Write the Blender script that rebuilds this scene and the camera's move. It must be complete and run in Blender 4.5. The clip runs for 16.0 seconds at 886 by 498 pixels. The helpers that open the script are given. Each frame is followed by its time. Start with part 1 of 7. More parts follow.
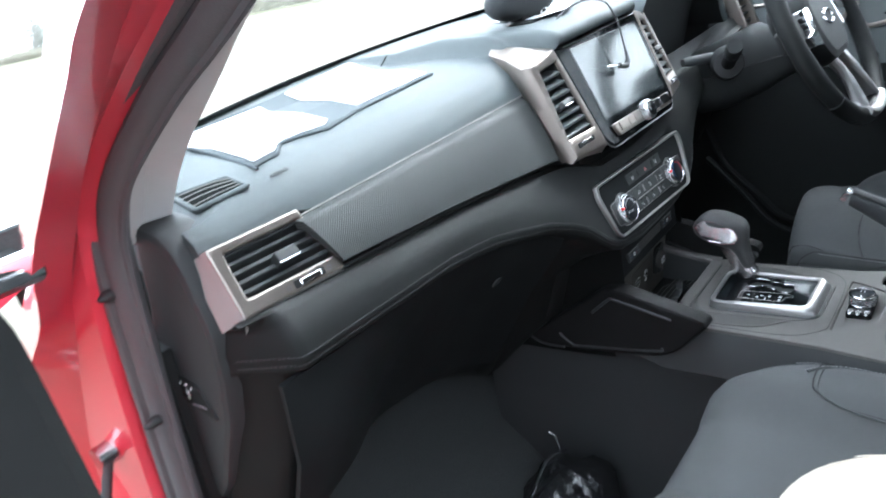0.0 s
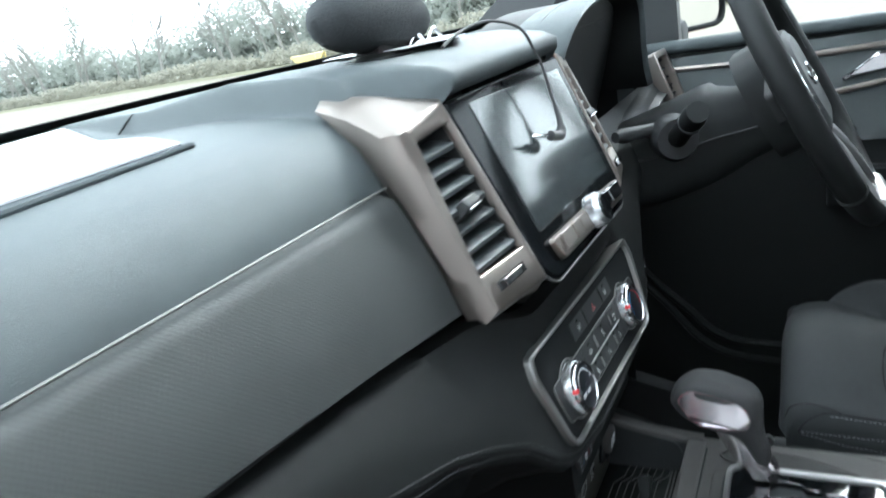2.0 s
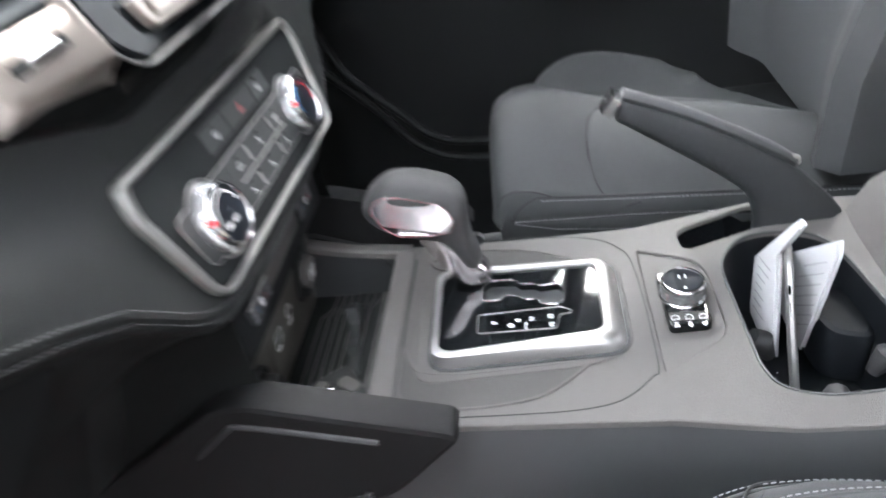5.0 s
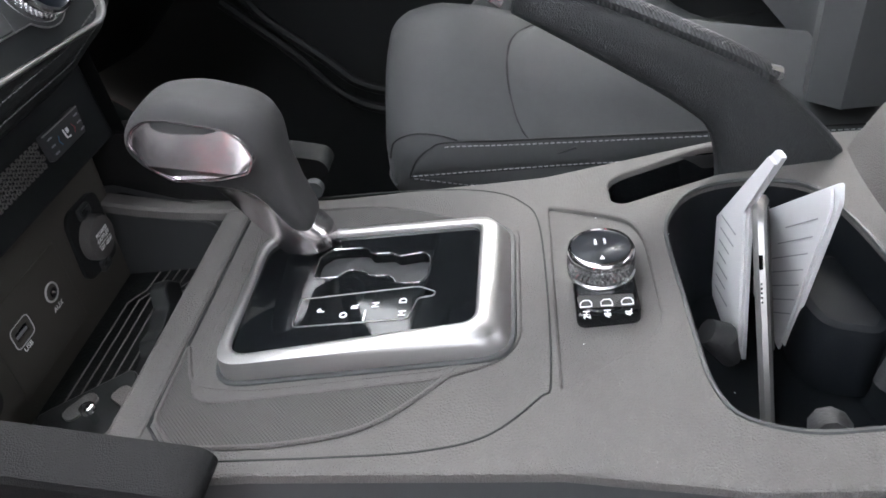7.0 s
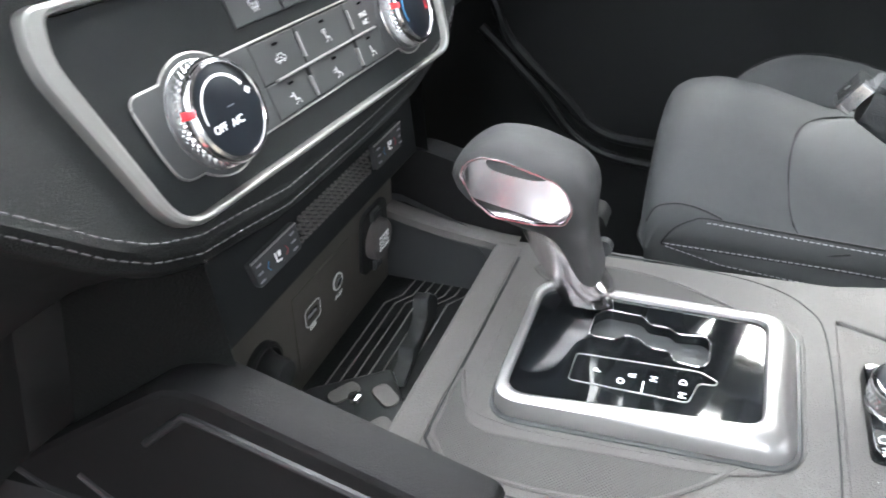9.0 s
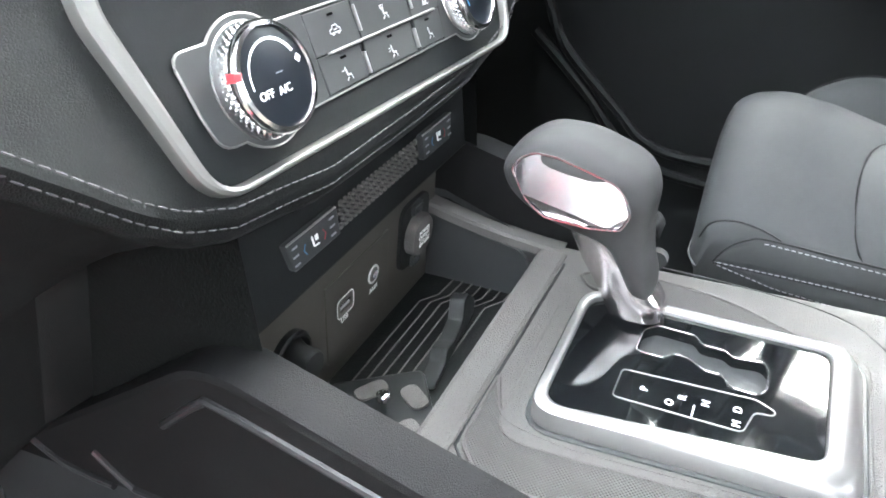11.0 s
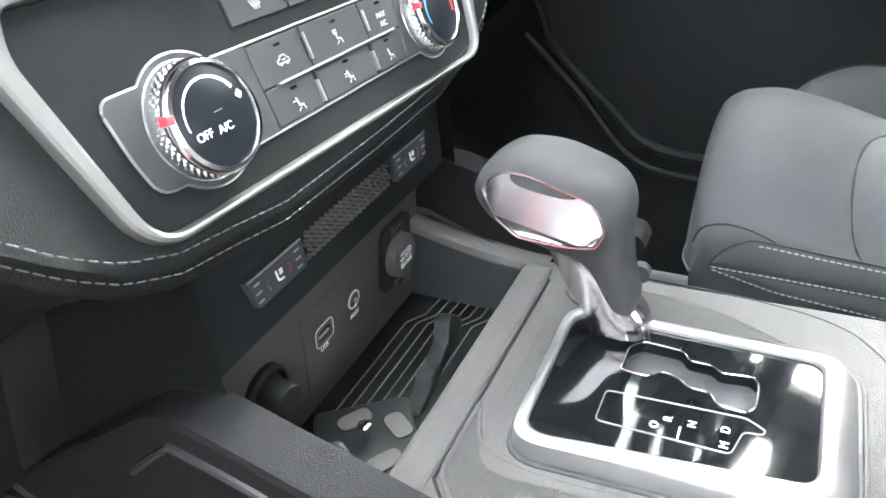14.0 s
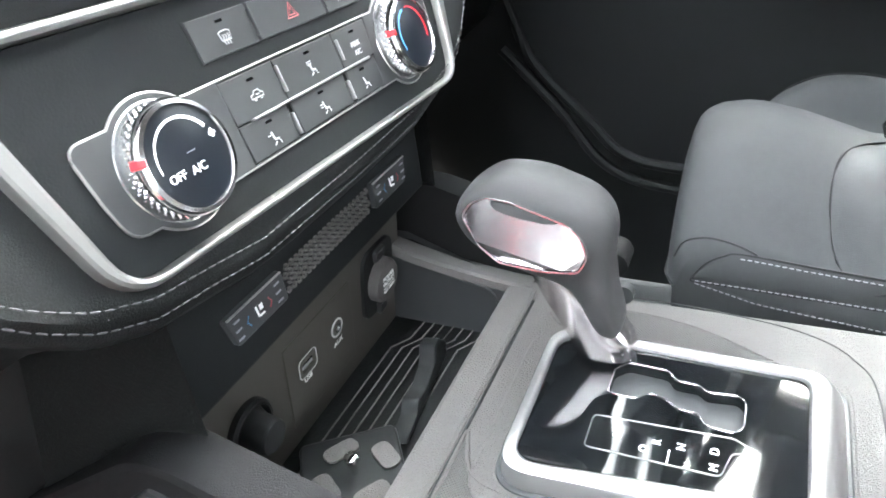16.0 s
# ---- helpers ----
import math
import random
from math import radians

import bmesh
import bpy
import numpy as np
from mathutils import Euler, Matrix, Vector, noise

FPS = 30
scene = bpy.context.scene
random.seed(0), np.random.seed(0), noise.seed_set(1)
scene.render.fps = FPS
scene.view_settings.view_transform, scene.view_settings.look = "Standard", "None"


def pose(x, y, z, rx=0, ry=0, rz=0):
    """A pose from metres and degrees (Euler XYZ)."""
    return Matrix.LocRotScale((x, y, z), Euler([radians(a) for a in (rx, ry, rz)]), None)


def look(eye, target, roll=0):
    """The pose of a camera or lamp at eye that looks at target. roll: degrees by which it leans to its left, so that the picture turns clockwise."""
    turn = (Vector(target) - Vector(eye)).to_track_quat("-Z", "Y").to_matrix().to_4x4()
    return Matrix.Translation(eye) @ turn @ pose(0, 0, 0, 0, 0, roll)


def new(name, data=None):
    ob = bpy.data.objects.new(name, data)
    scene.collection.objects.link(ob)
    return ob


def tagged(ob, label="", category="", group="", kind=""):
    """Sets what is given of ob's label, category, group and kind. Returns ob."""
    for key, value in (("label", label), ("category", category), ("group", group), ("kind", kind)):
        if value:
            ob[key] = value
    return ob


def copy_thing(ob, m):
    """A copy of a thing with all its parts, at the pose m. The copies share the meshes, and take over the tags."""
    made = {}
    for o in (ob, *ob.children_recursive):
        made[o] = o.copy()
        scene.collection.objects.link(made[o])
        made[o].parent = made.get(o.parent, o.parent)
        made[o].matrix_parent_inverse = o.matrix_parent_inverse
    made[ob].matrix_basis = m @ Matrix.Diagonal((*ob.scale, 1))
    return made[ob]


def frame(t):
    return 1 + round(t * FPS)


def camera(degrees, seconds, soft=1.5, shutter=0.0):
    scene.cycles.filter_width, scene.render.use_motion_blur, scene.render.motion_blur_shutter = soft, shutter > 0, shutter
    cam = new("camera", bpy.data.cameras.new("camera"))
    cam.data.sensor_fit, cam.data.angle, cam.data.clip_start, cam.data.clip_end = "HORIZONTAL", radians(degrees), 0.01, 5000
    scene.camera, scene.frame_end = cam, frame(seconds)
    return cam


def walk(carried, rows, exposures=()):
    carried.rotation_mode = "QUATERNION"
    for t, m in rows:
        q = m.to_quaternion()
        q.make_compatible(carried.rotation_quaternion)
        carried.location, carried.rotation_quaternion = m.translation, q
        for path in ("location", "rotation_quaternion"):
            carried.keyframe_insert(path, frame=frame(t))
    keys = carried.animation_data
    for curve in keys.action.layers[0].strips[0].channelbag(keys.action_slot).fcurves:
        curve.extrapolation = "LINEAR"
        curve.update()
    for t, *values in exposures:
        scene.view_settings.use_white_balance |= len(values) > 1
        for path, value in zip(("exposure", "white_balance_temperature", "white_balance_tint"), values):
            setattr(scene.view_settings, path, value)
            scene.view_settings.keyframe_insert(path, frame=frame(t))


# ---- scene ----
cam = camera(63.9, 16.0, 1.7, 0.5)
PATH = [
    (0, (-1.0174, -0.3087, 1.0091), (0.3367, 0.9517, 0.2489), -13.39),
    (0.5, (-0.9836, -0.2048, 1.0024), (0.5182, 0.8927, 0.2677), -13.22),
    (1, (-0.8995, -0.1324, 0.9817), (0.6795, 0.8532, 0.2501), -12.21),
    (1.5, (-0.7256, -0.0563, 0.9585), (0.9136, 0.8516, 0.2595), -11),
    (2, (-0.5966, -0.0218, 0.9101), (1.0547, 0.9182, 0.2861), -10.7),
    (2.5, (-0.5145, -0.0333, 0.9263), (1.1546, 0.9004, 0.3414), -9.37),
    (3, (-0.504, -0.0351, 0.9457), (1.1599, 0.896, 0.3419), -9.64),
    (3.5, (-0.5758, -0.0189, 0.9071), (1.0609, 0.9282, 0.2559), -11.36),
    (4, (-0.6254, -0.0233, 0.9083), (0.9895, 0.8372, 0.101), -12.44),
    (4.5, (-0.5944, -0.0339, 0.8692), (1.0566, 0.6176, -0.0524), -12.68),
    (5, (-0.4447, -0.0357, 0.8054), (1.1671, 0.2633, -0.3403), -10.93),
    (5.2, (-0.4058, -0.0625, 0.7531), (1.2168, 0.188, -0.3891), -10.15),
    (7.3, (-0.2928, -0.1115, 0.6684), (1.1729, 0.1794, -0.4486), -10.9),
    (7.5, (-0.2984, -0.105, 0.675), (1.171, 0.1952, -0.4318), -10.4),
    (8, (-0.3078, -0.0882, 0.6871), (1.1645, 0.308, -0.388), -9.2),
    (8.5, (-0.3078, -0.0519, 0.6973), (1.1477, 0.4749, -0.3423), -6.7),
    (9, (-0.3106, -0.0323, 0.7011), (1.1095, 0.6092, -0.3227), -5),
    (9.2, (-0.3134, -0.0258, 0.6973), (1.1104, 0.6111, -0.3246), -4.2),
    (11.3, (-0.2919, -0.0192, 0.6843), (1.1039, 0.7146, -0.3115), -2.5),
    (11.5, (-0.2845, -0.0239, 0.6908), (1.1132, 0.7146, -0.2994), -3.1),
    (12, (-0.291, -0.0295, 0.6918), (1.0899, 0.7351, -0.3012), -4),
    (12.5, (-0.2919, -0.0304, 0.6824), (1.0563, 0.764, -0.3329), -5.2),
    (13, (-0.2873, -0.0304, 0.6843), (1.0638, 0.7612, -0.3283), -5.6),
    (13.5, (-0.2817, -0.0314, 0.6862), (1.0899, 0.7369, -0.318), -5.5),
    (14, (-0.2761, -0.0332, 0.6871), (1.1076, 0.7239, -0.3078), -5.8),
    (14.5, (-0.2733, -0.0323, 0.6899), (1.1179, 0.7164, -0.2994), -5.8),
    (15, (-0.2733, -0.0304, 0.6908), (1.1197, 0.7229, -0.2938), -6.3),
    (15.5, (-0.2733, -0.0314, 0.6918), (1.1291, 0.7136, -0.2863), -6.6),
    (16, (-0.2686, -0.0314, 0.6927), (1.1468, 0.6912, -0.2826), -6.7),
]
EXPOSURES = [(0, 1.62, 5650, 6), (0.7, 1.52, 5550, 4), (1.5, 1.22, 5680, 2), (2, 1.2, 5720, 2), (2.6, 1.5, 5750, 2), (3.1, 1.1, 5780, 3), (3.6, 1.05, 5850, 5), (4.3, 1.85, 6050, 9), (5, 2.45, 6200, 12), (7.5, 1.95, 6250, 13), (8.4, 2.15, 6250, 12), (9.2, 2.92, 6200, 9), (11.3, 3.26, 6150, 8), (16, 3.3, 6150, 8)]
walk(cam, [(t, look(eye, target, roll)) for t, eye, target, roll in PATH], EXPOSURES)

# ---- world and light ----
world = bpy.data.worlds.new("overcast_sky")
scene.world = world
world.use_nodes = True
wn, wl = world.node_tree.nodes, world.node_tree.links
wbg = wn["Background"]
sky = wn.new("ShaderNodeTexSky")
sky.sky_type, sky.sun_disc = "NISHITA", False
sky.sun_elevation, sky.sun_rotation = radians(42), radians(98)
sky.dust_density = 4.0
haze = wn.new("ShaderNodeMix")
haze.data_type = "RGBA"
haze.inputs["Factor"].default_value = 0.82
haze.inputs["B"].default_value = (26.0, 26.5, 27.0, 1)
wl.new(sky.outputs["Color"], haze.inputs["A"])
wl.new(haze.outputs["Result"], wbg.inputs["Color"])
wbg.inputs["Strength"].default_value = 0.11
sun = new("sun", bpy.data.lights.new("sun", "SUN"))
sun.data.energy, sun.data.angle, sun.data.color = 1.5, radians(20), (1.0, 0.96, 0.9)
sun.matrix_world = look((5.0, -0.7, 4.9), (0, 0, 0.4))

# ---- materials ----


def mat(name, col, rough=0.5, metal=0.0, grain=0.0, size=0.0015, spots=0.15, big=0.08, coat=0.0, spec=0.5, kind="noise", rvar=0.08):
    """A surface with colour drift at two scales, roughness drift and fine relief of the given grain size in metres."""
    m = bpy.data.materials.new(name)
    m.use_nodes = True
    n, l = m.node_tree.nodes, m.node_tree.links
    b = n["Principled BSDF"]
    b.inputs["Metallic"].default_value = metal
    b.inputs["Coat Weight"].default_value = coat
    b.inputs["Coat Roughness"].default_value = 0.06
    b.inputs["Specular IOR Level"].default_value = spec
    co = n.new("ShaderNodeTexCoord").outputs["Object"]

    def tex(scale, detail=3.0):
        t = n.new("ShaderNodeTexNoise")
        t.inputs["Scale"].default_value = scale
        t.inputs["Detail"].default_value = detail
        l.new(co, t.inputs["Vector"])
        return t.outputs["Fac"]
    wide, fine = tex(1 / big), tex(1 / (size * 6) if size else 200.0)
    mix = n.new("ShaderNodeMix")
    mix.data_type = "RGBA"
    mix.inputs["A"].default_value = (*[c * (1 - spots) for c in col], 1)
    mix.inputs["B"].default_value = (*[min(1, c * (1 + spots)) for c in col], 1)
    add = n.new("ShaderNodeMath")
    add.operation = "MULTIPLY_ADD"
    l.new(wide, add.inputs[0])
    add.inputs[1].default_value = 0.6
    half = n.new("ShaderNodeMath")
    half.operation = "MULTIPLY"
    l.new(fine, half.inputs[0])
    half.inputs[1].default_value = 0.4
    l.new(half.outputs[0], add.inputs[2])
    l.new(add.outputs[0], mix.inputs["Factor"])
    l.new(mix.outputs["Result"], b.inputs["Base Color"])
    rr_ = n.new("ShaderNodeMapRange")
    rr_.inputs["To Min"].default_value = max(0.02, rough - rvar)
    rr_.inputs["To Max"].default_value = min(1.0, rough + rvar)
    l.new(add.outputs[0], rr_.inputs["Value"])
    l.new(rr_.outputs["Result"], b.inputs["Roughness"])
    if grain:
        if kind == "noise":
            h = tex(1 / size, 2.0)
        elif kind == "leather":
            v = n.new("ShaderNodeTexVoronoi")
            v.feature = "DISTANCE_TO_EDGE"
            v.inputs["Scale"].default_value = 1 / size
            l.new(co, v.inputs["Vector"])
            cl = n.new("ShaderNodeMapRange")
            cl.inputs["From Max"].default_value = 0.25
            l.new(v.outputs["Distance"], cl.inputs["Value"])
            h = cl.outputs["Result"]
        else:
            sep = n.new("ShaderNodeSeparateXYZ")
            l.new(co, sep.inputs["Vector"])

            def fn(op, a, bb=None):
                q = n.new("ShaderNodeMath")
                q.operation = op
                for i, s in enumerate((a, bb)):
                    if s is None:
                        continue
                    if isinstance(s, (int, float)):
                        q.inputs[i].default_value = s
                    else:
                        l.new(s, q.inputs[i])
                return q.outputs[0]
            k = 2 * math.pi / size
            u, w = sep.outputs["X"], sep.outputs["Z" if kind == "weave" else "Y"]
            h = fn("MULTIPLY", fn("SINE", fn("MULTIPLY", u, k)), fn("SINE", fn("MULTIPLY", w, k)))
            if kind == "weave":   # grey threads over black gaps
                wv = n.new("ShaderNodeMapRange")
                wv.inputs["From Min"].default_value, wv.inputs["From Max"].default_value = -0.35, 0.3
                wv.inputs["To Min"].default_value = 0.3
                l.new(h, wv.inputs["Value"])
                dk = n.new("ShaderNodeMix")
                dk.data_type, dk.blend_type = "RGBA", "MULTIPLY"
                dk.inputs["Factor"].default_value = 1.0
                l.new(mix.outputs["Result"], dk.inputs["A"])
                l.new(wv.outputs["Result"], dk.inputs["B"])
                l.new(dk.outputs["Result"], b.inputs["Base Color"])
            if kind == "perforated":
                h = fn("LESS_THAN", h, 0.72)
        bump = n.new("ShaderNodeBump")
        bump.inputs["Strength"].default_value = grain
        bump.inputs["Distance"].default_value = size * 0.5
        l.new(h, bump.inputs["Height"])
        l.new(bump.outputs["Normal"], b.inputs["Normal"])
    return m


def glass(name, tint=(1, 1, 1)):
    m = bpy.data.materials.new(name)
    m.use_nodes = True
    b = m.node_tree.nodes["Principled BSDF"]
    b.inputs["Base Color"].default_value = (*tint, 1)
    b.inputs["Transmission Weight"].default_value = 1
    b.inputs["Roughness"].default_value = 0.0
    b.inputs["IOR"].default_value = 1.01
    return m


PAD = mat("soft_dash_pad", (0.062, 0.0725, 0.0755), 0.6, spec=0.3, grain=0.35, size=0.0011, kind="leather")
# lower leather darkened further for the shade below the top pad
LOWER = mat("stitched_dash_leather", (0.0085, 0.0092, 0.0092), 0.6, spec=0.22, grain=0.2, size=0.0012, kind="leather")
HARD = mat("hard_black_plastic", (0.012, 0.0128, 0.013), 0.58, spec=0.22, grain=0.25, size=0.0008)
SIDE = mat("dark_grey_plastic", (0.030, 0.0315, 0.0325), 0.52, spec=0.3, grain=0.25, size=0.0008)
WEAVE = mat("woven_trim", (0.053, 0.057, 0.056), 0.6, spec=0.22, grain=0.24, size=0.0033, kind="weave", spots=0.06)
SLAT = mat("grey_vent_slat", (0.042, 0.047, 0.049), 0.5, spec=0.35, grain=0.15, size=0.0008)
BADGE = mat("polished_badge", (0.68, 0.64, 0.66), 0.22, metal=1.0, spots=0.02, big=0.5, rvar=0.01)
CLAD = mat("grey_cladding", (0.21, 0.215, 0.22), 0.6, grain=0.3, size=0.02, spots=0.12, big=1.5)
CONS = mat("console_plastic", (0.09, 0.086, 0.083), 0.66, spec=0.07, grain=0.42, size=0.0016, kind="leather", spots=0.1)
CONS2 = mat("console_textured_plastic", (0.064, 0.062, 0.06), 0.62, spec=0.08, grain=0.5, size=0.002, kind="dots", spots=0.1)
USBP = mat("grey_socket_panel", (0.055, 0.052, 0.0455), 0.45, spec=0.2, grain=0.1, size=0.0007, spots=0.08)
LIPS = mat("silver_painted_plastic", (0.29, 0.28, 0.27), 0.38, metal=0.3, spots=0.06)
SILVER = mat("satin_silver", (0.235, 0.206, 0.186), 0.34, metal=0.9, grain=0.04, size=0.0005, spots=0.06)
CHROME = mat("chrome", (0.82, 0.82, 0.83), 0.1, metal=1.0, spots=0.04, rvar=0.04)
GUN = mat("dark_chrome", (0.5, 0.49, 0.5), 0.16, metal=1.0, spots=0.06)
KNURL = mat("knurled_metal", (0.52, 0.52, 0.53), 0.26, metal=1.0, spots=0.05)
GLOSS = mat("gloss_black", (0.004, 0.0045, 0.005), 0.05, spots=0.1, rvar=0.02, spec=0.45)
BLACKB = mat("black_lacquer", (0.004, 0.0045, 0.005), 0.09, spots=0.1, rvar=0.02, spec=0.05)
SCREEN = mat("screen_glass", (0.022, 0.026, 0.027), 0.13, spots=0.15, rvar=0.05, spec=0.65)
LEATHER = mat("black_leather", (0.055, 0.057, 0.058), 0.6, spec=0.13, grain=0.22, size=0.0012, kind="leather")
PERF = mat("perforated_leather", (0.076, 0.077, 0.080), 0.46, grain=0.8, size=0.005, kind="perforated")
KNOBL = mat("knob_leather", (0.042, 0.0415, 0.042), 0.55, spec=0.14, grain=0.35, size=0.0008, kind="leather")
# knee pad black deepened for the blocked light on its flank
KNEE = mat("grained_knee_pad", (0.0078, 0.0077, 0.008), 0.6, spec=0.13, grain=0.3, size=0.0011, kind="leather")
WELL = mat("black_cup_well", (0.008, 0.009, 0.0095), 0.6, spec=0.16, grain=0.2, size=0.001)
BEZEL = mat("brushed_aluminium", (0.31, 0.304, 0.301), 0.4, metal=0.9, grain=0.04, size=0.0005, spots=0.06)
CLIMF = mat("satin_aluminium", (0.25, 0.245, 0.238), 0.36, metal=0.85, spots=0.05, rvar=0.03)
PANELB = mat("charcoal_button_plastic", (0.034, 0.0355, 0.036), 0.5, spec=0.3, grain=0.12, size=0.0006)
NAVY = mat("blue_black_dial_face", (0.006, 0.0075, 0.0105), 0.3, spots=0.1, rvar=0.03, spec=0.22)
PRINT = mat("pale_grey_print", (0.45, 0.45, 0.45), 0.5, spots=0.05)
PALER = mat("pale_red_print", (0.55, 0.11, 0.12), 0.5, spots=0.05)
# door lining colour lifted to carry the veiling glare on it
DOORG = mat("glare_paled_door_lining", (0.11, 0.12, 0.122), 0.55, spec=0.3, grain=0.3, size=0.0011, kind="leather")
# paler than the knee pad: the ridges' highlight is in the colour
RIDGE = mat("lit_ridge_plastic", (0.022, 0.022, 0.023), 0.36, spec=0.5, grain=0.1, size=0.0008)
LEVERB = mat("lever_leather", (0.02, 0.0212, 0.0225), 0.55, spec=0.3, grain=0.5, size=0.0014, kind="leather")
GRIP = mat("ribbed_grip", (0.034, 0.035, 0.037), 0.5, spec=0.35, grain=0.45, size=0.0026, kind="dots")
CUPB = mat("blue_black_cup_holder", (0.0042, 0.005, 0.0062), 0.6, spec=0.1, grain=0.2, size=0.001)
PALET = mat("pale_thread", (0.22, 0.22, 0.23), 0.7, spots=0.2)
TRIMS = mat("satin_grey_strip", (0.11, 0.105, 0.1), 0.5, spots=0.1)
THREAD = mat("grey_thread", (0.054, 0.054, 0.056), 0.7, spots=0.2)
# felt blacker than its own tone, with the shade around it included
FELT = mat("shade_blackened_felt", (0.0048, 0.0053, 0.0052), 0.9, spec=0.1, grain=0.8, size=0.0016, spots=0.3)
CARPET = mat("black_carpet", (0.042, 0.0445, 0.0445), 0.95, spec=0.1, grain=1.0, size=0.003)
MATR = mat("black_rubber_mat", (0.0055, 0.0059, 0.006), 0.55, spec=0.15, grain=0.3, size=0.002)
RUBBER = mat("black_rubber", (0.018, 0.018, 0.019), 0.6, grain=0.3, size=0.002)
# seal, red paint and pillar trim lifted for haze over the door corner
SEALR = mat("haze_paled_seal", (0.1, 0.096, 0.1), 0.55, grain=0.3, size=0.002)
RED = mat("red_paint", (0.66, 0.035, 0.062), 0.3, coat=1.0, spots=0.05, big=0.4, rvar=0.05)
HEADL = mat("haze_paled_grey_trim", (0.50, 0.485, 0.485), 0.75, grain=0.2, size=0.001, spots=0.06)
ROOF = mat("dark_roof_lining", (0.09, 0.088, 0.085), 0.9, grain=0.3, size=0.002)
PAPER = mat("white_paper", (0.5, 0.5, 0.515), 0.8, spots=0.03)
FOLDER = mat("clear_grey_folder", (0.055, 0.064, 0.069), 0.7, spots=0.1, spec=0.1)
FOAM = mat("black_foam", (0.02, 0.022, 0.024), 0.95, grain=1.0, size=0.002)
CLOTH = mat("beige_cloth", (0.62, 0.55, 0.45), 0.9, grain=0.6, size=0.0015, spots=0.1)
WHITE = mat("white_print", (0.75, 0.75, 0.75), 0.5, spots=0.05)
DIMB = mat("dim_blue_print", (0.03, 0.12, 0.22), 0.5)
DIMR = mat("dim_red_print", (0.20, 0.02, 0.03), 0.5)
BLUE = mat("blue_print", (0.08, 0.3, 0.6), 0.5)
REDP = mat("red_print", (0.75, 0.03, 0.04), 0.4)
INK = mat("grey_print", (0.2, 0.2, 0.22), 0.6)
GOLD = mat("yellow_print", (0.5, 0.4, 0.08), 0.5)
ASPHALT = mat("pale_asphalt", (0.165, 0.15, 0.122), 0.95, spec=0.1, grain=0.6, size=0.02, spots=0.3, big=3.0)
GRASS = mat("grass_verge", (0.13, 0.125, 0.085), 0.95, spec=0.1, grain=0.8, size=0.05, spots=0.4, big=4.0)
# hedge, bark and leaf colours paled to hold the distance haze
HEDGE = mat("hazy_hedge_leaves", (0.25, 0.24, 0.20), 0.9, spec=0.1, spots=0.3, big=1.0)
BARK = mat("hazy_bare_branches", (0.27, 0.26, 0.24), 0.9, spec=0.1, spots=0.3, big=1.0)
LEAF = mat("hazy_tree_leaves", (0.29, 0.30, 0.27), 0.9, spec=0.1, spots=0.3, big=1.0)
BLUECAR = mat("blue_paint", (0.1, 0.14, 0.24), 0.3, coat=1.0)
TYRE = mat("tyre_rubber", (0.02, 0.02, 0.02), 0.8)
YELLOW = mat("faded_yellow_paint", (0.5, 0.4, 0.16), 0.5)
MIRROR = mat("mirror_glass", (0.9, 0.9, 0.9), 0.02, metal=1.0, spots=0.01, rvar=0.0)


def lit_through(m, col):
    """Leaves that let light through: half of the surface scatters it forward."""
    nt = m.node_tree
    out = next(n for n in nt.nodes if n.type == "OUTPUT_MATERIAL")
    first = out.inputs["Surface"].links[0].from_socket
    tr, mix = nt.nodes.new("ShaderNodeBsdfTranslucent"), nt.nodes.new("ShaderNodeMixShader")
    tr.inputs["Color"].default_value = (*col, 1)
    nt.links.new(first, mix.inputs[1])
    nt.links.new(tr.outputs[0], mix.inputs[2])
    nt.links.new(mix.outputs[0], out.inputs["Surface"])


# bark is included, to lift it towards the same pale haze
for m_, c_ in ((HEDGE, (0.36, 0.35, 0.29)), (LEAF, (0.42, 0.44, 0.40)), (BARK, (0.36, 0.35, 0.33))):
    lit_through(m_, c_)
PANE = glass("window_glass", (0.96, 0.98, 0.97))

# ---- modelling helpers ----


def part(name, bm, material, parent, label="", sharp=38):
    """Links a bmesh as one mesh object under a thing or a part."""
    me = bpy.data.meshes.new(name)
    bmesh.ops.recalc_face_normals(bm, faces=bm.faces[:])
    bm.to_mesh(me)
    bm.free()
    flat = [p.material_index == 1 for p in me.polygons]   # index 1 marks the flat lids of plates
    me.set_sharp_from_angle(angle=radians(sharp))
    for p, f in zip(me.polygons, flat):
        p.use_smooth = not f
        p.material_index = 0
    me.materials.append(material)
    ob = new(name, me)
    if parent:
        ob.parent = parent
    if label:
        ob["label"] = label
    return ob


def thing(name, label, category, group="", kind=""):
    ob = new(name)
    ob.empty_display_size = 0.02
    return tagged(ob, label, category, group, kind)


def solo(name, bm, material, label, category, group="", kind="", sharp=38):
    return tagged(part(name, bm, material, None, "", sharp), label, category, group, kind)


I4 = Matrix.Identity(4)
CONSOLE = Matrix.Translation((-0.0010, 0.0022, 0.0316)) @ Matrix.Scale(0.9324, 4)   # scale and place of the console's drawings in the car


def facing(o, k):
    """Local x across the car, y up a face that leans forward by k per metre of height, z out of the face towards the seats."""
    v = Vector((0, k, 1)).normalized()
    nrm = Vector((1, 0, 0)).cross(v)
    return Matrix(((1, v.x, nrm.x, o[0]), (0, v.y, nrm.y, o[1]), (0, v.z, nrm.z, o[2]), (0, 0, 0, 1)))


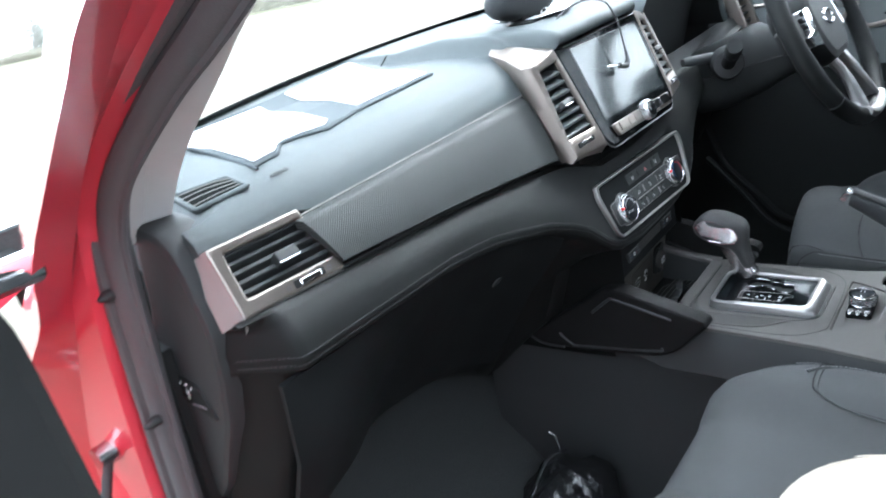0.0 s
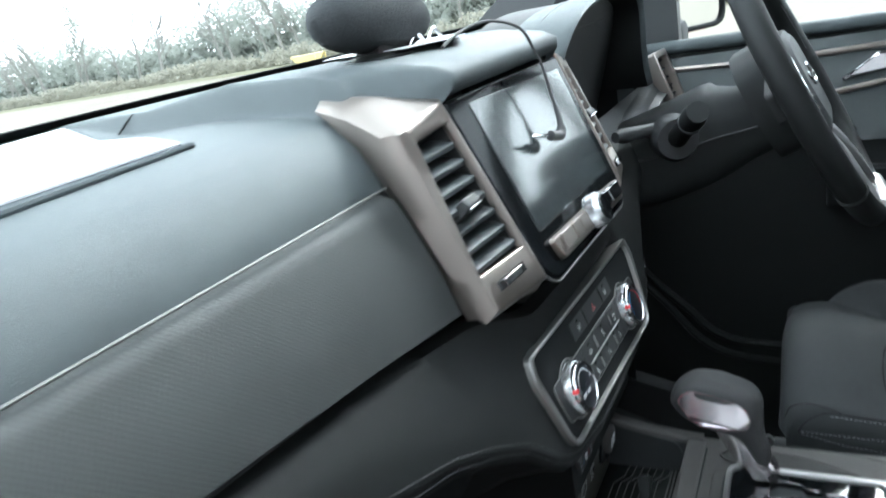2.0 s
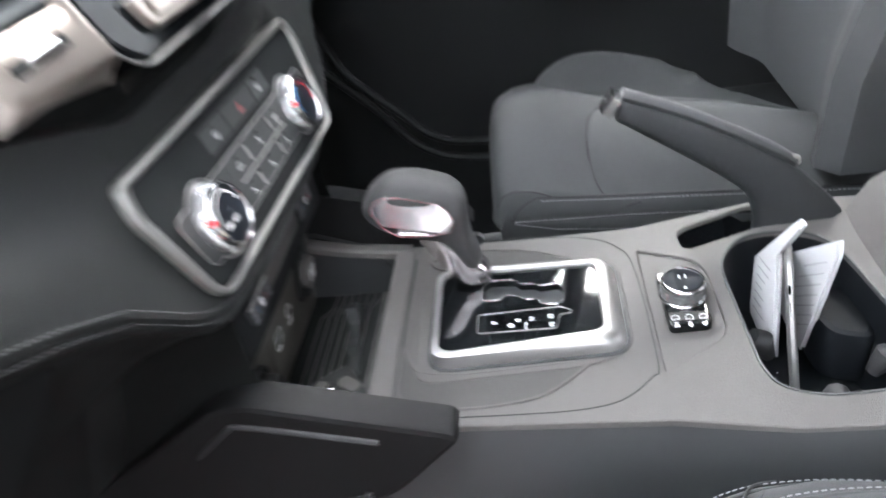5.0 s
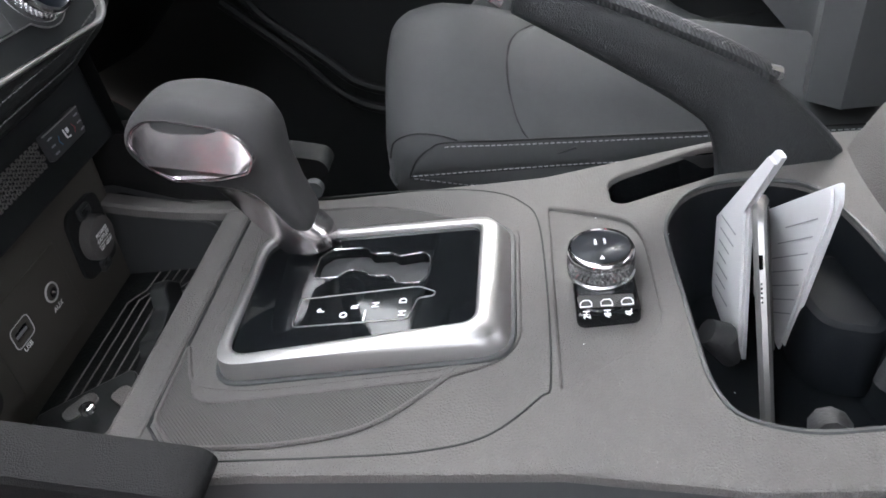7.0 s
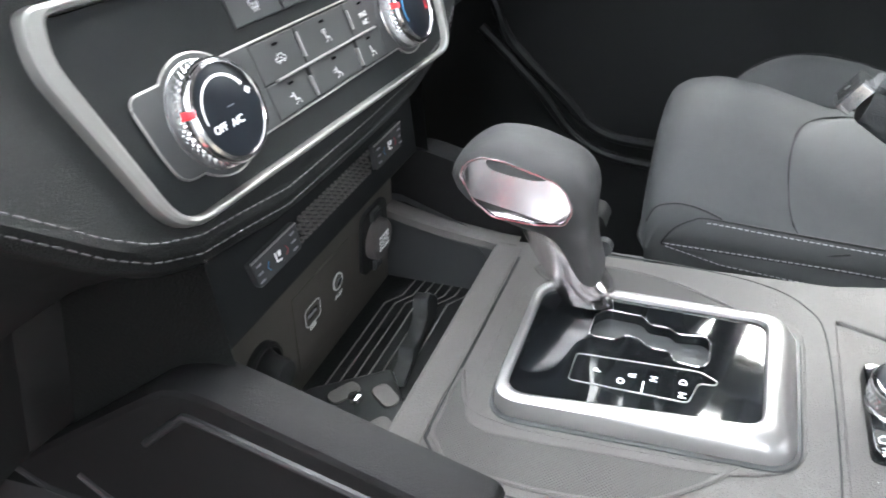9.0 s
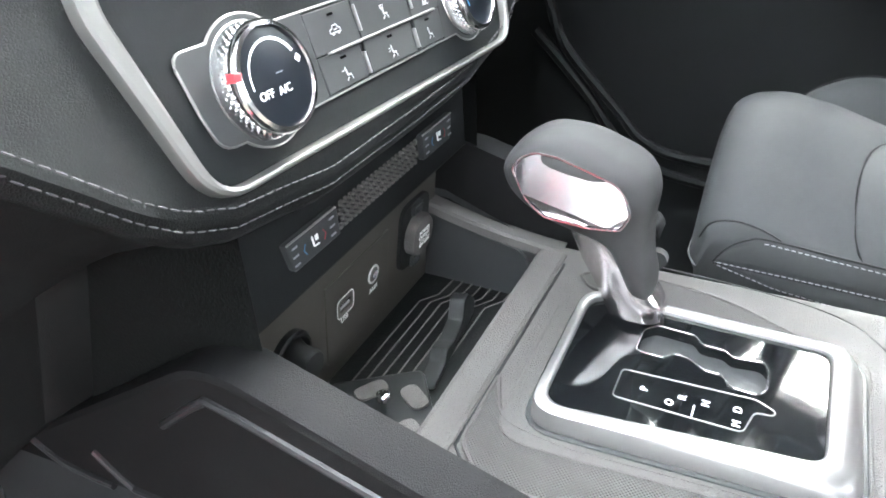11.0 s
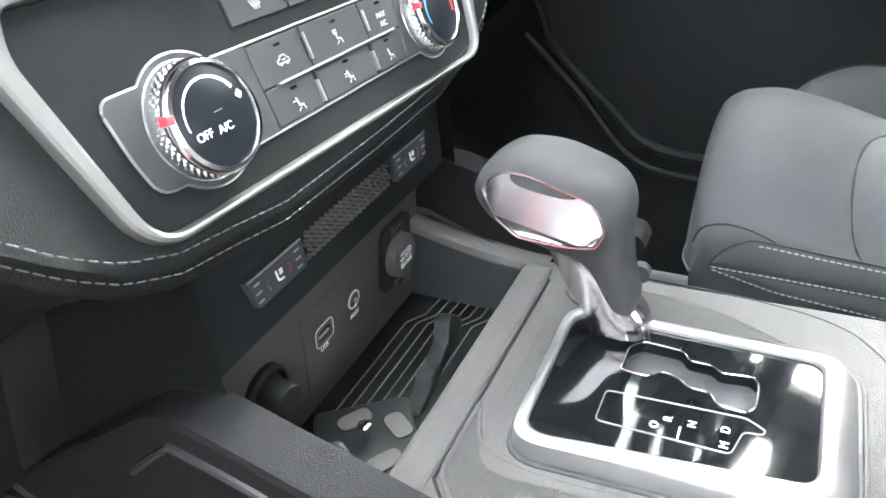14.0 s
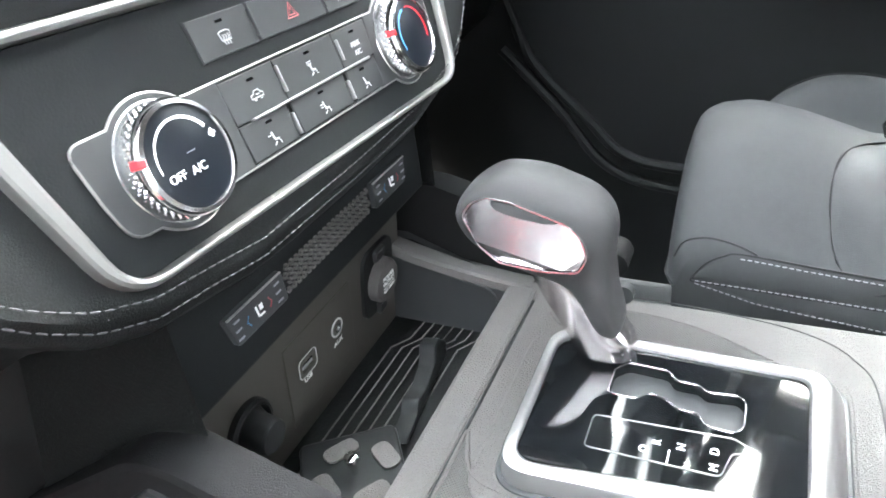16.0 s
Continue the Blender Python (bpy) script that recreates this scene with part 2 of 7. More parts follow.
def axes(o, ex, ey):
    ex, ey = Vector(ex).normalized(), Vector(ey)
    ez = ex.cross(ey).normalized()
    ey = ez.cross(ex)
    return Matrix(((ex.x, ey.x, ez.x, o[0]), (ex.y, ey.y, ez.y, o[1]), (ex.z, ey.z, ez.z, o[2]), (0, 0, 0, 1)))


def smooth(a, b, x):
    t = max(0.0, min(1.0, (x - a) / (b - a)))
    return t * t * (3 - 2 * t)


def table(x, rows):
    """Smooth reading of a short table of (x, value)."""
    if x <= rows[0][0]:
        return rows[0][1]
    for (a, u), (b, v) in zip(rows, rows[1:]):
        if x <= b:
            return u + (v - u) * (x - a) / (b - a)
    return rows[-1][1]


def rounded(pts, r, n=5):
    """A polygon with its corners rounded; r one radius or one for each corner."""
    out, m = [], len(pts)
    for i, p in enumerate(pts):
        p = Vector(p)
        a, b = Vector(pts[i - 1]) - p, Vector(pts[(i + 1) % m]) - p
        ri = r[i] if isinstance(r, (list, tuple)) else r
        d = min(ri, a.length * 0.48, b.length * 0.48)
        a, b = p + a.normalized() * d, p + b.normalized() * d
        if d < 1e-5:
            out.append(p)
            continue
        for j in range(n + 1):
            t = j / n
            out.append(a * (1 - t) ** 2 + p * 2 * t * (1 - t) + b * t * t)
    return [(q.x, q.y) for q in out]


def area(pts):
    return sum(a[0] * b[1] - b[0] * a[1] for a, b in zip(pts, pts[1:] + pts[:1])) / 2


def grow(pts, d):
    """The outline moved outwards by d."""
    s, out, m = (1 if area(pts) > 0 else -1), [], len(pts)
    for i, p in enumerate(pts):
        a, b, p = Vector(pts[i - 1]), Vector(pts[(i + 1) % m]), Vector(p)
        t1, t2 = (p - a), (b - p)
        if t1.length < 1e-9 or t2.length < 1e-9:
            t = (b - a)
        else:
            t = t1.normalized() + t2.normalized()
        t = t.normalized() if t.length > 1e-9 else Vector((1, 0))
        out.append((p.x + s * t.y * d, p.y - s * t.x * d))
    return out


def ellipse(cx, cy, rx, ry, n=24):
    return [(cx + rx * math.cos(2 * math.pi * i / n), cy + ry * math.sin(2 * math.pi * i / n)) for i in range(n)]


def rect(x0, y0, x1, y1, r=0.0, n=4):
    p = [(x0, y0), (x1, y0), (x1, y1), (x0, y1)]
    return rounded(p, r, n) if r else p


def plate(outer, h0, h1, m=I4, b=0.0, holes=(), bm=None, back=True):
    """A slab with the given outline and holes between heights h0 and h1 in the frame m, its upper edges rounded by b."""
    bm = bm or bmesh.new()

    def loop(pts, h):
        return [bm.verts.new(m @ Vector((x, y, h))) for x, y in pts]

    def wall(a, c):
        for i in range(len(a)):
            bm.faces.new((a[i - 1], a[i], c[i], c[i - 1]))

    def lid(loops):
        es = [bm.edges.get((q[i - 1], q[i])) or bm.edges.new((q[i - 1], q[i])) for q in loops for i in range(len(q))]
        if len(loops) == 1 and len(loops[0]) < 5:
            made = [bm.faces.new(loops[0])]
        else:
            made = [f for f in bmesh.ops.triangle_fill(bm, use_beauty=True, use_dissolve=False, edges=es)["geom"] if isinstance(f, bmesh.types.BMFace)]
        for f in made:
            f.material_index = 1
    low, top = [], []
    for i, pts in enumerate([outer, *holes]):
        a = loop(pts, h0)
        low.append(a)
        if b:
            sgn = -1 if i == 0 else 1
            c = loop(pts, h1 - b)
            d = loop(grow(pts, sgn * b * 0.3), h1 - b * 0.3)
            e = loop(grow(pts, sgn * b), h1)
            wall(a, c), wall(c, d), wall(d, e)
            top.append(e)
        else:
            c = loop(pts, h1)
            wall(a, c)
            top.append(c)
    lid(top)
    if back:
        lid(low)
    return bm


def loft(rings, cap=True, closed=True, bm=None):
    bm = bm or bmesh.new()
    vs = [[bm.verts.new(Vector(p)) for p in ring] for ring in rings]
    for a, c in zip(vs, vs[1:]):
        for i in range(0 if closed else 1, len(a)):
            bm.faces.new((a[i - 1], a[i], c[i], c[i - 1]))
    if cap and closed:
        bm.faces.new(vs[0]), bm.faces.new(vs[-1])
    return bm


def tube(path, r, n=8, closed=False, bm=None, flat=1.0):
    """A round bar along a path of points; r one radius or one for each point."""
    path = [Vector(p) for p in path]
    rings, up, m = [], Vector((0.13, 0.21, 0.97)), len(path)
    for i, p in enumerate(path):
        a = path[i - 1] if (i or closed) else p
        c = path[(i + 1) % m] if (i < m - 1 or closed) else p
        t = (c - a).normalized()
        side = t.cross(up)
        if side.length < 0.05:
            side = t.cross(Vector((1, 0, 0)))
        side.normalize()
        upv = side.cross(t)
        ri = r[i] if isinstance(r, (list, tuple)) else r
        rings.append([p + side * (ri * math.cos(2 * math.pi * j / n)) + upv * (ri * flat * math.sin(2 * math.pi * j / n)) for j in range(n)])
    if closed:
        rings.append(rings[0])
    return loft(rings, cap=not closed, bm=bm)


def lathe(profile, n=32, m=I4, bm=None, cap=True):
    rings = [[m @ Vector((r * math.cos(2 * math.pi * j / n), r * math.sin(2 * math.pi * j / n), z)) for j in range(n)] for r, z in profile]
    return loft(rings, cap=cap, bm=bm)


def spline(pts, n=6):
    """A smooth curve through points."""
    pts = [Vector(p) for p in pts]
    out = []
    for i in range(len(pts) - 1):
        p0, p1, p2, p3 = pts[max(0, i - 1)], pts[i], pts[i + 1], pts[min(len(pts) - 1, i + 2)]
        for j in range(n):
            t = j / n
            out.append(0.5 * ((2 * p1) + (p2 - p0) * t + (2 * p0 - 5 * p1 + 4 * p2 - p3) * t * t + (3 * p1 - p0 - 3 * p2 + p3) * t ** 3))
    return out + [pts[-1]]


def along(path, step):
    """Points and directions at even steps along a path."""
    path = [Vector(p) for p in path]
    out, left = [], 0.0
    for a, b in zip(path, path[1:]):
        d = (b - a).length
        if d < 1e-9:
            continue
        t = left
        while t < d:
            out.append((a + (b - a) * (t / d), (b - a) / d))
            t += step
        left = t - d
    return out


def stitches(path, step=0.006, length=0.004, r=0.0006, lift=(0, 0, 0)):
    """A row of short threads along a path."""
    bm = bmesh.new()
    for p, d in along(path, step):
        p = p + Vector(lift)
        e = p + d * length
        tube([p, p + d * length * 0.2 + Vector(lift) * 0.4, e - d * length * 0.2 + Vector(lift) * 0.4, e], [r * 0.5, r, r, r * 0.5], 5, bm=bm)
    return bm


def text(name, body, size, m, material, parent, align="CENTER", depth=0.0002):
    cu = bpy.data.curves.new(name, "FONT")
    cu.body, cu.size, cu.align_x, cu.align_y, cu.extrude = body, size, align, "CENTER", depth
    tmp = bpy.data.objects.new(name, cu)
    scene.collection.objects.link(tmp)
    bpy.context.view_layer.update()
    me = bpy.data.meshes.new_from_object(tmp)
    bpy.data.objects.remove(tmp)
    me.name = name
    me.transform(m)
    me.materials.clear()
    me.materials.append(material)
    ob = new(name, me)
    ob.parent = parent
    return ob


def box(x0, x1, y0, y1, z0, z1, b=0.004, bm=None):
    return plate(rect(x0, y0, x1, y1, b, 3), z0, z1, I4, b, bm=bm)

# ---- outside ----
GZ = -0.75
bm = bmesh.new()
bmesh.ops.create_grid(bm, x_segments=60, y_segments=60, size=1500, matrix=Matrix.Translation((0, 0, GZ)))
solo("ground", bm, ASPHALT, "pale worn asphalt car park", "ground", kind="structure")

# unseen wall, added to hold back sky light on the passenger's side
wall = thing("wall_left", "unseen grey clad wall added to shade the car's open side", "building", kind="structure")
part("cladding", box(-3.6, -3.3, -14, 8, GZ - 0.05, GZ + 3.0), CLAD, wall)
for i in range(44):
    y = -13.8 + 0.5 * i
    part("rib", box(-3.3, -3.265, y, y + 0.08, GZ, GZ + 2.95, 0.008), CLAD, wall)

# ---- the car's shell ----
shell = thing("car_shell", "red pickup body with grey trimmed pillars", "car", kind="structure")
# seal line of the passenger's door opening: (y, z)
SEAL = [(-0.62, 1.19), (-0.30, 1.16), (-0.10, 1.085), (0.063, 1.006), (0.154, 0.964), (0.266, 0.900), (0.314, 0.850), (0.333, 0.806), (0.362, 0.708), (0.42, 0.472), (0.44, 0.30), (0.40, 0.10)]
seal = [(p.x, p.y) for p in spline([(y, z, 0) for y, z in SEAL], 4)]


def strip(path_a, path_b, mat_, name, parent, label="", thick=None):
    bm = bmesh.new()
    a = [bm.verts.new(p) for p in path_a]
    c = [bm.verts.new(p) for p in path_b]
    for i in range(1, len(a)):
        bm.faces.new((a[i - 1], a[i], c[i], c[i - 1]))
    if thick:
        bmesh.ops.recalc_face_normals(bm, faces=bm.faces[:])
        bmesh.ops.solidify(bm, geom=bm.faces[:], thickness=thick)
    return part(name, bm, mat_, parent, label)


def pushed(line, d):
    """The (y, z) line moved forward and up, off the opening."""
    out = []
    for i, p in enumerate(line):
        a, b = Vector(line[max(0, i - 1)]), Vector(line[min(len(line) - 1, i + 1)])
        t = (b - a).normalized()
        out.append((p[0] - t.y * d, p[1] + t.x * d))
    return out


part("door_seal", tube([(-0.758, y, z) for y, z in seal], 0.014, 10, flat=0.9), SEALR, shell, "black rubber door seal")
for k, (sx, rr) in enumerate(((-0.772, 0.006), (-0.757, 0.004))):
    part("seal_lip", tube([(sx, y, z) for y, z in pushed(seal, 0.012 - 0.024 * k)], rr, 6), SEALR, shell)
# painted body round the opening
R0 = [(-0.60, 1.20), (-0.30, 1.17), (-0.10, 1.095), (0.07, 1.012), (0.16, 0.966), (0.262, 0.905), (0.318, 0.85), (0.345, 0.80), (0.385, 0.70), (0.44, 0.50), (0.46, 0.30), (0.42, 0.08)]
R1 = [(-0.60, 1.205), (-0.30, 1.175), (-0.11, 1.10), (0.070, 1.02), (0.16, 0.961), (0.232, 0.908), (0.337, 0.814), (0.375, 0.765), (0.45, 0.663), (0.537, 0.515), (0.56, 0.30), (0.50, 0.08)]
R2 = [(-0.60, 1.21), (-0.30, 1.18), (-0.13, 1.105), (0.042, 1.023), (0.098, 0.986), (0.186, 0.925), (0.281, 0.856), (0.335, 0.79), (0.45, 0.70), (0.56, 0.53), (0.60, 0.30), (0.58, 0.08)]


def curve3(x, line):
    return [(x, p.x, p.y) for p in spline([(y, z, 0) for y, z in line], 5)]


strip(curve3(-0.762, R0), curve3(-0.786, [(y + 0.004, z + 0.004) for y, z in R0]), RED, "door_frame", shell, "red painted door frame")
strip(curve3(-0.786, [(y + 0.004, z + 0.004) for y, z in R0]), curve3(-0.802, R1), RED, "frame_step", shell)
strip(curve3(-0.802, R1), curve3(-0.842, R2), RED, "a_pillar", shell, "red painted pillar")
strip(curve3(-0.842, R2), curve3(-0.80, [(y + 0.12, z + 0.01) for y, z in R2]), RED, "pillar_front", shell)


def wscreen(x):
    """Where the windscreen meets the dashboard."""
    return 0.66 - 0.38 * x * x


# grey pillar trim, from the seal to the glass
TRIM_IN = [(-0.30, 1.175), (-0.10, 1.095), (0.063, 1.008), (0.154, 0.966), (0.266, 0.902), (0.318, 0.848), (0.335, 0.82)]
TRIM_OUT = [(-0.26, 1.17), (-0.06, 1.088), (0.099, 1.007), (0.175, 0.957), (0.25, 0.906), (0.296, 0.866), (0.33, 0.83)]
TRIM_OUT_R = [(-0.24, 1.175), (0.04, 1.090), (0.21, 1.012), (0.323, 0.945), (0.377, 0.903), (0.440, 0.856), (0.452, 0.842)]
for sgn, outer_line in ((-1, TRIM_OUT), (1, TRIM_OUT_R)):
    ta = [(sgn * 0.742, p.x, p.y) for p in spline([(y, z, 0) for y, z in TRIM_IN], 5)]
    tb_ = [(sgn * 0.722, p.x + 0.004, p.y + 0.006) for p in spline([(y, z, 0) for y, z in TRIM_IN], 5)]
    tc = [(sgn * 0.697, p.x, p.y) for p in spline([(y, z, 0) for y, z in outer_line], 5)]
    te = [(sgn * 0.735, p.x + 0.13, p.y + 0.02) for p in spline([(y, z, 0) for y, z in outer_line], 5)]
    # left trim's paler colour also carries the haze of its corner
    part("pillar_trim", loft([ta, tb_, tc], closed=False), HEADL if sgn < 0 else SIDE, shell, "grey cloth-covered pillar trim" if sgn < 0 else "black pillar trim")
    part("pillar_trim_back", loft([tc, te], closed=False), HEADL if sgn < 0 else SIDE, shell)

# windscreen
bm = bmesh.new()
rows_ = []
for j in range(9):
    t = j / 8
    rows_.append([Vector((x * (1 - 0.1 * t), wscreen(x) * (1 - t) + (-0.28 - 0.10 * x * x) * t, 0.862 + 0.37 * t)) for x in [(-0.735 + 0.0735 * i) for i in range(21)]])
loft(rows_, closed=False, bm=bm)
bmesh.ops.recalc_face_normals(bm, faces=bm.faces[:])
bmesh.ops.solidify(bm, geom=bm.faces[:], thickness=0.005)
ob = part("windscreen", bm, PANE, shell, "clear windscreen glass")
ob.visible_shadow = False
# black printed band along the foot of the glass, and the panel below it
strip([(x, wscreen(x) - 0.006, 0.868) for x in np.linspace(-0.735, 0.735, 31)], [(x * 0.997, wscreen(x) - 0.030, 0.8795) for x in np.linspace(-0.735, 0.735, 31)], HARD, "glass_band", shell, "black printed band at the foot of the glass", 0.001)
strip([(x, wscreen(x) + 0.008, 0.866) for x in np.linspace(-0.74, 0.74, 25)], [(x, wscreen(x) + 0.10, 0.80) for x in np.linspace(-0.74, 0.74, 25)], HARD, "scuttle_panel", shell, "black panel below the windscreen", 0.006)
# header above the glass
part("header_trim", loft([[(x, -0.085 - 0.10 * x * x + dy, z) for x in np.linspace(-0.70, 0.70, 19)] for dy, z in ((0.03, 1.112), (0.0, 1.098), (-0.05, 1.112), (-0.13, 1.165), (-0.16, 1.23))], closed=False), ROOF, shell, "grey trimmed windscreen header")
# roof, back and right side, plain and closed
part("roof_lining", plate(rect(-0.72, -1.75, 0.72, -0.2, 0.1), 1.225, 1.25), ROOF, shell, "grey roof lining")
part("roof_skin", plate(rect(-0.76, -1.8, 0.76, -0.16, 0.12), 1.256, 1.275), RED, shell)
XZ = Matrix(((0, 0, 1, 0), (1, 0, 0, 0), (0, 1, 0, 0), (0, 0, 0, 1)))  # local x to world y, local y to world z


def yz(x):
    return Matrix.Translation((x, 0, 0)) @ XZ


part("back_wall", plate(rect(-0.74, -0.3, 0.74, 1.22), 0, 0.02, Matrix.Translation((0, -1.72, 0)) @ Matrix(((1, 0, 0, 0), (0, 0, 1, 0), (0, 1, 0, 0), (0, 0, 0, 1))), holes=[rect(-0.55, 0.8, 0.55, 1.12, 0.05)]), HEADL, shell)
part("floor_pan", box(-0.74, 0.74, -1.74, 0.30, -0.06, 0.0), CARPET, shell, "black carpeted floor")
strip([(-0.74, 0.30, -0.005), (0.74, 0.30, -0.005)], [(-0.74, 0.70, 0.35), (0.74, 0.70, 0.35)], CARPET, "toe_board", shell, "", 0.01)
part("bulkhead", plate(rect(-0.74, 0.33, 0.74, 0.80), 0, 0.02, Matrix.Translation((0, 0.715, 0)) @ Matrix(((1, 0, 0, 0), (0, 0, 1, 0), (0, 1, 0, 0), (0, 0, 0, 1)))), CARPET, shell)
part("left_rear_side", plate([(-1.74, -0.1), (-0.62, -0.1), (-0.62, 1.23), (-1.74, 1.23)], 0, 0.05, yz(-0.79), holes=[rect(-1.6, 0.8, -0.76, 1.14, 0.05)]), SIDE, shell)
part("left_rear_skin", plate([(-1.76, -0.12), (-0.615, -0.12), (-0.615, 1.235), (-1.76, 1.235)], 0, 0.02, yz(-0.815), holes=[rect(-1.6, 0.8, -0.76, 1.14, 0.05)]), RED, shell, "red painted rear side")
part("door_sill", box(-0.82, -0.72, -0.65, 0.45, -0.12, 0.03, 0.01), RED, shell, "red painted door sill")
part("kick_panel", plate([(0.28, 0.0), (0.72, 0.0), (0.72, 0.78), (0.36, 0.70), (0.40, 0.45), (0.44, 0.30), (0.40, 0.1)], 0, 0.02, yz(-0.745)), HARD, shell)
part("kick_panel", plate([(0.25, -0.02), (0.74, -0.02), (0.74, 0.86), (0.25, 0.80)], 0, 0.02, yz(0.752)), HARD, shell)
part("right_rear_side", plate([(-1.74, -0.1), (-0.72, -0.1), (-0.72, 1.23), (-1.74, 1.23)], 0, 0.05, yz(0.74), holes=[rect(-1.6, 0.8, -0.80, 1.14, 0.05)]), SIDE, shell)
# bonnet and wings, seen over the dashboard and past the pillar
bn = []
for j in range(10):
    y = 0.80 + 0.13 * j
    bn.append([(x, y - 0.25 * x * x, 0.79 - 0.012 * j - 0.10 * abs(x) ** 3 - 0.0008 * j * j) for x in np.linspace(-0.86, 0.86, 19)])
bm = loft(bn, closed=False)
bmesh.ops.recalc_face_normals(bm, faces=bm.faces[:])
bmesh.ops.solidify(bm, geom=bm.faces[:], thickness=0.01)
part("bonnet", bm, RED, shell, "red painted bonnet")
for sgn in (-1, 1):
    part("wing", plate([(0.62, 0.76), (0.62, -0.2), (2.0, -0.3), (2.1, 0.55), (0.95, 0.68)], -0.015, 0.015, yz(sgn * 0.86), 0.008), RED, shell, "red painted front wing")

# ---- dashboard ----
dash = thing("dashboard", "soft black dashboard with stitched lower edge", "dashboard")
SIDE_P = [(0.250, 0.800), (0.253, 0.812), (0.266, 0.832), (0.288, 0.846), (0.32, 0.855), (0.40, 0.860), (0.50, 0.857)]
MID_P = [(0.226, 0.850), (0.212, 0.858), (0.212, 0.867), (0.226, 0.874), (0.27, 0.882), (0.36, 0.886), (0.48, 0.874)]


def pad_section(x):
    w = 1 - smooth(0.122, 0.152, abs(x))
    pts = []
    for i, ((ya, za), (yb, zb)) in enumerate(zip(SIDE_P, MID_P)):
        y, z = ya + (yb - ya) * w, za + (zb - za) * w
        if i >= 3:   # the raised middle ends in a step that runs on to the glass
            wide = 1 - smooth(0.152, 0.172, abs(x))
            z = za + (zb - za) * max(w, wide)
        z -= 1.2 * max(0, abs(x) - 0.58) ** 1.8 * smooth(0.25, 0.30, y)   # rounded off at the ends
        if i < 4:   # cleared before the instruments
            y += (0.13 - 0.02 * i) * smooth(0.158, 0.176, x) * (1 - smooth(0.532, 0.55, x))
        if i < 3:   # set back round the side vents
            y += (0.14 * max(0, abs(x) - 0.59) + 0.003 * smooth(0.585, 0.615, abs(x))) * (1 - w)
            z += 0.0055 * smooth(0.585, 0.615, abs(x)) * (1 - i / 3) * (1 - w)
        pts.append((x, y, z))
    e = wscreen(x)
    pts = [p for p in pts if p[1] < e - 0.03]
    z0 = pts[-1][2]
    while len(pts) < 7:
        pts.append((x, pts[-1][1] + (e - pts[-1][1]) * 0.3, pts[-1][2]))
    pts += [(x, pts[-1][1] + (e - pts[-1][1]) * 0.5, max(z0, 0.868)), (x, e, 0.871), (x, e + 0.012, 0.85)]
    return pts


xs = sorted({round(v, 4) for v in [*np.linspace(-0.715, 0.715, 56), *np.linspace(-0.178, -0.11, 20), *np.linspace(0.11, 0.178, 20)]})
part("pad_joint", tube([(-0.153, 0.516, 0.8735), (-0.162, 0.517, 0.868), (-0.173, 0.518, 0.8595)], 0.0010, 6), HARD, dash, "short joint in the pad")
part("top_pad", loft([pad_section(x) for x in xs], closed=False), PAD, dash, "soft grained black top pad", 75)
for sgn in (-1, 1):   # closed ends of the pad
    sec = pad_section(sgn * 0.715)
    strip(sec, [(sgn * 0.717, y + 0.004, max(0.70, z - 0.05)) for _, y, z in sec], PAD, "pad_end", dash)


def padz(x, y):
    """Height of the top pad."""
    sec = pad_section(x)
    for (_, ya, za), (_, yb, zb) in zip(sec, sec[1:]):
        if ya <= y <= yb and yb > ya:
            return za + (zb - za) * (y - ya) / (yb - ya)
    return sec[-2][2]


def drape(bm, lift=0.0, cuts=True):
    """Lay a flat bmesh, built round z = 0, on the top pad."""
    if cuts:
        for k in range(16):
            for co, no in (((0, 0.28 + 0.024 * k, 0), (0, 1, 0)), ((-0.70 + 0.045 * k, 0, 0), (1, 0, 0))):
                bmesh.ops.bisect_plane(bm, geom=bm.verts[:] + bm.edges[:] + bm.faces[:], plane_co=co, plane_no=no, dist=0.0002)
    for v in bm.verts:
        v.co.z += padz(v.co.x, v.co.y) + lift
    return bm


def zstitch(x):
    return table(abs(x), [(0, 0.552), (0.08, 0.553), (0.11, 0.558), (0.14, 0.5622), (0.163, 0.5715), (0.18, 0.5842), (0.195, 0.5990), (0.215, 0.6178), (0.25, 0.6375), (0.29, 0.6545), (0.38, 0.673), (0.46, 0.682), (0.72, 0.690)])


def ztrim(x):
    return table(abs(x), [(0, 0.682), (0.12, 0.686), (0.19, 0.698), (0.31, 0.712), (0.43, 0.724), (0.60, 0.738), (0.72, 0.742)])


def yface(x, z):
    w = smooth(0.15, 0.27, abs(x))
    return (0.165 + 0.3 * (z - 0.576)) * (1 - w) + (0.203 + 0.42 * (z - 0.69)) * w


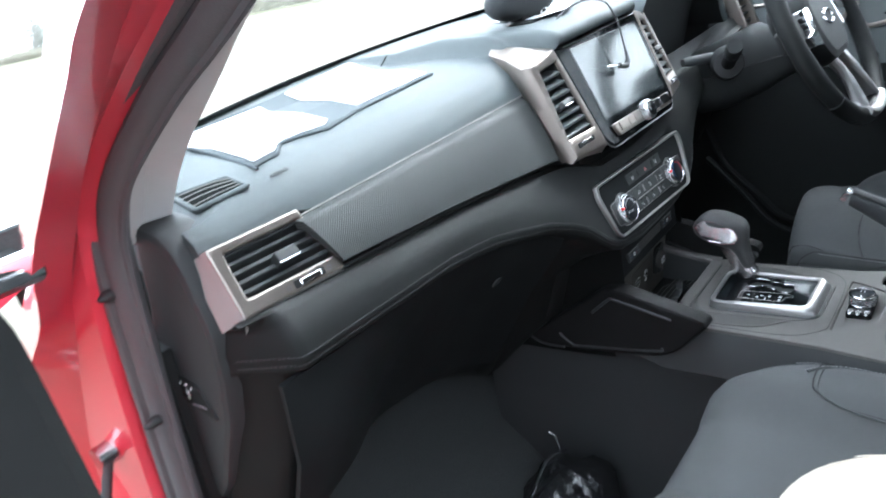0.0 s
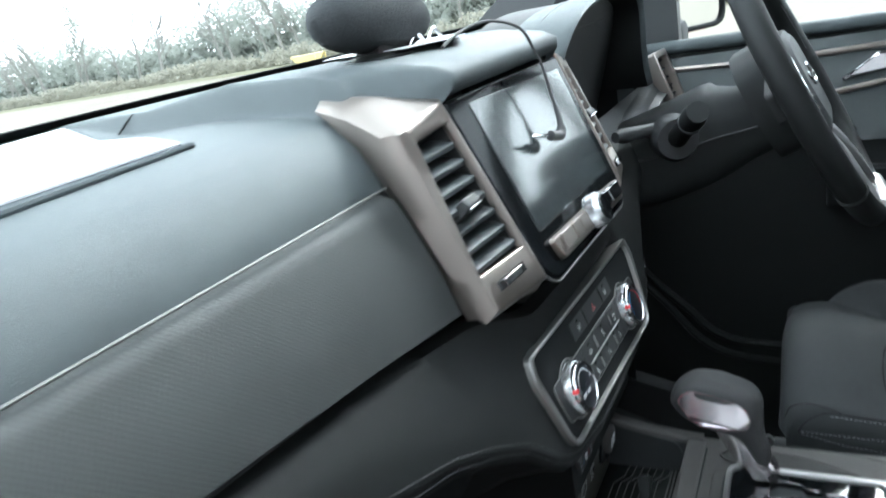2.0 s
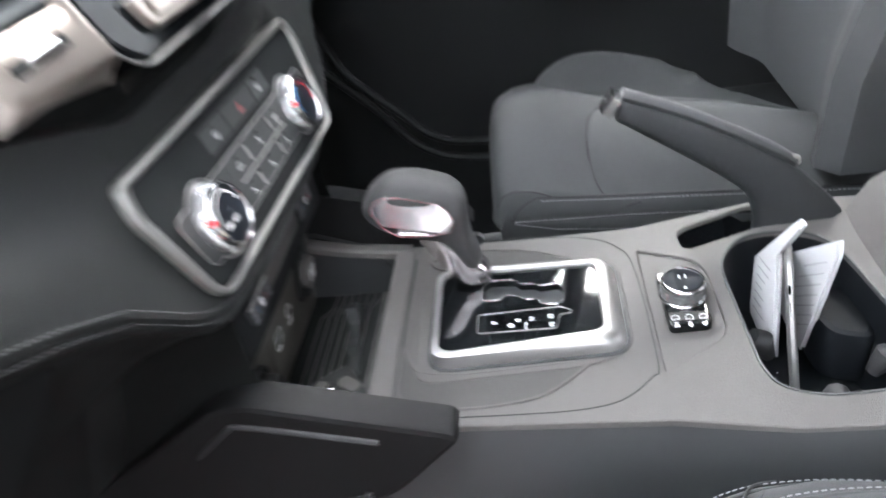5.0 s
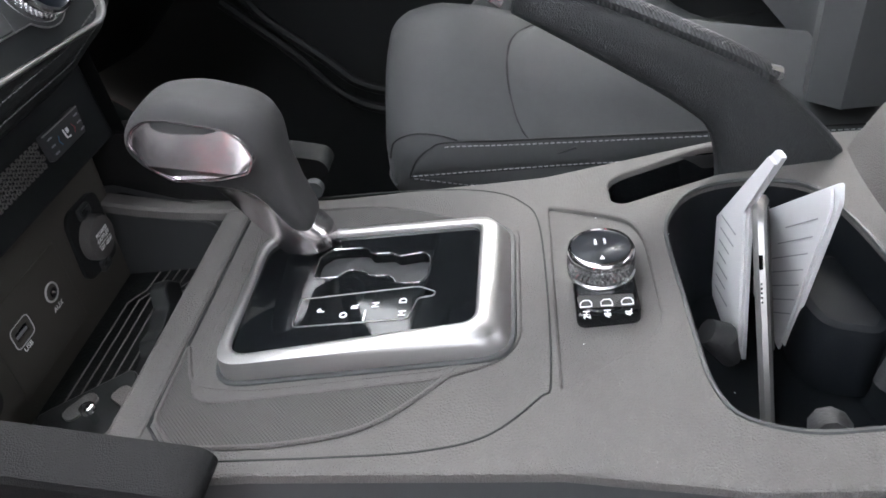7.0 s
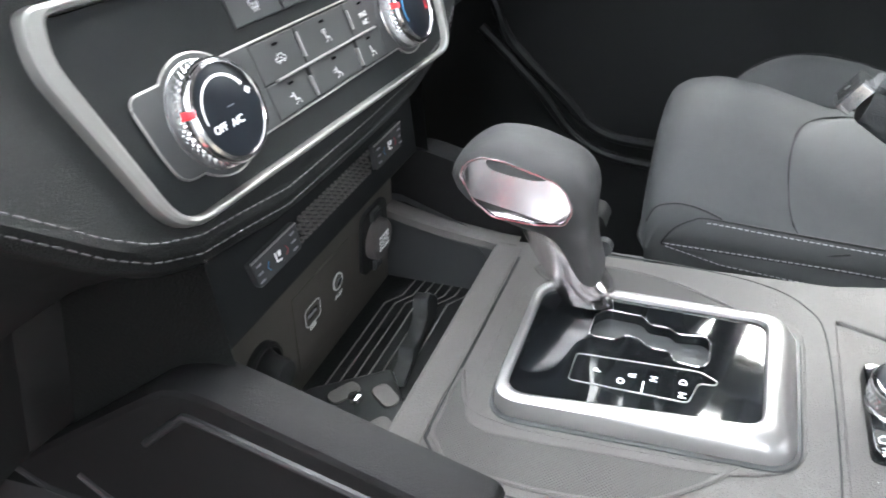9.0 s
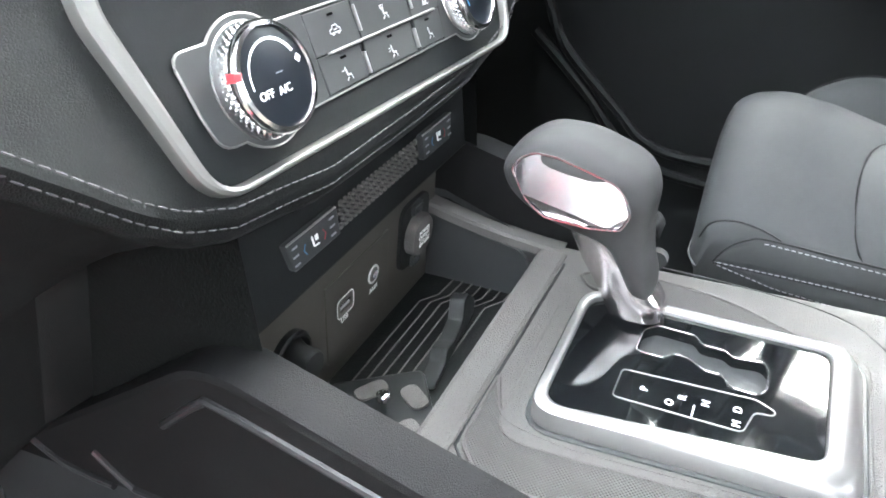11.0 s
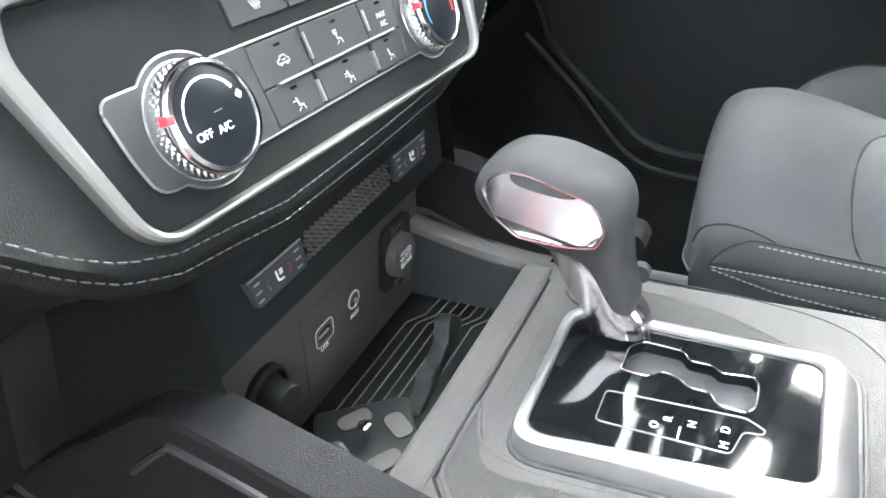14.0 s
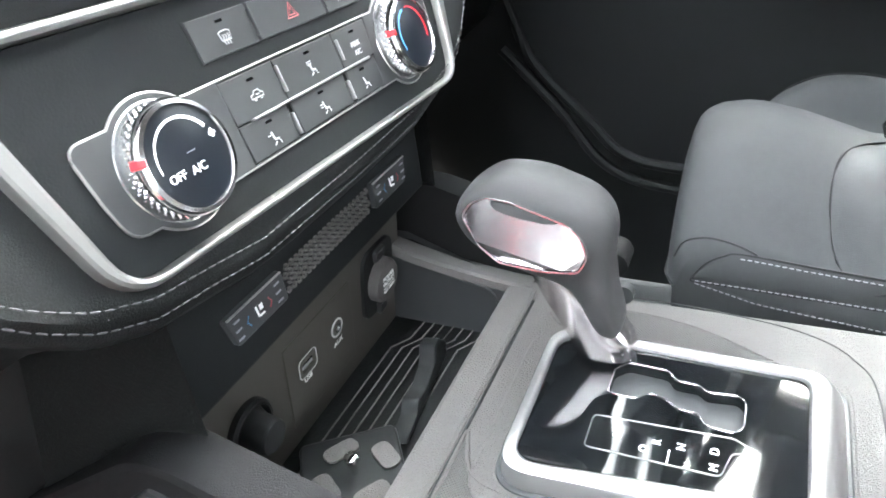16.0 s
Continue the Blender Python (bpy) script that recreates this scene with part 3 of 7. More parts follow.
def lower_section(x):
    zt, zs = ztrim(x), zstitch(x)
    pts = []
    for t in (0, 0.03, 0.15, 0.2, 0.3, 0.4, 0.5, 0.6, 0.7, 0.78, 0.83, 0.88, 0.94, 1.0):
        z = zt + (zs - zt) * t
        inset = 0.014 * (1 - smooth(0.135, 0.15, abs(x))) * (1 - smooth(0.648, 0.662, z)) * smooth(0.572, 0.580, z)
        pts.append((x, yface(x, z) - 0.006 * math.sin(math.pi * t) * smooth(0.16, 0.3, abs(x)) + (0.012 if t == 0 else 0) + inset, z))
    turn = 2.0 * max(0, abs(x) - 0.690)
    pts = [(a, b + turn * smooth(0.0, 0.02, zt - c + 0.002), c) for a, b, c in pts]
    y, z = pts[-1][1], zs
    under = 1 - smooth(0.13, 0.2, abs(x))
    deep = 1 - smooth(0.50, 0.66, abs(x))
    pts += [(x, y + 0.002, z - 0.004), (x, y + 0.004, z - 0.010), (x, y + 0.007, z - 0.013), (x, y + 0.02, z - 0.014), (x, y + 0.035 + 0.017 * deep + 0.013 * under, z - 0.03),
            (x, y + 0.07 + 0.09 * deep - 0.06 * under, z - 0.12 + 0.08 * under), (x, y + 0.13 + 0.10 * deep - 0.10 * under, z - 0.24 + 0.1 * under), (x, y + 0.24 + 0.06 * deep - 0.06 * under, z - 0.33 + 0.1 * under), (x, 0.66, z - 0.36 + 0.1 * under)]
    return pts


xs2 = sorted({round(v, 4) for v in [*np.linspace(-0.725, 0.725, 60), *np.linspace(-0.725, -0.68, 8), *np.linspace(-0.26, -0.10, 20), *np.linspace(0.10, 0.26, 20)]})


def eased_in(p):
    """Points of the lower dashboard drawn in towards the console's place near the middle of the car."""
    w = 1 - smooth(0.20, 0.48, abs(p[0]))
    w *= 1 - smooth(0.655, 0.690, p[2]) * smooth(0.10, 0.19, abs(p[0]))
    return Vector(p).lerp(CONSOLE @ Vector(p), w)


part("lower_panel", loft([[eased_in(p) for p in lower_section(x)] for x in xs2], closed=False), LOWER, dash, "black leather lower panel with stitched hem, darkened for shade", 50)
for dz, dy in ((0.005, -0.0008), (-0.0045, 0.0012)):
    path = [(x, yface(x, zstitch(x)) + dy - 0.0006 + 2.0 * max(0, abs(x) - 0.690), zstitch(x) + dz) for x in np.linspace(-0.722, 0.20, 150)]
    path = [eased_in(p) for p in path]
    part("stitching", stitches(path, 0.0050, 0.0037, 0.0004), THREAD, dash, "row of grey stitching")
# woven trim panel and the ledge round it
bm = bmesh.new()
tr = []
for i in range(30):
    x = -0.618 + 0.420 * i / 29
    zb, ztp = ztrim(x) + 0.008, 0.800
    row = []
    for t in (0, 0.04, 0.12, 0.3, 0.5, 0.7, 0.88, 0.96, 1):
        z = zb + (ztp - zb) * t
        y = 0.2105 + 0.42 * (z - 0.735) * 1.02 - 0.004 * math.sin(math.pi * t) + (0.010 if t in (0, 1) else 0)
        row.append((x + 0.020 * (1 - t) * (1 - i / 29), y, z))
    tr.append(row)
loft(tr, closed=False, bm=bm)
bmesh.ops.recalc_face_normals(bm, faces=bm.faces[:])
bmesh.ops.solidify(bm, geom=bm.faces[:], thickness=0.010)
part("trim_panel", bm, WEAVE, dash, "dark grey woven-pattern trim panel", 50)
part("trim_strip", tube([(x, 0.2425, 0.8035) for x in np.linspace(-0.615, -0.195, 20)], 0.0010, 6), TRIMS, dash, "thin satin grey strip")
strip([(x, 0.262, 0.81) for x in np.linspace(-0.60, -0.19, 12)], [(x, 0.238, ztrim(x)) for x in np.linspace(-0.60, -0.19, 12)], HARD, "trim_backing", dash, "", 0.004)
part("trim_groove", tube([(x, 0.2235, ztrim(x) + 0.003) for x in np.linspace(-0.6, -0.19, 20)], 0.003, 8), HARD, dash)

# ---- centre of the dashboard: screen, vents ----
SM = facing((0, 0.175, 0.728), 0.41)      # plane of the screen; local y = (z - 0.728) / 0.925
CM = facing((0, 0.165, 0.576), 0.30)      # plane of the climate panel


def sv(z):
    return (z - 0.728) / 0.925


unit = thing("infotainment_unit", "gloss black touchscreen unit, switched off", "touchscreen")
outl = rounded([(-0.108, sv(0.6965)), (0.110, sv(0.692)), (0.1235, sv(0.712)), (0.1345, sv(0.846)), (-0.1325, sv(0.8475)), (-0.1235, sv(0.712))], [0.016, 0.016, 0.02, 0.008, 0.008, 0.02], 5)
part("bezel", plate(outl, -0.03, 0.004, SM, 0.003), BLACKB, unit, "gloss black surround")
part("chrome_edge", tube([SM @ Vector((x, y, 0.001)) for x, y in rounded([(-0.1325, sv(0.83)), (-0.1245, sv(0.711)), (-0.108, sv(0.695)), (0.110, sv(0.6905)), (0.1245, sv(0.711)), (0.134, sv(0.83))], [0, 0.02, 0.016, 0.016, 0.02, 0], 6)], 0.0011, 6), CLIMF, unit, "thin chrome edge")
part("top_line", tube([SM @ Vector((x, 0.1265, 0.0042)) for x in np.linspace(-0.112, 0.128, 12)], 0.0009, 6), CHROME, unit, "fine chrome line above the screen")
part("screen", plate(rounded([(-0.0975, sv(0.733)), (0.1065, sv(0.728)), (0.118, sv(0.834)), (-0.0975, sv(0.8395))], 0.003), 0.0, 0.0048, SM, 0.0006), SCREEN, unit, "dark reflective screen")
part("button_bar", plate(rounded([(-0.088, -0.0245), (0.096, -0.031), (0.103, -0.012), (-0.093, -0.0045)], 0.005), 0.0, 0.010, SM, 0.002), SILVER, unit, "satin silver bar of buttons")
for i, (xa, xb) in enumerate(((-0.082, -0.056), (-0.0545, -0.036), (-0.0345, -0.014), (0.024, 0.058), (0.0595, 0.093))):
    part("button", plate([(x, y - 0.035 * x) for x, y in rect(xa, -0.0225, xb, -0.0085, 0.002)], 0.008, 0.0125, SM, 0.001), SILVER if i < 3 else CHROME, unit)
km = SM @ Matrix.Translation((0.004, -0.0155, 0.008))
kn = part("volume_knob", lathe([(0.0155, 0), (0.0155, 0.012), (0.014, 0.0145), (0.0115, 0.015)], 40, km), KNURL, unit, "knurled chrome volume knob")
part("knob_face", lathe([(0.0118, 0.012), (0.0118, 0.0156), (0.0105, 0.016)], 28, km), GLOSS, kn)


def knurls(m, r, z0, z1, n, size, rows=3):
    """Small pyramids in rows round a knob."""
    bm = bmesh.new()
    for k in range(rows):
        za = z0 + (z1 - z0) * k / (rows + 1)
        zb = za + 2 * (z1 - z0) / (rows + 1)
        for i in range(n):
            a = 2 * math.pi * (i + 0.5 * (k % 2)) / n
            h = math.pi / n
            c = [m @ Vector((r * math.cos(a + d), r * math.sin(a + d), z)) for d, z in ((-h, (za + zb) / 2), (0, za), (h, (za + zb) / 2), (0, zb))]
            t = m @ Vector(((r + size) * math.cos(a), (r + size) * math.sin(a), (za + zb) / 2))
            vs = [bm.verts.new(q) for q in c]
            tv = bm.verts.new(t)
            for j in range(4):
                bm.faces.new((vs[j], vs[(j + 1) % 4], tv))
    return bm


part("knurling", knurls(km, 0.0155, 0.001, 0.012, 44, 0.0009), KNURL, kn, sharp=5)


def centre_vent(sgn):
    lab = "satin silver framed upright air vent beside the screen"
    v = thing("centre_vent", lab, "air vent", "air vents beside the screen")
    s = sgn
    # one skin: down the opening's wall, over the front ring and its crest, back into the dashboard
    def edge(pts, n=14):
        line = [Vector(p) for p in pts]
        ln = [0.0]
        for a, b in zip(line, line[1:]):
            ln.append(ln[-1] + (b - a).length)
        out = []
        for k in range(n):
            d = ln[-1] * k / n
            q = max(m_ for m_ in range(len(line) - 1) if ln[m_] <= d + 1e-9)
            out.append(line[q].lerp(line[q + 1], (d - ln[q]) / (ln[q + 1] - ln[q])))
        return out

    def on(x, z, h):
        return SM @ Vector((s * x, sv(z), h - 0.22 * max(0.0, x - 0.135)))

    HC = [(0.1325, 0.7355), (0.187, 0.738), (0.176, 0.831), (0.1385, 0.8335)]

    def hole_ring(h, g):
        c = [(x + gx * g, z + gz * g) for (x, z), (gx, gz) in zip(HC, ((-1, -1), (1, -1), (1, 1), (-1, 1)))]
        return [p for k in range(4) for p in edge([on(*c[k], h), on(*c[(k + 1) % 4], h)])]

    def crest_ring(h, g, k=0.0):
        """The surround's front edge; k rolls its outer side back."""
        side = [on(x - g + 0.22 * k * f, z, h - k * f) for x, z, f in ((0.1945, 0.709 + g, 0.45), (0.1960, 0.75, 0.7), (0.1960, 0.78, 0.8), (0.1945, 0.815, 0.8), (0.1920, 0.8445 - g, 0.5))]
        return edge([on(0.1225 + g, 0.7055 + g, h), side[0]]) + edge(spline(side, 5)) + edge([side[-1], on(0.1335 + g, 0.850 - g, h)]) + edge([on(0.1335 + g, 0.850 - g, h), on(0.1225 + g, 0.7055 + g, h)])

    back = [Vector((s * x, y, z)) for x, y, z in ((0.195, 0.198, 0.704), (0.194, 0.207, 0.722), (0.190, 0.224, 0.755), (0.187, 0.243, 0.790), (0.1835, 0.268, 0.826), (0.1795, 0.288, 0.848), (0.174, 0.303, 0.8585))]
    q1 = Vector((s * 0.158, 0.306, 0.8665))
    low = on(0.121, 0.699, -0.012)
    ring_back = edge([low, back[0]]) + edge(spline(back, 5)) + edge([back[-1], q1]) + edge([q1, on(0.1335, 0.853, -0.006), on(0.128, 0.78, -0.012), low])
    cr = crest_ring(0.0030, 0.0, 0.016)
    mid = [a.lerp(b, 0.5) + Vector((s * 0.0015, -0.0015, 0.003)) * (1 if k < 42 else 0) for k, (a, b) in enumerate(zip(cr, ring_back))]
    rings = [hole_ring(-0.002, 0.0), hole_ring(0.003, 0.0), hole_ring(0.0046, 0.0012), crest_ring(0.0050, 0.0042), crest_ring(0.0046, 0.0018, 0.007), cr, mid, ring_back]
    part("surround", loft(rings, cap=False), SILVER, v, "satin silver surround", 50)
    part("duct_wall", loft([hole_ring(-0.024, -0.003), hole_ring(-0.0018, 0.0)], cap=False), HARD, v)
    part("duct", plate(rect(min(s * 0.128, s * 0.188), sv(0.732), max(s * 0.128, s * 0.188), sv(0.838)), -0.036, -0.032, SM), HARD, v)
    for i in range(7):
        z = 0.744 + 0.0130 * i
        x0, x1 = 0.1335 + 0.006 * i / 7, 0.1865 - 0.0105 * i / 7
        m = SM @ Matrix.Translation((s * (x0 + x1) / 2, sv(z), -0.0115)) @ Matrix.Rotation(s * radians(12.4), 4, "Y") @ Matrix.Rotation(radians(30), 4, "X")
        part("slat", plate(rect(-(x1 - x0) / 2, -0.0024, (x1 - x0) / 2, 0.0024), -0.012, 0.0085, m, 0.0014), SLAT, v)
    m = SM @ Matrix.Translation((s * 0.160, sv(0.779), -0.007)) @ Matrix.Rotation(radians(-20), 4, "X")
    tab = part("tab", plate(rect(-0.011, -0.0045, 0.011, 0.0045, 0.002), -0.015, 0.009, m, 0.002), SIDE, v, "vent tab with a chrome edge")
    part("chrome_edge", tube([m @ Vector((x, -0.0045, 0.0075)) for x in np.linspace(-0.01, 0.01, 6)], 0.0009, 6), CHROME, tab)
    m = SM @ Matrix.Translation((s * 0.161, sv(0.7245), -0.001)) @ Matrix.Rotation(s * radians(12.4), 4, "Y")
    part("slider_slot", plate(rect(-0.017, -0.0035, 0.017, 0.0035, 0.001), -0.001, 0.0012, m), HARD, v)
    part("slider", plate(rect(-0.011, -0.0028, 0.011, 0.0028, 0.001), 0.0, 0.004, m, 0.0012), CHROME, v, "chrome thumb slider")
    return v


centre_vent(-1)
centre_vent(1)

# ---- climate panel ----
clim = thing("climate_panel", "dark climate control panel in a satin silver frame", "control panel")
CS = CM @ Matrix(((1, 0, 0, 0), (-0.042, 1, 0, -0.00084), (0, 0, 1, 0), (0, 0, 0, 1)))     # the controls lie slightly askew
outer = rounded([(-0.1515, -0.0115), (0.138, -0.0145), (0.166, 0.067), (0.160, 0.0860), (-0.162, 0.0860), (-0.1695, 0.067)], [0.020, 0.018, 0.012, 0.006, 0.006, 0.012], 6)
inner = rounded([(-0.1455, -0.0080), (0.134, -0.0110), (0.154, 0.067), (0.151, 0.0810), (-0.154, 0.0810), (-0.1595, 0.067)], [0.015, 0.014, 0.010, 0.004, 0.004, 0.010], 6)
part("frame", plate(outer, -0.02, 0.006, CS, 0.0022, holes=[inner]), CLIMF, clim, "satin silver frame")
part("fascia", plate(grow(inner, -0.0002), -0.02, 0.001, CS, 0.0005), WELL, clim, "matt black fascia")
# inner band that holds knobs and buttons, swelling round the knobs
KV, KX = 0.0255, (-0.1022, 0.0890)


def swell(x, a0, a1, r=0.0272):
    return [(x + r * math.cos(radians(a)), KV + r * math.sin(radians(a))) for a in np.linspace(a0, a1, 12)]


def corner(c, r, a0, a1):
    return [(c[0] + r * math.cos(radians(a)), c[1] + r * math.sin(radians(a))) for a in np.linspace(a0, a1, 5)]


band = corner((-0.1340, 0.0402), 0.0050, 90, 186) + [(-0.1372, 0.0220)] + corner((-0.1270, 0.0145), 0.0085, 188, 265) + swell(KX[0], 227, 313) + swell(KX[1], 227, 313)
band += corner((0.1200, 0.0145), 0.0085, 275, 352) + [(0.1312, 0.0220)] + corner((0.1285, 0.0402), 0.0050, -6, 90) + swell(KX[1], 47, 133) + swell(KX[0], 47, 133)
block = rounded([(-0.0630, 0.0064), (0.0545, 0.0064), (0.0610, 0.0447), (-0.0622, 0.0447)], 0.0004, 2)
part("band_edge", tube([CS @ Vector((x, y, 0.0016)) for x, y in band], 0.0007, 6, closed=True), CLIMF, clim, "thin silver line round the controls")
part("control_band", plate(band, -0.01, 0.0022, CS, 0.0005, holes=[block]), PANELB, clim, "dark band round the controls")
part("button_recess", plate(grow(block, 0.0006), -0.01, 0.0004, CS), WELL, clim)


def climate_knob(x):
    m = CS @ Matrix.Translation((x, KV, 0.0))
    k = part("knob", lathe([(0.0252, 0.0), (0.0252, 0.0018), (0.0240, 0.0026), (0.0226, 0.0108), (0.0220, 0.0118)], 56, m), KNURL, clim, "knurled metal rotary knob")
    part("knurling", knurls(m, 0.0226, 0.0022, 0.0105, 46, 0.0013, 4), KNURL, k, sharp=5)
    part("rim", lathe([(0.0228, 0.0098), (0.0234, 0.0108), (0.0233, 0.0122), (0.0222, 0.0138), (0.0204, 0.0143), (0.0198, 0.0128)], 56, m, cap=False), GUN, k, "polished rim")
    part("dial_face", lathe([(0.0203, 0.0100), (0.0200, 0.0130), (0.0192, 0.0133)], 48, m), NAVY, k, "satin blue-black dial face")
    part("marker", plate(rect(-0.0243, -0.0017, -0.0205, 0.0017, 0.0004), 0.0100, 0.0146, m @ Matrix.Rotation(radians(-14), 4, "Z"), 0.0006), REDP, k, "red marker")
    return m, k


mL, kL = climate_knob(KX[0])
mR, kR = climate_knob(KX[1])


def arc_line(m, r, a0, a1, z, w, material, parent, name="printed_arc"):
    n = 24
    o = [(r * math.cos(radians(a0 + (a1 - a0) * i / n)), r * math.sin(radians(a0 + (a1 - a0) * i / n))) for i in range(n + 1)]
    i_ = [((r - w * (0.4 + 0.6 * i / n)) * math.cos(radians(a0 + (a1 - a0) * i / n)), (r - w * (0.4 + 0.6 * i / n)) * math.sin(radians(a0 + (a1 - a0) * i / n))) for i in range(n, -1, -1)]
    bm = plate(o + i_, z, z + 0.0003, m)
    return part(name, bm, material, parent)


arc_line(mL, 0.0158, 186, 30, 0.0132, 0.0014, WHITE, kL)
arc_line(mR, 0.0158, 205, 105, 0.0132, 0.0014, BLUE, kR)
arc_line(mR, 0.0158, 92, -20, 0.0132, 0.0014, REDP, kR)
text("off_mark", "OFF", 0.0048, mL @ Matrix.Translation((-0.0100, -0.0052, 0.0134)), WHITE, kL)
text("ac_mark", "A/C", 0.0048, mL @ Matrix.Translation((0.0012, -0.0056, 0.0134)), WHITE, kL)
part("lamp_mark", plate(rect(-0.0008, 0.0012, 0.0036, 0.0017), 0.0131, 0.0134, mL), INK, kL)
bm = bmesh.new()
for i in range(4):
    plate(ellipse(0.0010 * math.cos(i * 1.571), 0.0010 * math.sin(i * 1.571), 0.0008, 0.0008, 8), 0.0131, 0.0134 + 0.00001 * i, mL @ Matrix.Translation((0.0150, 0.0040, 0)), bm=bm)
part("fan_mark", bm, WHITE, kL)

# buttons, nearly flush: three above, three below, and the long recess over them
for va, vb in ((0.0246, 0.0440), (0.0070, 0.0238)):
    for xa, xb in ((-0.0622, -0.0248), (-0.0242, 0.0258), (0.0264, 0.0602)):
        lean = 0.0048 * (vb - va) / 0.038 if xb > 0.05 else 0
        xr = xb - 0.0062 * (0.0447 - vb) / 0.0383
        part("button", plate(rounded([(xa, va), (xr - lean, va), (xr, vb), (xa, vb)], 0.0006, 2), -0.002, 0.0024, CS, 0.0004), PANELB, clim)
part("divider", plate(rect(-0.0520, 0.0236, 0.0510, 0.0249, 0.0005), 0.0, 0.0038, CS, 0.0006), BEZEL, clim, "bright strip between the button rows")
for xa, xb, va, vb in ((-0.0242, -0.0232, 0.0283, 0.0412), (0.0276, 0.0286, 0.0289, 0.0400), (-0.0274, -0.0264, 0.0078, 0.0188), (0.0236, 0.0246, 0.0082, 0.0189)):
    part("divider", plate(rect(xa, va, xb, vb, 0.0004), 0.0, 0.0038, CS, 0.0005), BEZEL, clim)
part("row_recess", plate(rounded([(-0.0632, 0.0528), (0.0660, 0.0528), (0.0690, 0.0716), (-0.0640, 0.0716)], 0.0008, 2), 0.0, 0.0013, CS), HARD, clim, "long recess of the upper row")
for xa, xb in ((-0.0630, -0.0246), (-0.0232, 0.0318), (0.0332, 0.0670)):
    part("button", plate(rect(xa + 0.0004, 0.0534, xb, 0.0710, 0.0006), 0.0, 0.0019, CS, 0.0004), PANELB, clim)
for xa in (-0.0239, 0.0325):
    part("divider", plate(rect(xa - 0.0007, 0.0560, xa + 0.0007, 0.0685, 0.0004), 0.0, 0.0034, CS, 0.0006), PANELB, clim)


def icon(cx, v, shape, material=PRINT, h=0.0026):
    """Small printed signs made of bars."""
    bm = bmesh.new()
    m = CS @ Matrix.Translation((cx, v, h))
    for pts in shape:
        tube([m @ Vector((a * 0.001, b * 0.001, 0)) for a, b in pts], 0.00030, 5, bm=bm)
    return part("icon", bm, material, clim)


SITTER = [[(-2, 2.6), (-1.2, -1.2), (1.6, -1.4), (2.4, -3.6)], [(-2.4, -3.4), (-0.6, -2.2)], [(-1.6, 2.8), (-0.6, -0.8), (1.8, -1.0)]]
CARI = [[(-4, -1), (-4, 0.6), (-2.2, 0.9), (-1.2, 2.4), (1.8, 2.4), (2.8, 0.9), (4.2, 0.5), (4.2, -1), (-4, -1)], [(-2.6, -1.8), (-1.4, -1.8)], [(1.6, -1.8), (2.8, -1.8)], [(-0.6, 0.4), (1.6, 0.4)]]
SCRN = [[(-3.6, 2.4), (-1.8, 3.0), (1.8, 3.0), (3.6, 2.4), (2.8, -1.2), (-2.8, -1.2), (-3.6, 2.4)], [(-1.6, 1.4), (-1.2, 0.2), (-1.9, -1), (-1.5, -3)], [(0, 1.4), (0.4, 0.2), (-0.3, -1), (0, -3)], [(1.6, 1.4), (2.0, 0.2), (1.3, -1), (1.6, -3)]]
TRI = [[(-4.2, -3), (4.2, -3), (0, 4), (-4.2, -3), (4.2, -3)], [(-2.2, -1.8), (2.2, -1.8), (0, 1.8), (-2.2, -1.8), (2.2, -1.8)]]
ARROW = [[(-4.5, 1.5), (-2.8, 1.5)], [(-4.5, 0.2), (-2.8, 0.2)]]
icon(-0.0430, 0.0330, CARI)
icon(0.0016, 0.0328, SITTER + [[(-3.2, 3.4), (0, 3.4), (-0.4, 1.6), (-2.8, 1.6), (-3.2, 3.4)]])
icon(-0.0440, 0.0130, SITTER + ARROW[:1])
icon(-0.0010, 0.0132, SITTER + ARROW)
icon(0.0402, 0.0134, SITTER)
icon(-0.0440, 0.0603, SCRN, h=0.0021)
icon(0.0050, 0.0610, TRI, PALER, h=0.0021)
icon(0.0480, 0.0603, SCRN, h=0.0021)
for w_, v_ in (("MAX", 0.0338), ("A/C", 0.0292)):
    text("letters", w_, 0.0040, CS @ Matrix.Translation((0.0440, v_, 0.0026)), PRINT, clim)
for x, v_, h in ((-0.0430, 0.0405, 0.0024), (0.0016, 0.0405, 0.0024), (0.0445, 0.0405, 0.0024), (-0.0440, 0.0205, 0.0024), (-0.0010, 0.0205, 0.0024), (0.0402, 0.0205, 0.0024), (-0.0440, 0.0676, 0.0019), (0.0480, 0.0676, 0.0019)):
    part("lamp_mark", plate(rect(x - 0.0022, v_ - 0.0006, x + 0.0022, v_ + 0.0006, 0.0003), h - 0.0004, h + 0.0003, CS), GLOSS, clim)

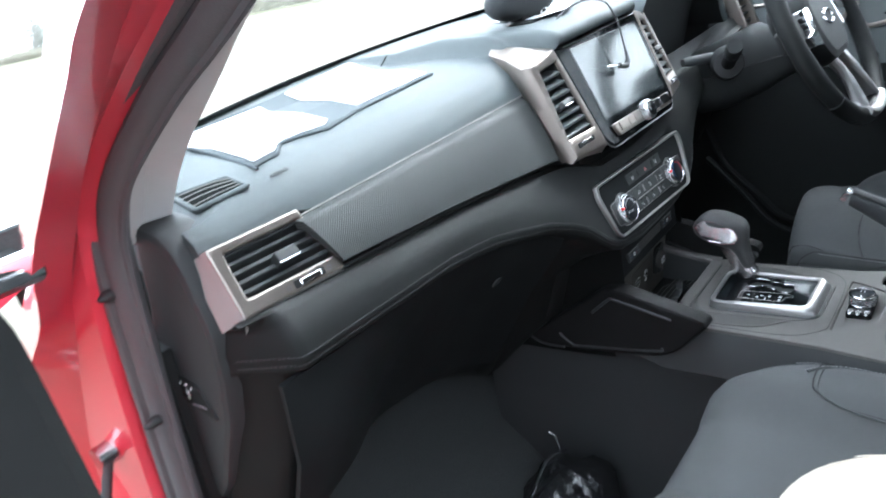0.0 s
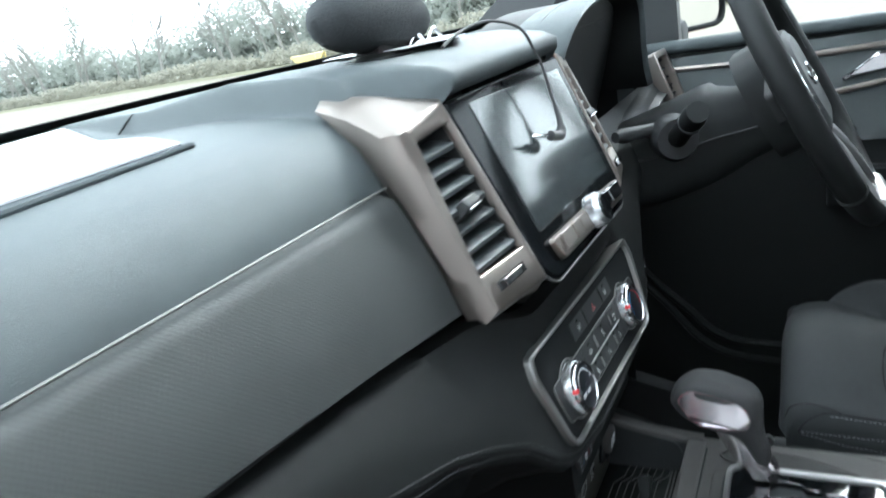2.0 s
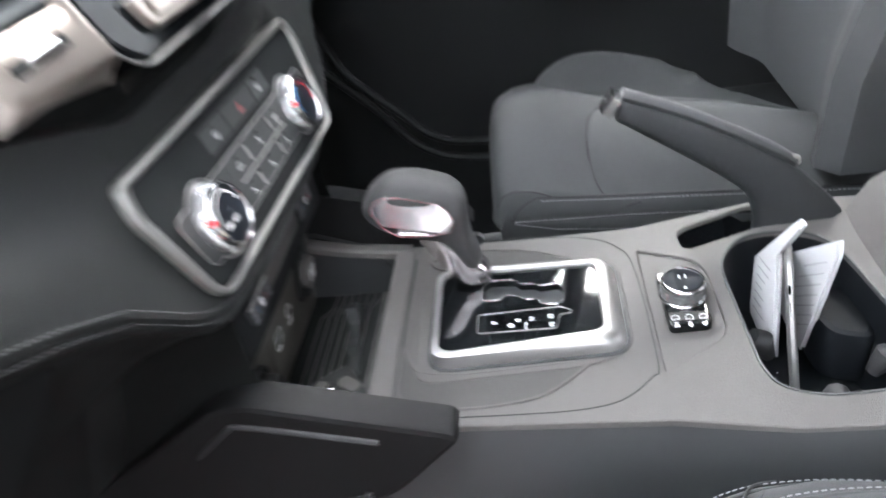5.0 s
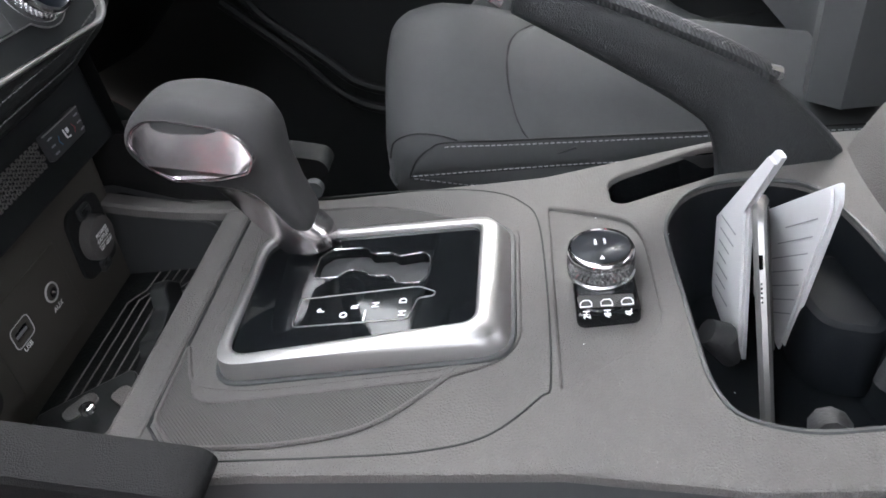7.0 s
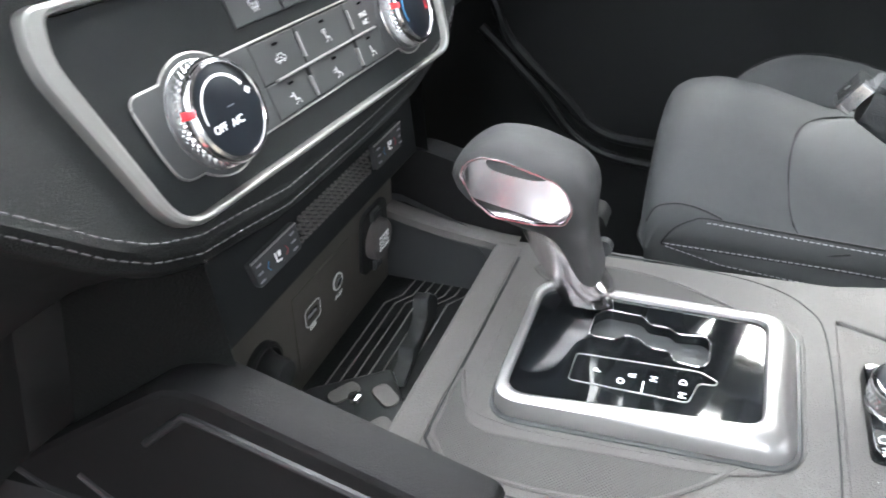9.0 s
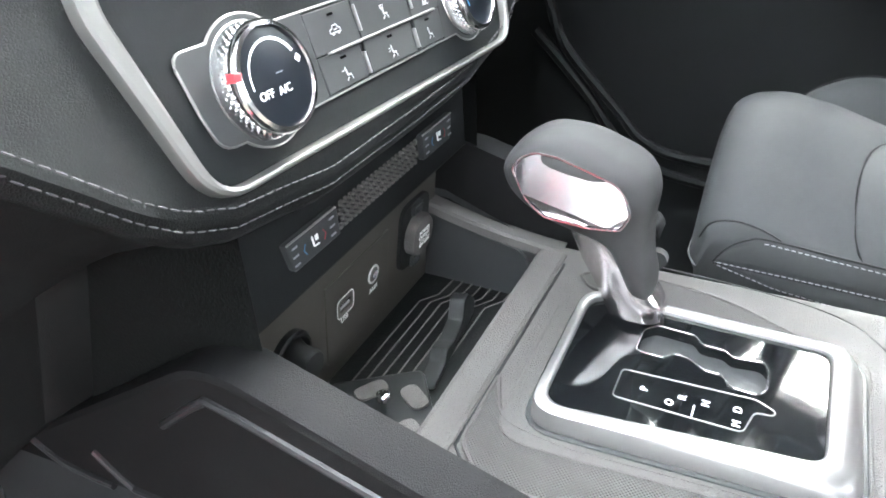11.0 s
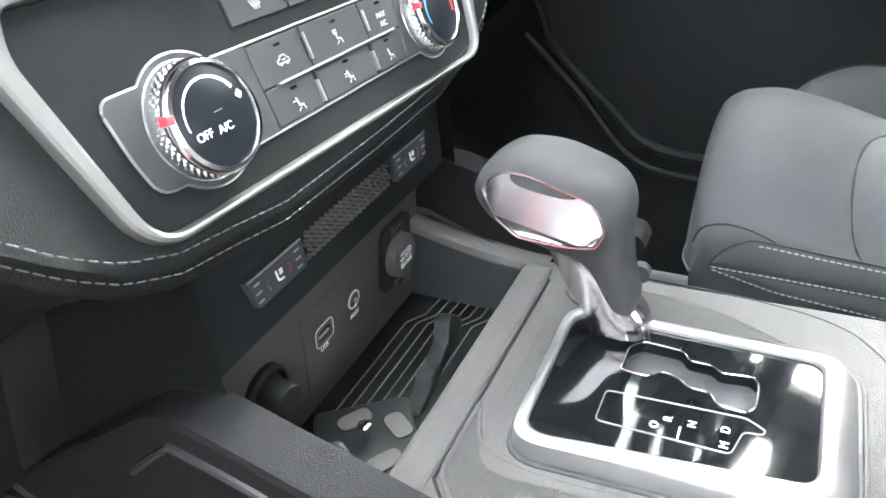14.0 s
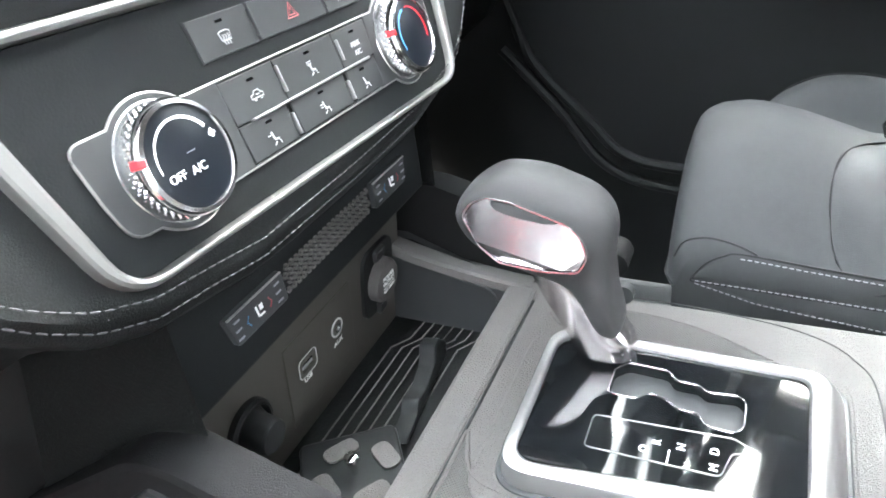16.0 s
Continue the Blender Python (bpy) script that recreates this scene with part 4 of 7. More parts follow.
# ---- seat heater strip and socket panel below ----
LM = facing((0, 0.186, 0.505), 0.05)
low = thing("lower_fascia", "black lower fascia with seat heater switches and speaker grille", "control panel")
# fascia in the blacker WELL colour, for the shade under the dashboard
part("fascia", plate(rounded([(-0.1265, -0.027), (0.1265, -0.027), (0.129, 0.045), (-0.129, 0.045)], 0.003), -0.03, 0.0, LM, 0.002), WELL, low, "matt black fascia")
for s, (xa, xb) in ((-1, (-0.092, -0.046)), (1, (0.054, 0.099))):
    sw = part("switch_panel", plate(rounded([(xa + 0.004 * (s < 0), -0.008), (xb - 0.004 * (s > 0), -0.008), (xb, 0.0095), (xa, 0.0095)], 0.002), -0.002, 0.004, LM, 0.001), SIDE, low, "seat heater switch panel")
    part("edge", tube([LM @ Vector((x, 0.0093, 0.0038)) for x in np.linspace(xa + 0.001, xb - 0.001, 5)], 0.0006, 5), CLIMF, sw)
    cx = (xa + xb) / 2
    bm = bmesh.new()
    for a, b_ in (((-2, 4), (-1.2, -2)), ((-1.2, -2), (3, -2.4)), ((1, 3.5), (1, 0.5)), ((2.4, 3.5), (2.4, 0.5))):
        tube([LM @ Vector((cx + a[0] * 0.001, a[1] * 0.001, 0.0042)), LM @ Vector((cx + b_[0] * 0.001, b_[1] * 0.001, 0.0042))], 0.0006, 5, bm=bm)
    part("seat_sign", bm, WHITE, sw)
    for dx, m_ in ((-0.009, DIMB), (0.009, DIMR)):
        part("arrow_sign", tube([LM @ Vector((cx + dx - 0.001 * math.copysign(1, dx), 0.003, 0.0042)), LM @ Vector((cx + dx + 0.001 * math.copysign(1, dx), 0, 0.0042)), LM @ Vector((cx + dx - 0.001 * math.copysign(1, dx), -0.003, 0.0042))], 0.0004, 5), m_, sw)
    for dx in (-0.0165, 0.0165):
        for dy in (-0.0045, 0.0005, 0.0055):
            part("lamp_mark", plate(rect(cx + dx - 0.0022, dy - 0.0005, cx + dx + 0.0022, dy + 0.0005), 0.0036, 0.0044, LM), INK, sw)
bm = bmesh.new()
for i in range(19):
    for j in range(4):
        x = -0.041 + 0.0049 * i + 0.0024 * (j % 2)
        y = -0.006 + 0.0043 * j
        tube([LM @ Vector((x + 0.0017 * math.cos(a), y + 0.0015 * math.sin(a), 0.0012)) for a in np.linspace(0, 2 * math.pi, 7)[:-1]], 0.0008, 5, closed=True, bm=bm)
tagged(part("speaker_grille", bm, CONS, low, "grille of small raised rings"), kind="stuff")

UM = facing((0, 0.212, 0.417), -0.10)
sock = thing("socket_panel", "grey panel with lighter, media sockets and power outlet", "socket panel")
part("panel", plate(rounded([(-0.113, -0.065), (0.122, -0.065), (0.122, 0.066), (-0.113, 0.066)], 0.004), -0.02, 0.0, UM, 0.001), USBP, sock, "grey plastic panel")
part("insert", plate(rounded([(-0.034, -0.040), (0.046, -0.040), (0.046, 0.026), (-0.034, 0.026)], 0.001), -0.002, 0.0007, UM, 0.0004), USBP, sock)
m = UM @ Matrix.Translation((-0.013, 0.0, 0))
usb = part("usb_port", plate(rect(-0.0095, -0.0075, 0.0095, 0.0075, 0.004), -0.003, 0.0022, m, 0.0006, holes=[rect(-0.0066, -0.0032, 0.0066, 0.0032, 0.0008)]), USBP, sock, "usb socket with a pale rim")
part("rim", tube([m @ Vector((x, y, 0.002)) for x, y in rect(-0.0098, -0.0078, 0.0098, 0.0078, 0.0042)], 0.0004, 5, closed=True), PRINT, usb)
part("cavity", plate(rect(-0.0064, -0.003, 0.0064, 0.003), -0.002, 0.0009, m), GLOSS, usb)
part("tongue", plate(rect(-0.0055, -0.0018, 0.0055, 0.0002), -0.002, 0.0016, m), INK, usb)
m = UM @ Matrix.Translation((0.025, 0.0, 0))
aux = part("aux_socket", lathe([(0.0072, -0.002), (0.0072, 0.0012), (0.0062, 0.0016), (0.0058, 0.0008)], 28, m, cap=False), PRINT, sock, "aux socket with a pale ring")
part("collar", lathe([(0.0058, 0.0), (0.0058, 0.0009)], 28, m), USBP, aux)
part("metal_ring", lathe([(0.0034, 0.0), (0.0034, 0.0024), (0.0019, 0.0024), (0.0019, 0.0)], 20, m, cap=False), CHROME, aux)
part("hole", lathe([(0.002, 0.0), (0.002, 0.0012)], 16, m), GLOSS, aux)
text("usb_letters", "USB", 0.0052, UM @ Matrix.Translation((-0.013, -0.0125, 0.0008)), WHITE, sock)
text("aux_letters", "AUX", 0.0052, UM @ Matrix.Translation((0.025, -0.0125, 0.0008)), WHITE, sock)
m = UM @ Matrix.Translation((-0.074, 0.002, 0))
lt = part("lighter_socket", lathe([(0.0185, -0.002), (0.0185, 0.004), (0.0172, 0.0055), (0.0155, 0.0055), (0.0150, 0.001), (0.0150, -0.01)], 36, m, cap=False), HARD, sock, "round black lighter socket")
part("lighter", lathe([(0.0145, -0.01), (0.0145, 0.0), (0.0128, 0.004), (0.0112, 0.008), (0.0112, 0.017), (0.0100, 0.019), (0.008, 0.0192)], 32, m), HARD, lt, "black push-in lighter")
m = UM @ Matrix.Translation((0.083, 0.003, 0))
po = part("power_outlet", plate(rounded([(-0.024, -0.026), (0.022, -0.030), (0.024, 0.028), (-0.020, 0.030)], 0.012), -0.003, 0.003, m, 0.001), HARD, sock, "capped power outlet")
part("cap", lathe([(0.0172, 0.002), (0.0172, 0.008), (0.0158, 0.0105), (0.013, 0.0112)], 36, m), CONS, po, "round grey cap")
part("tab", plate(rect(-0.007, 0.018, 0.007, 0.027, 0.002), 0.002, 0.006, m, 0.001, holes=[rect(-0.0045, 0.0205, 0.0045, 0.0245, 0.001)]), SIDE, po)
part("tab", plate(rect(-0.006, -0.029, 0.006, -0.0195, 0.002), 0.002, 0.006, m, 0.001, holes=[rect(-0.0038, -0.0265, 0.0038, -0.022, 0.001)]), SIDE, po)
for w_, y in (("POWER", 0.0048), ("OUTLET", 0.0005)):
    text("outlet_letters", w_, 0.0046, m @ Matrix.Translation((0, y, 0.0113)), WHITE, po)
text("outlet_letters", "12V 120W", 0.0038, m @ Matrix.Translation((0, -0.0058, 0.0113)), WHITE, po)
part("outlet_line", plate(rect(-0.0085, -0.0031, 0.0085, -0.0026), 0.011, 0.0114, m), WHITE, po)

# ---- passenger's side of the dashboard ----
# frame of the side vent: local x along the dashboard, y up its face
VM = axes((-0.651, 0.2445, 0.7715), (1.0, -0.14, 0.0), (0.0, 0.42, 1.0))
sv_ = thing("side_vent", "satin silver framed air vent at the dashboard's end", "air vent")
fr_o = [(-0.0616, -0.0345), (0.057, -0.0345), (0.0385, 0.0385), (-0.0637, 0.0385)]
part("surround", plate(rounded(fr_o, 0.002, 2), -0.014, 0.006, VM, 0.0025, holes=[rounded([(-0.0488, -0.0180), (0.0525, -0.019), (0.0355, 0.0285), (-0.0492, 0.0285)], 0.003, 2)]), SILVER, sv_, "satin silver surround")
bm = loft([[VM @ Vector((x, y, 0.0045)) for x, y in ((-0.0612, -0.034), (0.056, -0.034))], [VM @ Vector((x, y, -0.016)) for x, y in ((-0.0590, -0.047), (0.056, -0.047))]], closed=False)
part("lower_lip", bm, LIPS, sv_)
bm = loft([[VM @ Vector((x, y, 0.0045)) for x, y in ((-0.0612, -0.034), (-0.0634, 0.038))], [VM @ Vector((x, y, -0.020)) for x, y in ((-0.0770, -0.036), (-0.0740, 0.0355))]], closed=False)
part("end_lip", bm, LIPS, sv_)
part("duct", plate(rect(-0.06, -0.03, 0.064, 0.032), -0.050, -0.042, VM), HARD, sv_)
for i in range(5):
    m = VM @ Matrix.Translation((0.008, -0.0150 + 0.0098 * i, -0.010)) @ Matrix.Rotation(radians(-24), 4, "X")
    part("slat", plate(rect(-0.057, -0.0022, 0.046 - 0.0022 * i, 0.0022), -0.024, 0.009, m, 0.0012), SIDE, sv_)
m = VM @ Matrix.Translation((0.006, 0.0015, 0.0)) @ Matrix.Rotation(radians(-16), 4, "X")
tb = part("tab", plate(rect(-0.0125, -0.006, 0.0125, 0.006, 0.002), -0.018, 0.010, m, 0.002), SIDE, sv_, "vent tab with a chrome edge")
part("chrome_edge", tube([m @ Vector((x, -0.0058, 0.0085)) for x in np.linspace(-0.0115, 0.0115, 6)], 0.001, 6), CHROME, tb)
m = VM @ Matrix.Translation((0.016, -0.0275, 0.0055))
part("slider_slot", plate(rect(-0.018, -0.0040, 0.018, 0.0040, 0.001), -0.001, 0.0008, m), HARD, sv_)
part("slider", plate(rect(-0.0125, -0.0032, 0.0125, 0.0032, 0.001), 0.0, 0.0045, m, 0.0014), CHROME, sv_, "chrome thumb slider")
for dx in (-0.024, 0.0235):
    part("flap_mark", tube([m @ Vector((dx + 0.0022 * math.cos(a), 0.0022 * math.sin(a), 0.0007)) for a in np.linspace(0, 2 * math.pi, 9)[:-1]], 0.0004, 4, closed=True), INK, sv_)

# end cap of the dashboard with the airbag switch
cap = thing("dashboard_end_cap", "dark grey plastic end cap with airbag switch", "trim panel")
EC = rounded([(0.342, 0.838), (0.300, 0.832), (0.279, 0.806), (0.268, 0.728), (0.280, 0.672), (0.304, 0.612), (0.37, 0.505), (0.46, 0.42), (0.46, 0.60), (0.375, 0.74)], 0.012, 4)
part("panel", plate(EC, -0.03, 0.012, Matrix.Translation((-0.722, 0, 0)) @ Matrix(((0, 0, -1, 0), (1, 0, 0, 0), (0, 1, 0, 0), (0, 0, 0, 1))), 0.008), SIDE, cap, "smooth dark grey panel")
m = Matrix.Translation((-0.735, 0.352, 0.648)) @ Matrix(((0, 0, -1, 0), (1, 0, 0, 0), (0, 1, 0, 0), (0, 0, 0, 1)))
sw = part("switch_recess", plate(rounded([(-0.035, -0.03), (0.03, -0.012), (0.026, 0.018), (-0.018, 0.012)], 0.006), -0.004, 0.0015, m, 0.001), HARD, cap, "recess of the airbag switch")
part("key_switch", lathe([(0.0075, 0), (0.0075, 0.004), (0.006, 0.005)], 20, m @ Matrix.Translation((0.004, -0.001, 0))), GUN, sw)
part("key_slot", plate(rect(-0.004, -0.001, 0.004, 0.001), 0.0045, 0.0055, m @ Matrix.Translation((0.004, -0.001, 0))), GLOSS, sw)
for dx, dy in ((0.012, 0.010), (0.002, 0.0095), (-0.006, 0.006)):
    part("lamp_mark", plate(ellipse(dx, dy, 0.0016, 0.0016, 8), 0.0012, 0.0022, m), WHITE, sw)
part("printed_bar", plate(rect(-0.022, -0.0165, 0.004, -0.0145), 0.0012, 0.002, m), INK, sw)

# demister vent in the top pad
dv = thing("demister_vent", "black slatted demister vent in the dashboard top", "air vent")
do = rounded([(-0.686, 0.302), (-0.632, 0.281), (-0.632, 0.312), (-0.676, 0.360)], 0.005, 3)
part("frame", tube([(x, y, padz(x, y) + 0.0028) for x, y in grow(do, -0.002)], 0.0030, 8, closed=True), PAD, dv)
A_, B_, C_, D_ = (Vector((x, y, 0)) for x, y in ((-0.682, 0.3045), (-0.636, 0.2860), (-0.636, 0.3100), (-0.674, 0.3540)))
# no opening is cut: a dark sheet on the pad paints its shaded depth
shade_rows = []
for i in range(13):
    row = [A_.lerp(B_, i / 12).lerp(D_.lerp(C_, i / 12), k / 12) for k in range(13)]
    shade_rows.append([(p.x, p.y, padz(p.x, p.y) + 0.0034) for p in row])
part("well", loft(shade_rows, closed=False), FELT, dv)
for i in range(4):
    t = (i + 0.5) / 4
    a, b_ = A_.lerp(D_, t), B_.lerp(C_, t)
    part("slat", drape(tube([a.lerp(b_, k / 4) for k in range(5)], 0.00055, 6), 0.0040, cuts=False), TRIMS, dv)
az = padz(-0.597, 0.279)
text("airbag_letters", "AIRBAG", 0.0068, axes((-0.597, 0.279, az + 0.0016), (1.0, 0.0, 0.0), (0, 1.0, (padz(-0.597, 0.284) - padz(-0.597, 0.274)) / 0.010)), HARD, dash, depth=0.0002)

# glovebox lid below the hem
gb = thing("glovebox", "black glovebox below the stitched dashboard hem", "glovebox")
gl = []
for i in range(24):
    x = -0.712 + 0.492 * i / 23
    z = zstitch(x) - 0.018
    y = yface(x, z)
    u = 1 - smooth(0.46, 0.66, abs(x))
    gl.append([(x, y + 0.028 + 0.006 * u, z), (x, y + 0.032 + 0.020 * u, z - 0.03), (x, y + 0.045 + 0.065 * u, z - 0.10), (x, y + 0.085 + 0.080 * u, z - 0.18), (x, y + 0.150 + 0.065 * u, z - 0.25)])
bm = loft(gl, closed=False)
bmesh.ops.recalc_face_normals(bm, faces=bm.faces[:])
bmesh.ops.solidify(bm, geom=bm.faces[:], thickness=0.006)
# lid colour includes the shade below the hem
part("lid", bm, WELL, gb, "matt black lid, darkened for the shade below the hem")
part("latch", plate(rect(-0.02, -0.008, 0.02, 0.008, 0.003), 0, 0.004, facing((-0.30, 0.262, 0.572), -0.75), 0.0015), SIDE, gb)

# ---- driver's side of the dashboard ----
binn = thing("instrument_binnacle", "black hooded instrument binnacle", "instrument panel")
ARCH = [(0.166, 0.760), (0.167, 0.825), (0.176, 0.858), (0.203, 0.880), (0.250, 0.892), (0.305, 0.8975), (0.36, 0.899), (0.411, 0.898), (0.455, 0.894), (0.486, 0.885), (0.503, 0.868), (0.509, 0.843), (0.514, 0.815), (0.528, 0.781), (0.548, 0.752)]
ar = [(p.x, p.y) for p in spline([(x, z, 0) for x, z in ARCH], 4)]


def lip(x, z, y):
    """How far the hood's edge draws back below its crest."""
    return (0.38 - 0.32 * smooth(0.25, 0.45, x)) * min(0.12, max(0, 0.90 - z)) * (1 - smooth(0.18, 0.45, y))


rings = []
for y, g in ((0.206, -0.007), (0.2005, -0.0035), (0.199, -0.0005), (0.202, 0.0012), (0.212, 0.0012), (0.235, 0.0), (0.30, -0.009), (0.40, -0.024), (0.50, -0.042)):
    rings.append([(0.346 + (x - 0.346) * (1 + g * 3), y + lip(x, z, y), z + g) for x, z in ar])
part("hood", loft(rings, closed=False), PAD, binn, "soft black hood", 60)
rings = [[(0.346 + (x - 0.346) * 0.978, y + lip(x, z, y), z - 0.0065) for x, z in ar] for y in (0.2065, 0.27, 0.34)]
part("hood_lining", loft(rings, closed=False), HARD, binn, "dark lining of the hood", 60)
CFM = axes((0, 0.232, 0.886), (1, 0, 0), (0, -0.36, 1.0))
cf = rounded([(0.168, -0.21), (0.530, -0.21), (0.506, -0.06), (0.485, -0.016), (0.42, 0.004), (0.28, 0.004), (0.205, -0.012), (0.174, -0.045)], [0.01, 0.01, 0.03, 0.02, 0.05, 0.05, 0.02, 0.02], 4)
part("cluster_surround", plate(cf, -0.02, 0.0, CFM, 0.004), HARD, binn, "matt black surround of the instruments")
part("instrument_face", plate(rounded([(0.22, -0.15), (0.48, -0.15), (0.485, -0.05), (0.44, -0.025), (0.26, -0.025), (0.215, -0.05)], 0.02, 4), -0.002, 0.0012, CFM), HARD, binn, "dark instrument face")
# driver's lower dashboard, knee panel and end vent
strip([(x, 0.245, 0.735) for x in np.linspace(0.195, 0.715, 14)], [(x, 0.20, ztrim(x) - 0.02) for x in np.linspace(0.195, 0.715, 14)], HARD, "knee_panel", dash, "matt black panel before the driver", 0.006)
ev = thing("driver_end_vent", "small silver edged air vent by the driver's door", "air vent")
EM = axes((0.656, 0.205, 0.742), (1.0, -0.12, 0.0), (0.0, 0.35, 1.0))
part("surround", plate(rounded([(-0.03, -0.055), (0.035, -0.055), (0.035, 0.045), (-0.03, 0.045)], 0.006), -0.02, 0.006, EM, 0.002, holes=[rect(-0.02, -0.04, 0.026, 0.034, 0.003)]), SILVER, ev)
part("duct", plate(rect(-0.024, -0.045, 0.03, 0.04), -0.05, -0.04, EM), HARD, ev)
for i in range(5):
    part("slat", plate(rect(-0.022, -0.0017, 0.028, 0.0017), -0.024, 0.004, EM @ Matrix.Translation((0, -0.032 + 0.015 * i, -0.008)) @ Matrix.Rotation(radians(-25), 4, "X"), 0.0006), HARD, ev)

col = thing("steering_column", "black plastic steering column shroud with stalk", "steering column")
rings = []
for y, zt, zb, w in ((0.240, 0.716, 0.600, 0.052), (0.205, 0.726, 0.606, 0.055), (0.175, 0.737, 0.616, 0.057), (0.145, 0.748, 0.628, 0.058), (0.120, 0.758, 0.640, 0.058), (0.108, 0.760, 0.646, 0.057), (0.100, 0.755, 0.650, 0.055), (0.080, 0.752, 0.660, 0.052), (0.045, 0.750, 0.675, 0.048), (0.020, 0.748, 0.688, 0.045)):
    zc, h = (zt + zb) / 2, (zt - zb) / 2
    rings.append([(0.398 + w * math.copysign(abs(math.cos(a)) ** 0.6, math.cos(a)), y + 0.28 * (zc + h * math.sin(a) - zt), zc + h * math.copysign(abs(math.sin(a)) ** 0.75, math.sin(a))) for a in np.linspace(0, 2 * math.pi, 33)[:-1]])
part("shroud", loft(rings), HARD, col, "black plastic shroud", 50)
part("shroud_joint", tube([(0.3405, y, z) for y, z in ((0.205, 0.676), (0.16, 0.682), (0.12, 0.694), (0.08, 0.704), (0.045, 0.711))], 0.0016, 6), RUBBER, col)
SB, ST = Vector((0.330, 0.138, 0.708)), Vector((0.256, 0.101, 0.752))
d_ = (ST - SB).normalized()
part("collar", lathe([(0.030, -0.02), (0.030, 0.0), (0.026, 0.006), (0.020, 0.006)], 28, axes(SB - d_ * 0.004, (0, 0, 1), d_.cross(Vector((0, 0, 1))))), RUBBER, col, "ribbed collar of the stalk")
st = part("stalk", tube([SB, SB + d_ * 0.02, SB + d_ * 0.05, SB + d_ * 0.075, ST], [0.013, 0.012, 0.012, 0.015, 0.013], 14), HARD, col, "black indicator stalk")
part("ring", tube([SB + d_ * 0.052, SB + d_ * 0.055, SB + d_ * 0.058], [0.0145, 0.0152, 0.0145], 16), SIDE, st)

part("wiper_stalk", tube([(0.345, 0.168, 0.717), (0.318, 0.185, 0.721), (0.296, 0.198, 0.723), (0.284, 0.205, 0.724)], [0.010, 0.0085, 0.0095, 0.007], 12), SIDE, col, "grey stalk with a satin ring")

wheel = thing("steering_wheel", "black leather steering wheel with silver spoke trims", "steering wheel")
WM = facing((0.400, -0.004, 0.752), 0.46)
rim = []
for i in range(72):
    a = 2 * math.pi * i / 72
    rim.append(WM @ Vector((0.186 * math.cos(a), 0.186 * math.sin(a) * (0.975 if math.sin(a) < 0 else 1), 0)))
part("rim", tube(rim, 0.0155, 14, closed=True), LOWER, wheel, "stitched black leather rim")
for a0 in (52, 128, 218, 322):
    a = radians(a0)
    c = WM @ Vector((0.186 * math.cos(a), 0.186 * math.sin(a), 0))
    t = (WM.to_3x3() @ Vector((-math.sin(a), math.cos(a), 0)))
    part("rim_seam", tube([c - t * 0.0012, c + t * 0.0012], 0.0169, 18), HARD, wheel)
for a0, a1 in ((225, 315), (150, 175), (5, 30)):
    path = [WM @ Vector((0.172 * math.cos(radians(a)), 0.172 * math.sin(radians(a)), 0.009)) for a in np.linspace(a0, a1, 30)]
    part("stitching", stitches(path, 0.006, 0.004, 0.0005), THREAD, wheel)
hub = rounded([(-0.072, -0.012), (-0.050, -0.062), (0.050, -0.062), (0.072, -0.012), (0.066, 0.045), (0.038, 0.062), (-0.038, 0.062), (-0.066, 0.045)], 0.022, 5)
part("airbag_cover", plate([(x * 1.15, y * 1.12) for x, y in hub], -0.045, 0.022, WM @ Matrix.Translation((0, 0, -0.012)), 0.016), HARD, wheel, "black airbag cover")
part("emblem", tube([WM @ Vector((0.024 * math.cos(a), 0.004 + 0.013 * math.sin(a), 0.011)) for a in np.linspace(0, 2 * math.pi, 25)[:-1]], 0.0026, 8, closed=True), CHROME, wheel, "plain oval chrome emblem")
for s in (-1, 1):
    sp = part("spoke", plate(rounded([(s * 0.060, -0.020), (s * 0.178, -0.008), (s * 0.178, 0.028), (s * 0.060, 0.042)], 0.006), -0.018, 0.004, WM @ Matrix.Translation((0, 0, -0.006)), 0.005), HARD, wheel, "black spoke with switches")
    part("spoke_trim", plate(rounded([(s * 0.066, 0.040), (s * 0.078, -0.030), (s * 0.120, -0.022), (s * 0.128, -0.002), (s * 0.096, 0.002), (s * 0.088, 0.040)], 0.005), -0.01, 0.008, WM, 0.003), CHROME, sp, "bright silver trim")
    for k in range(3):
        part("switch", plate(rect(s * 0.100 - 0.009, 0.004 + 0.011 * k - 0.004, s * 0.100 + 0.009, 0.004 + 0.011 * k + 0.004, 0.002), -0.004, 0.004, WM, 0.0015), SIDE, sp)
for s in (-1, 1):
    path = [WM @ Vector(p) for p in ((s * 0.034, -0.055, -0.01), (s * 0.032, -0.10, 0.0), (s * 0.042, -0.15, 0.002), (s * 0.062, -0.176, 0.0))]
    part("lower_spoke", tube(spline(path, 5), 0.013, 10, flat=0.7), BEZEL, wheel, "satin silver lower spoke")
part("spoke_bridge", tube(spline([WM @ Vector(p) for p in ((-0.060, -0.168, 0.009), (-0.03, -0.178, 0.011), (0.03, -0.178, 0.011), (0.060, -0.168, 0.009))], 5), 0.012, 10, flat=0.8), BEZEL, wheel)

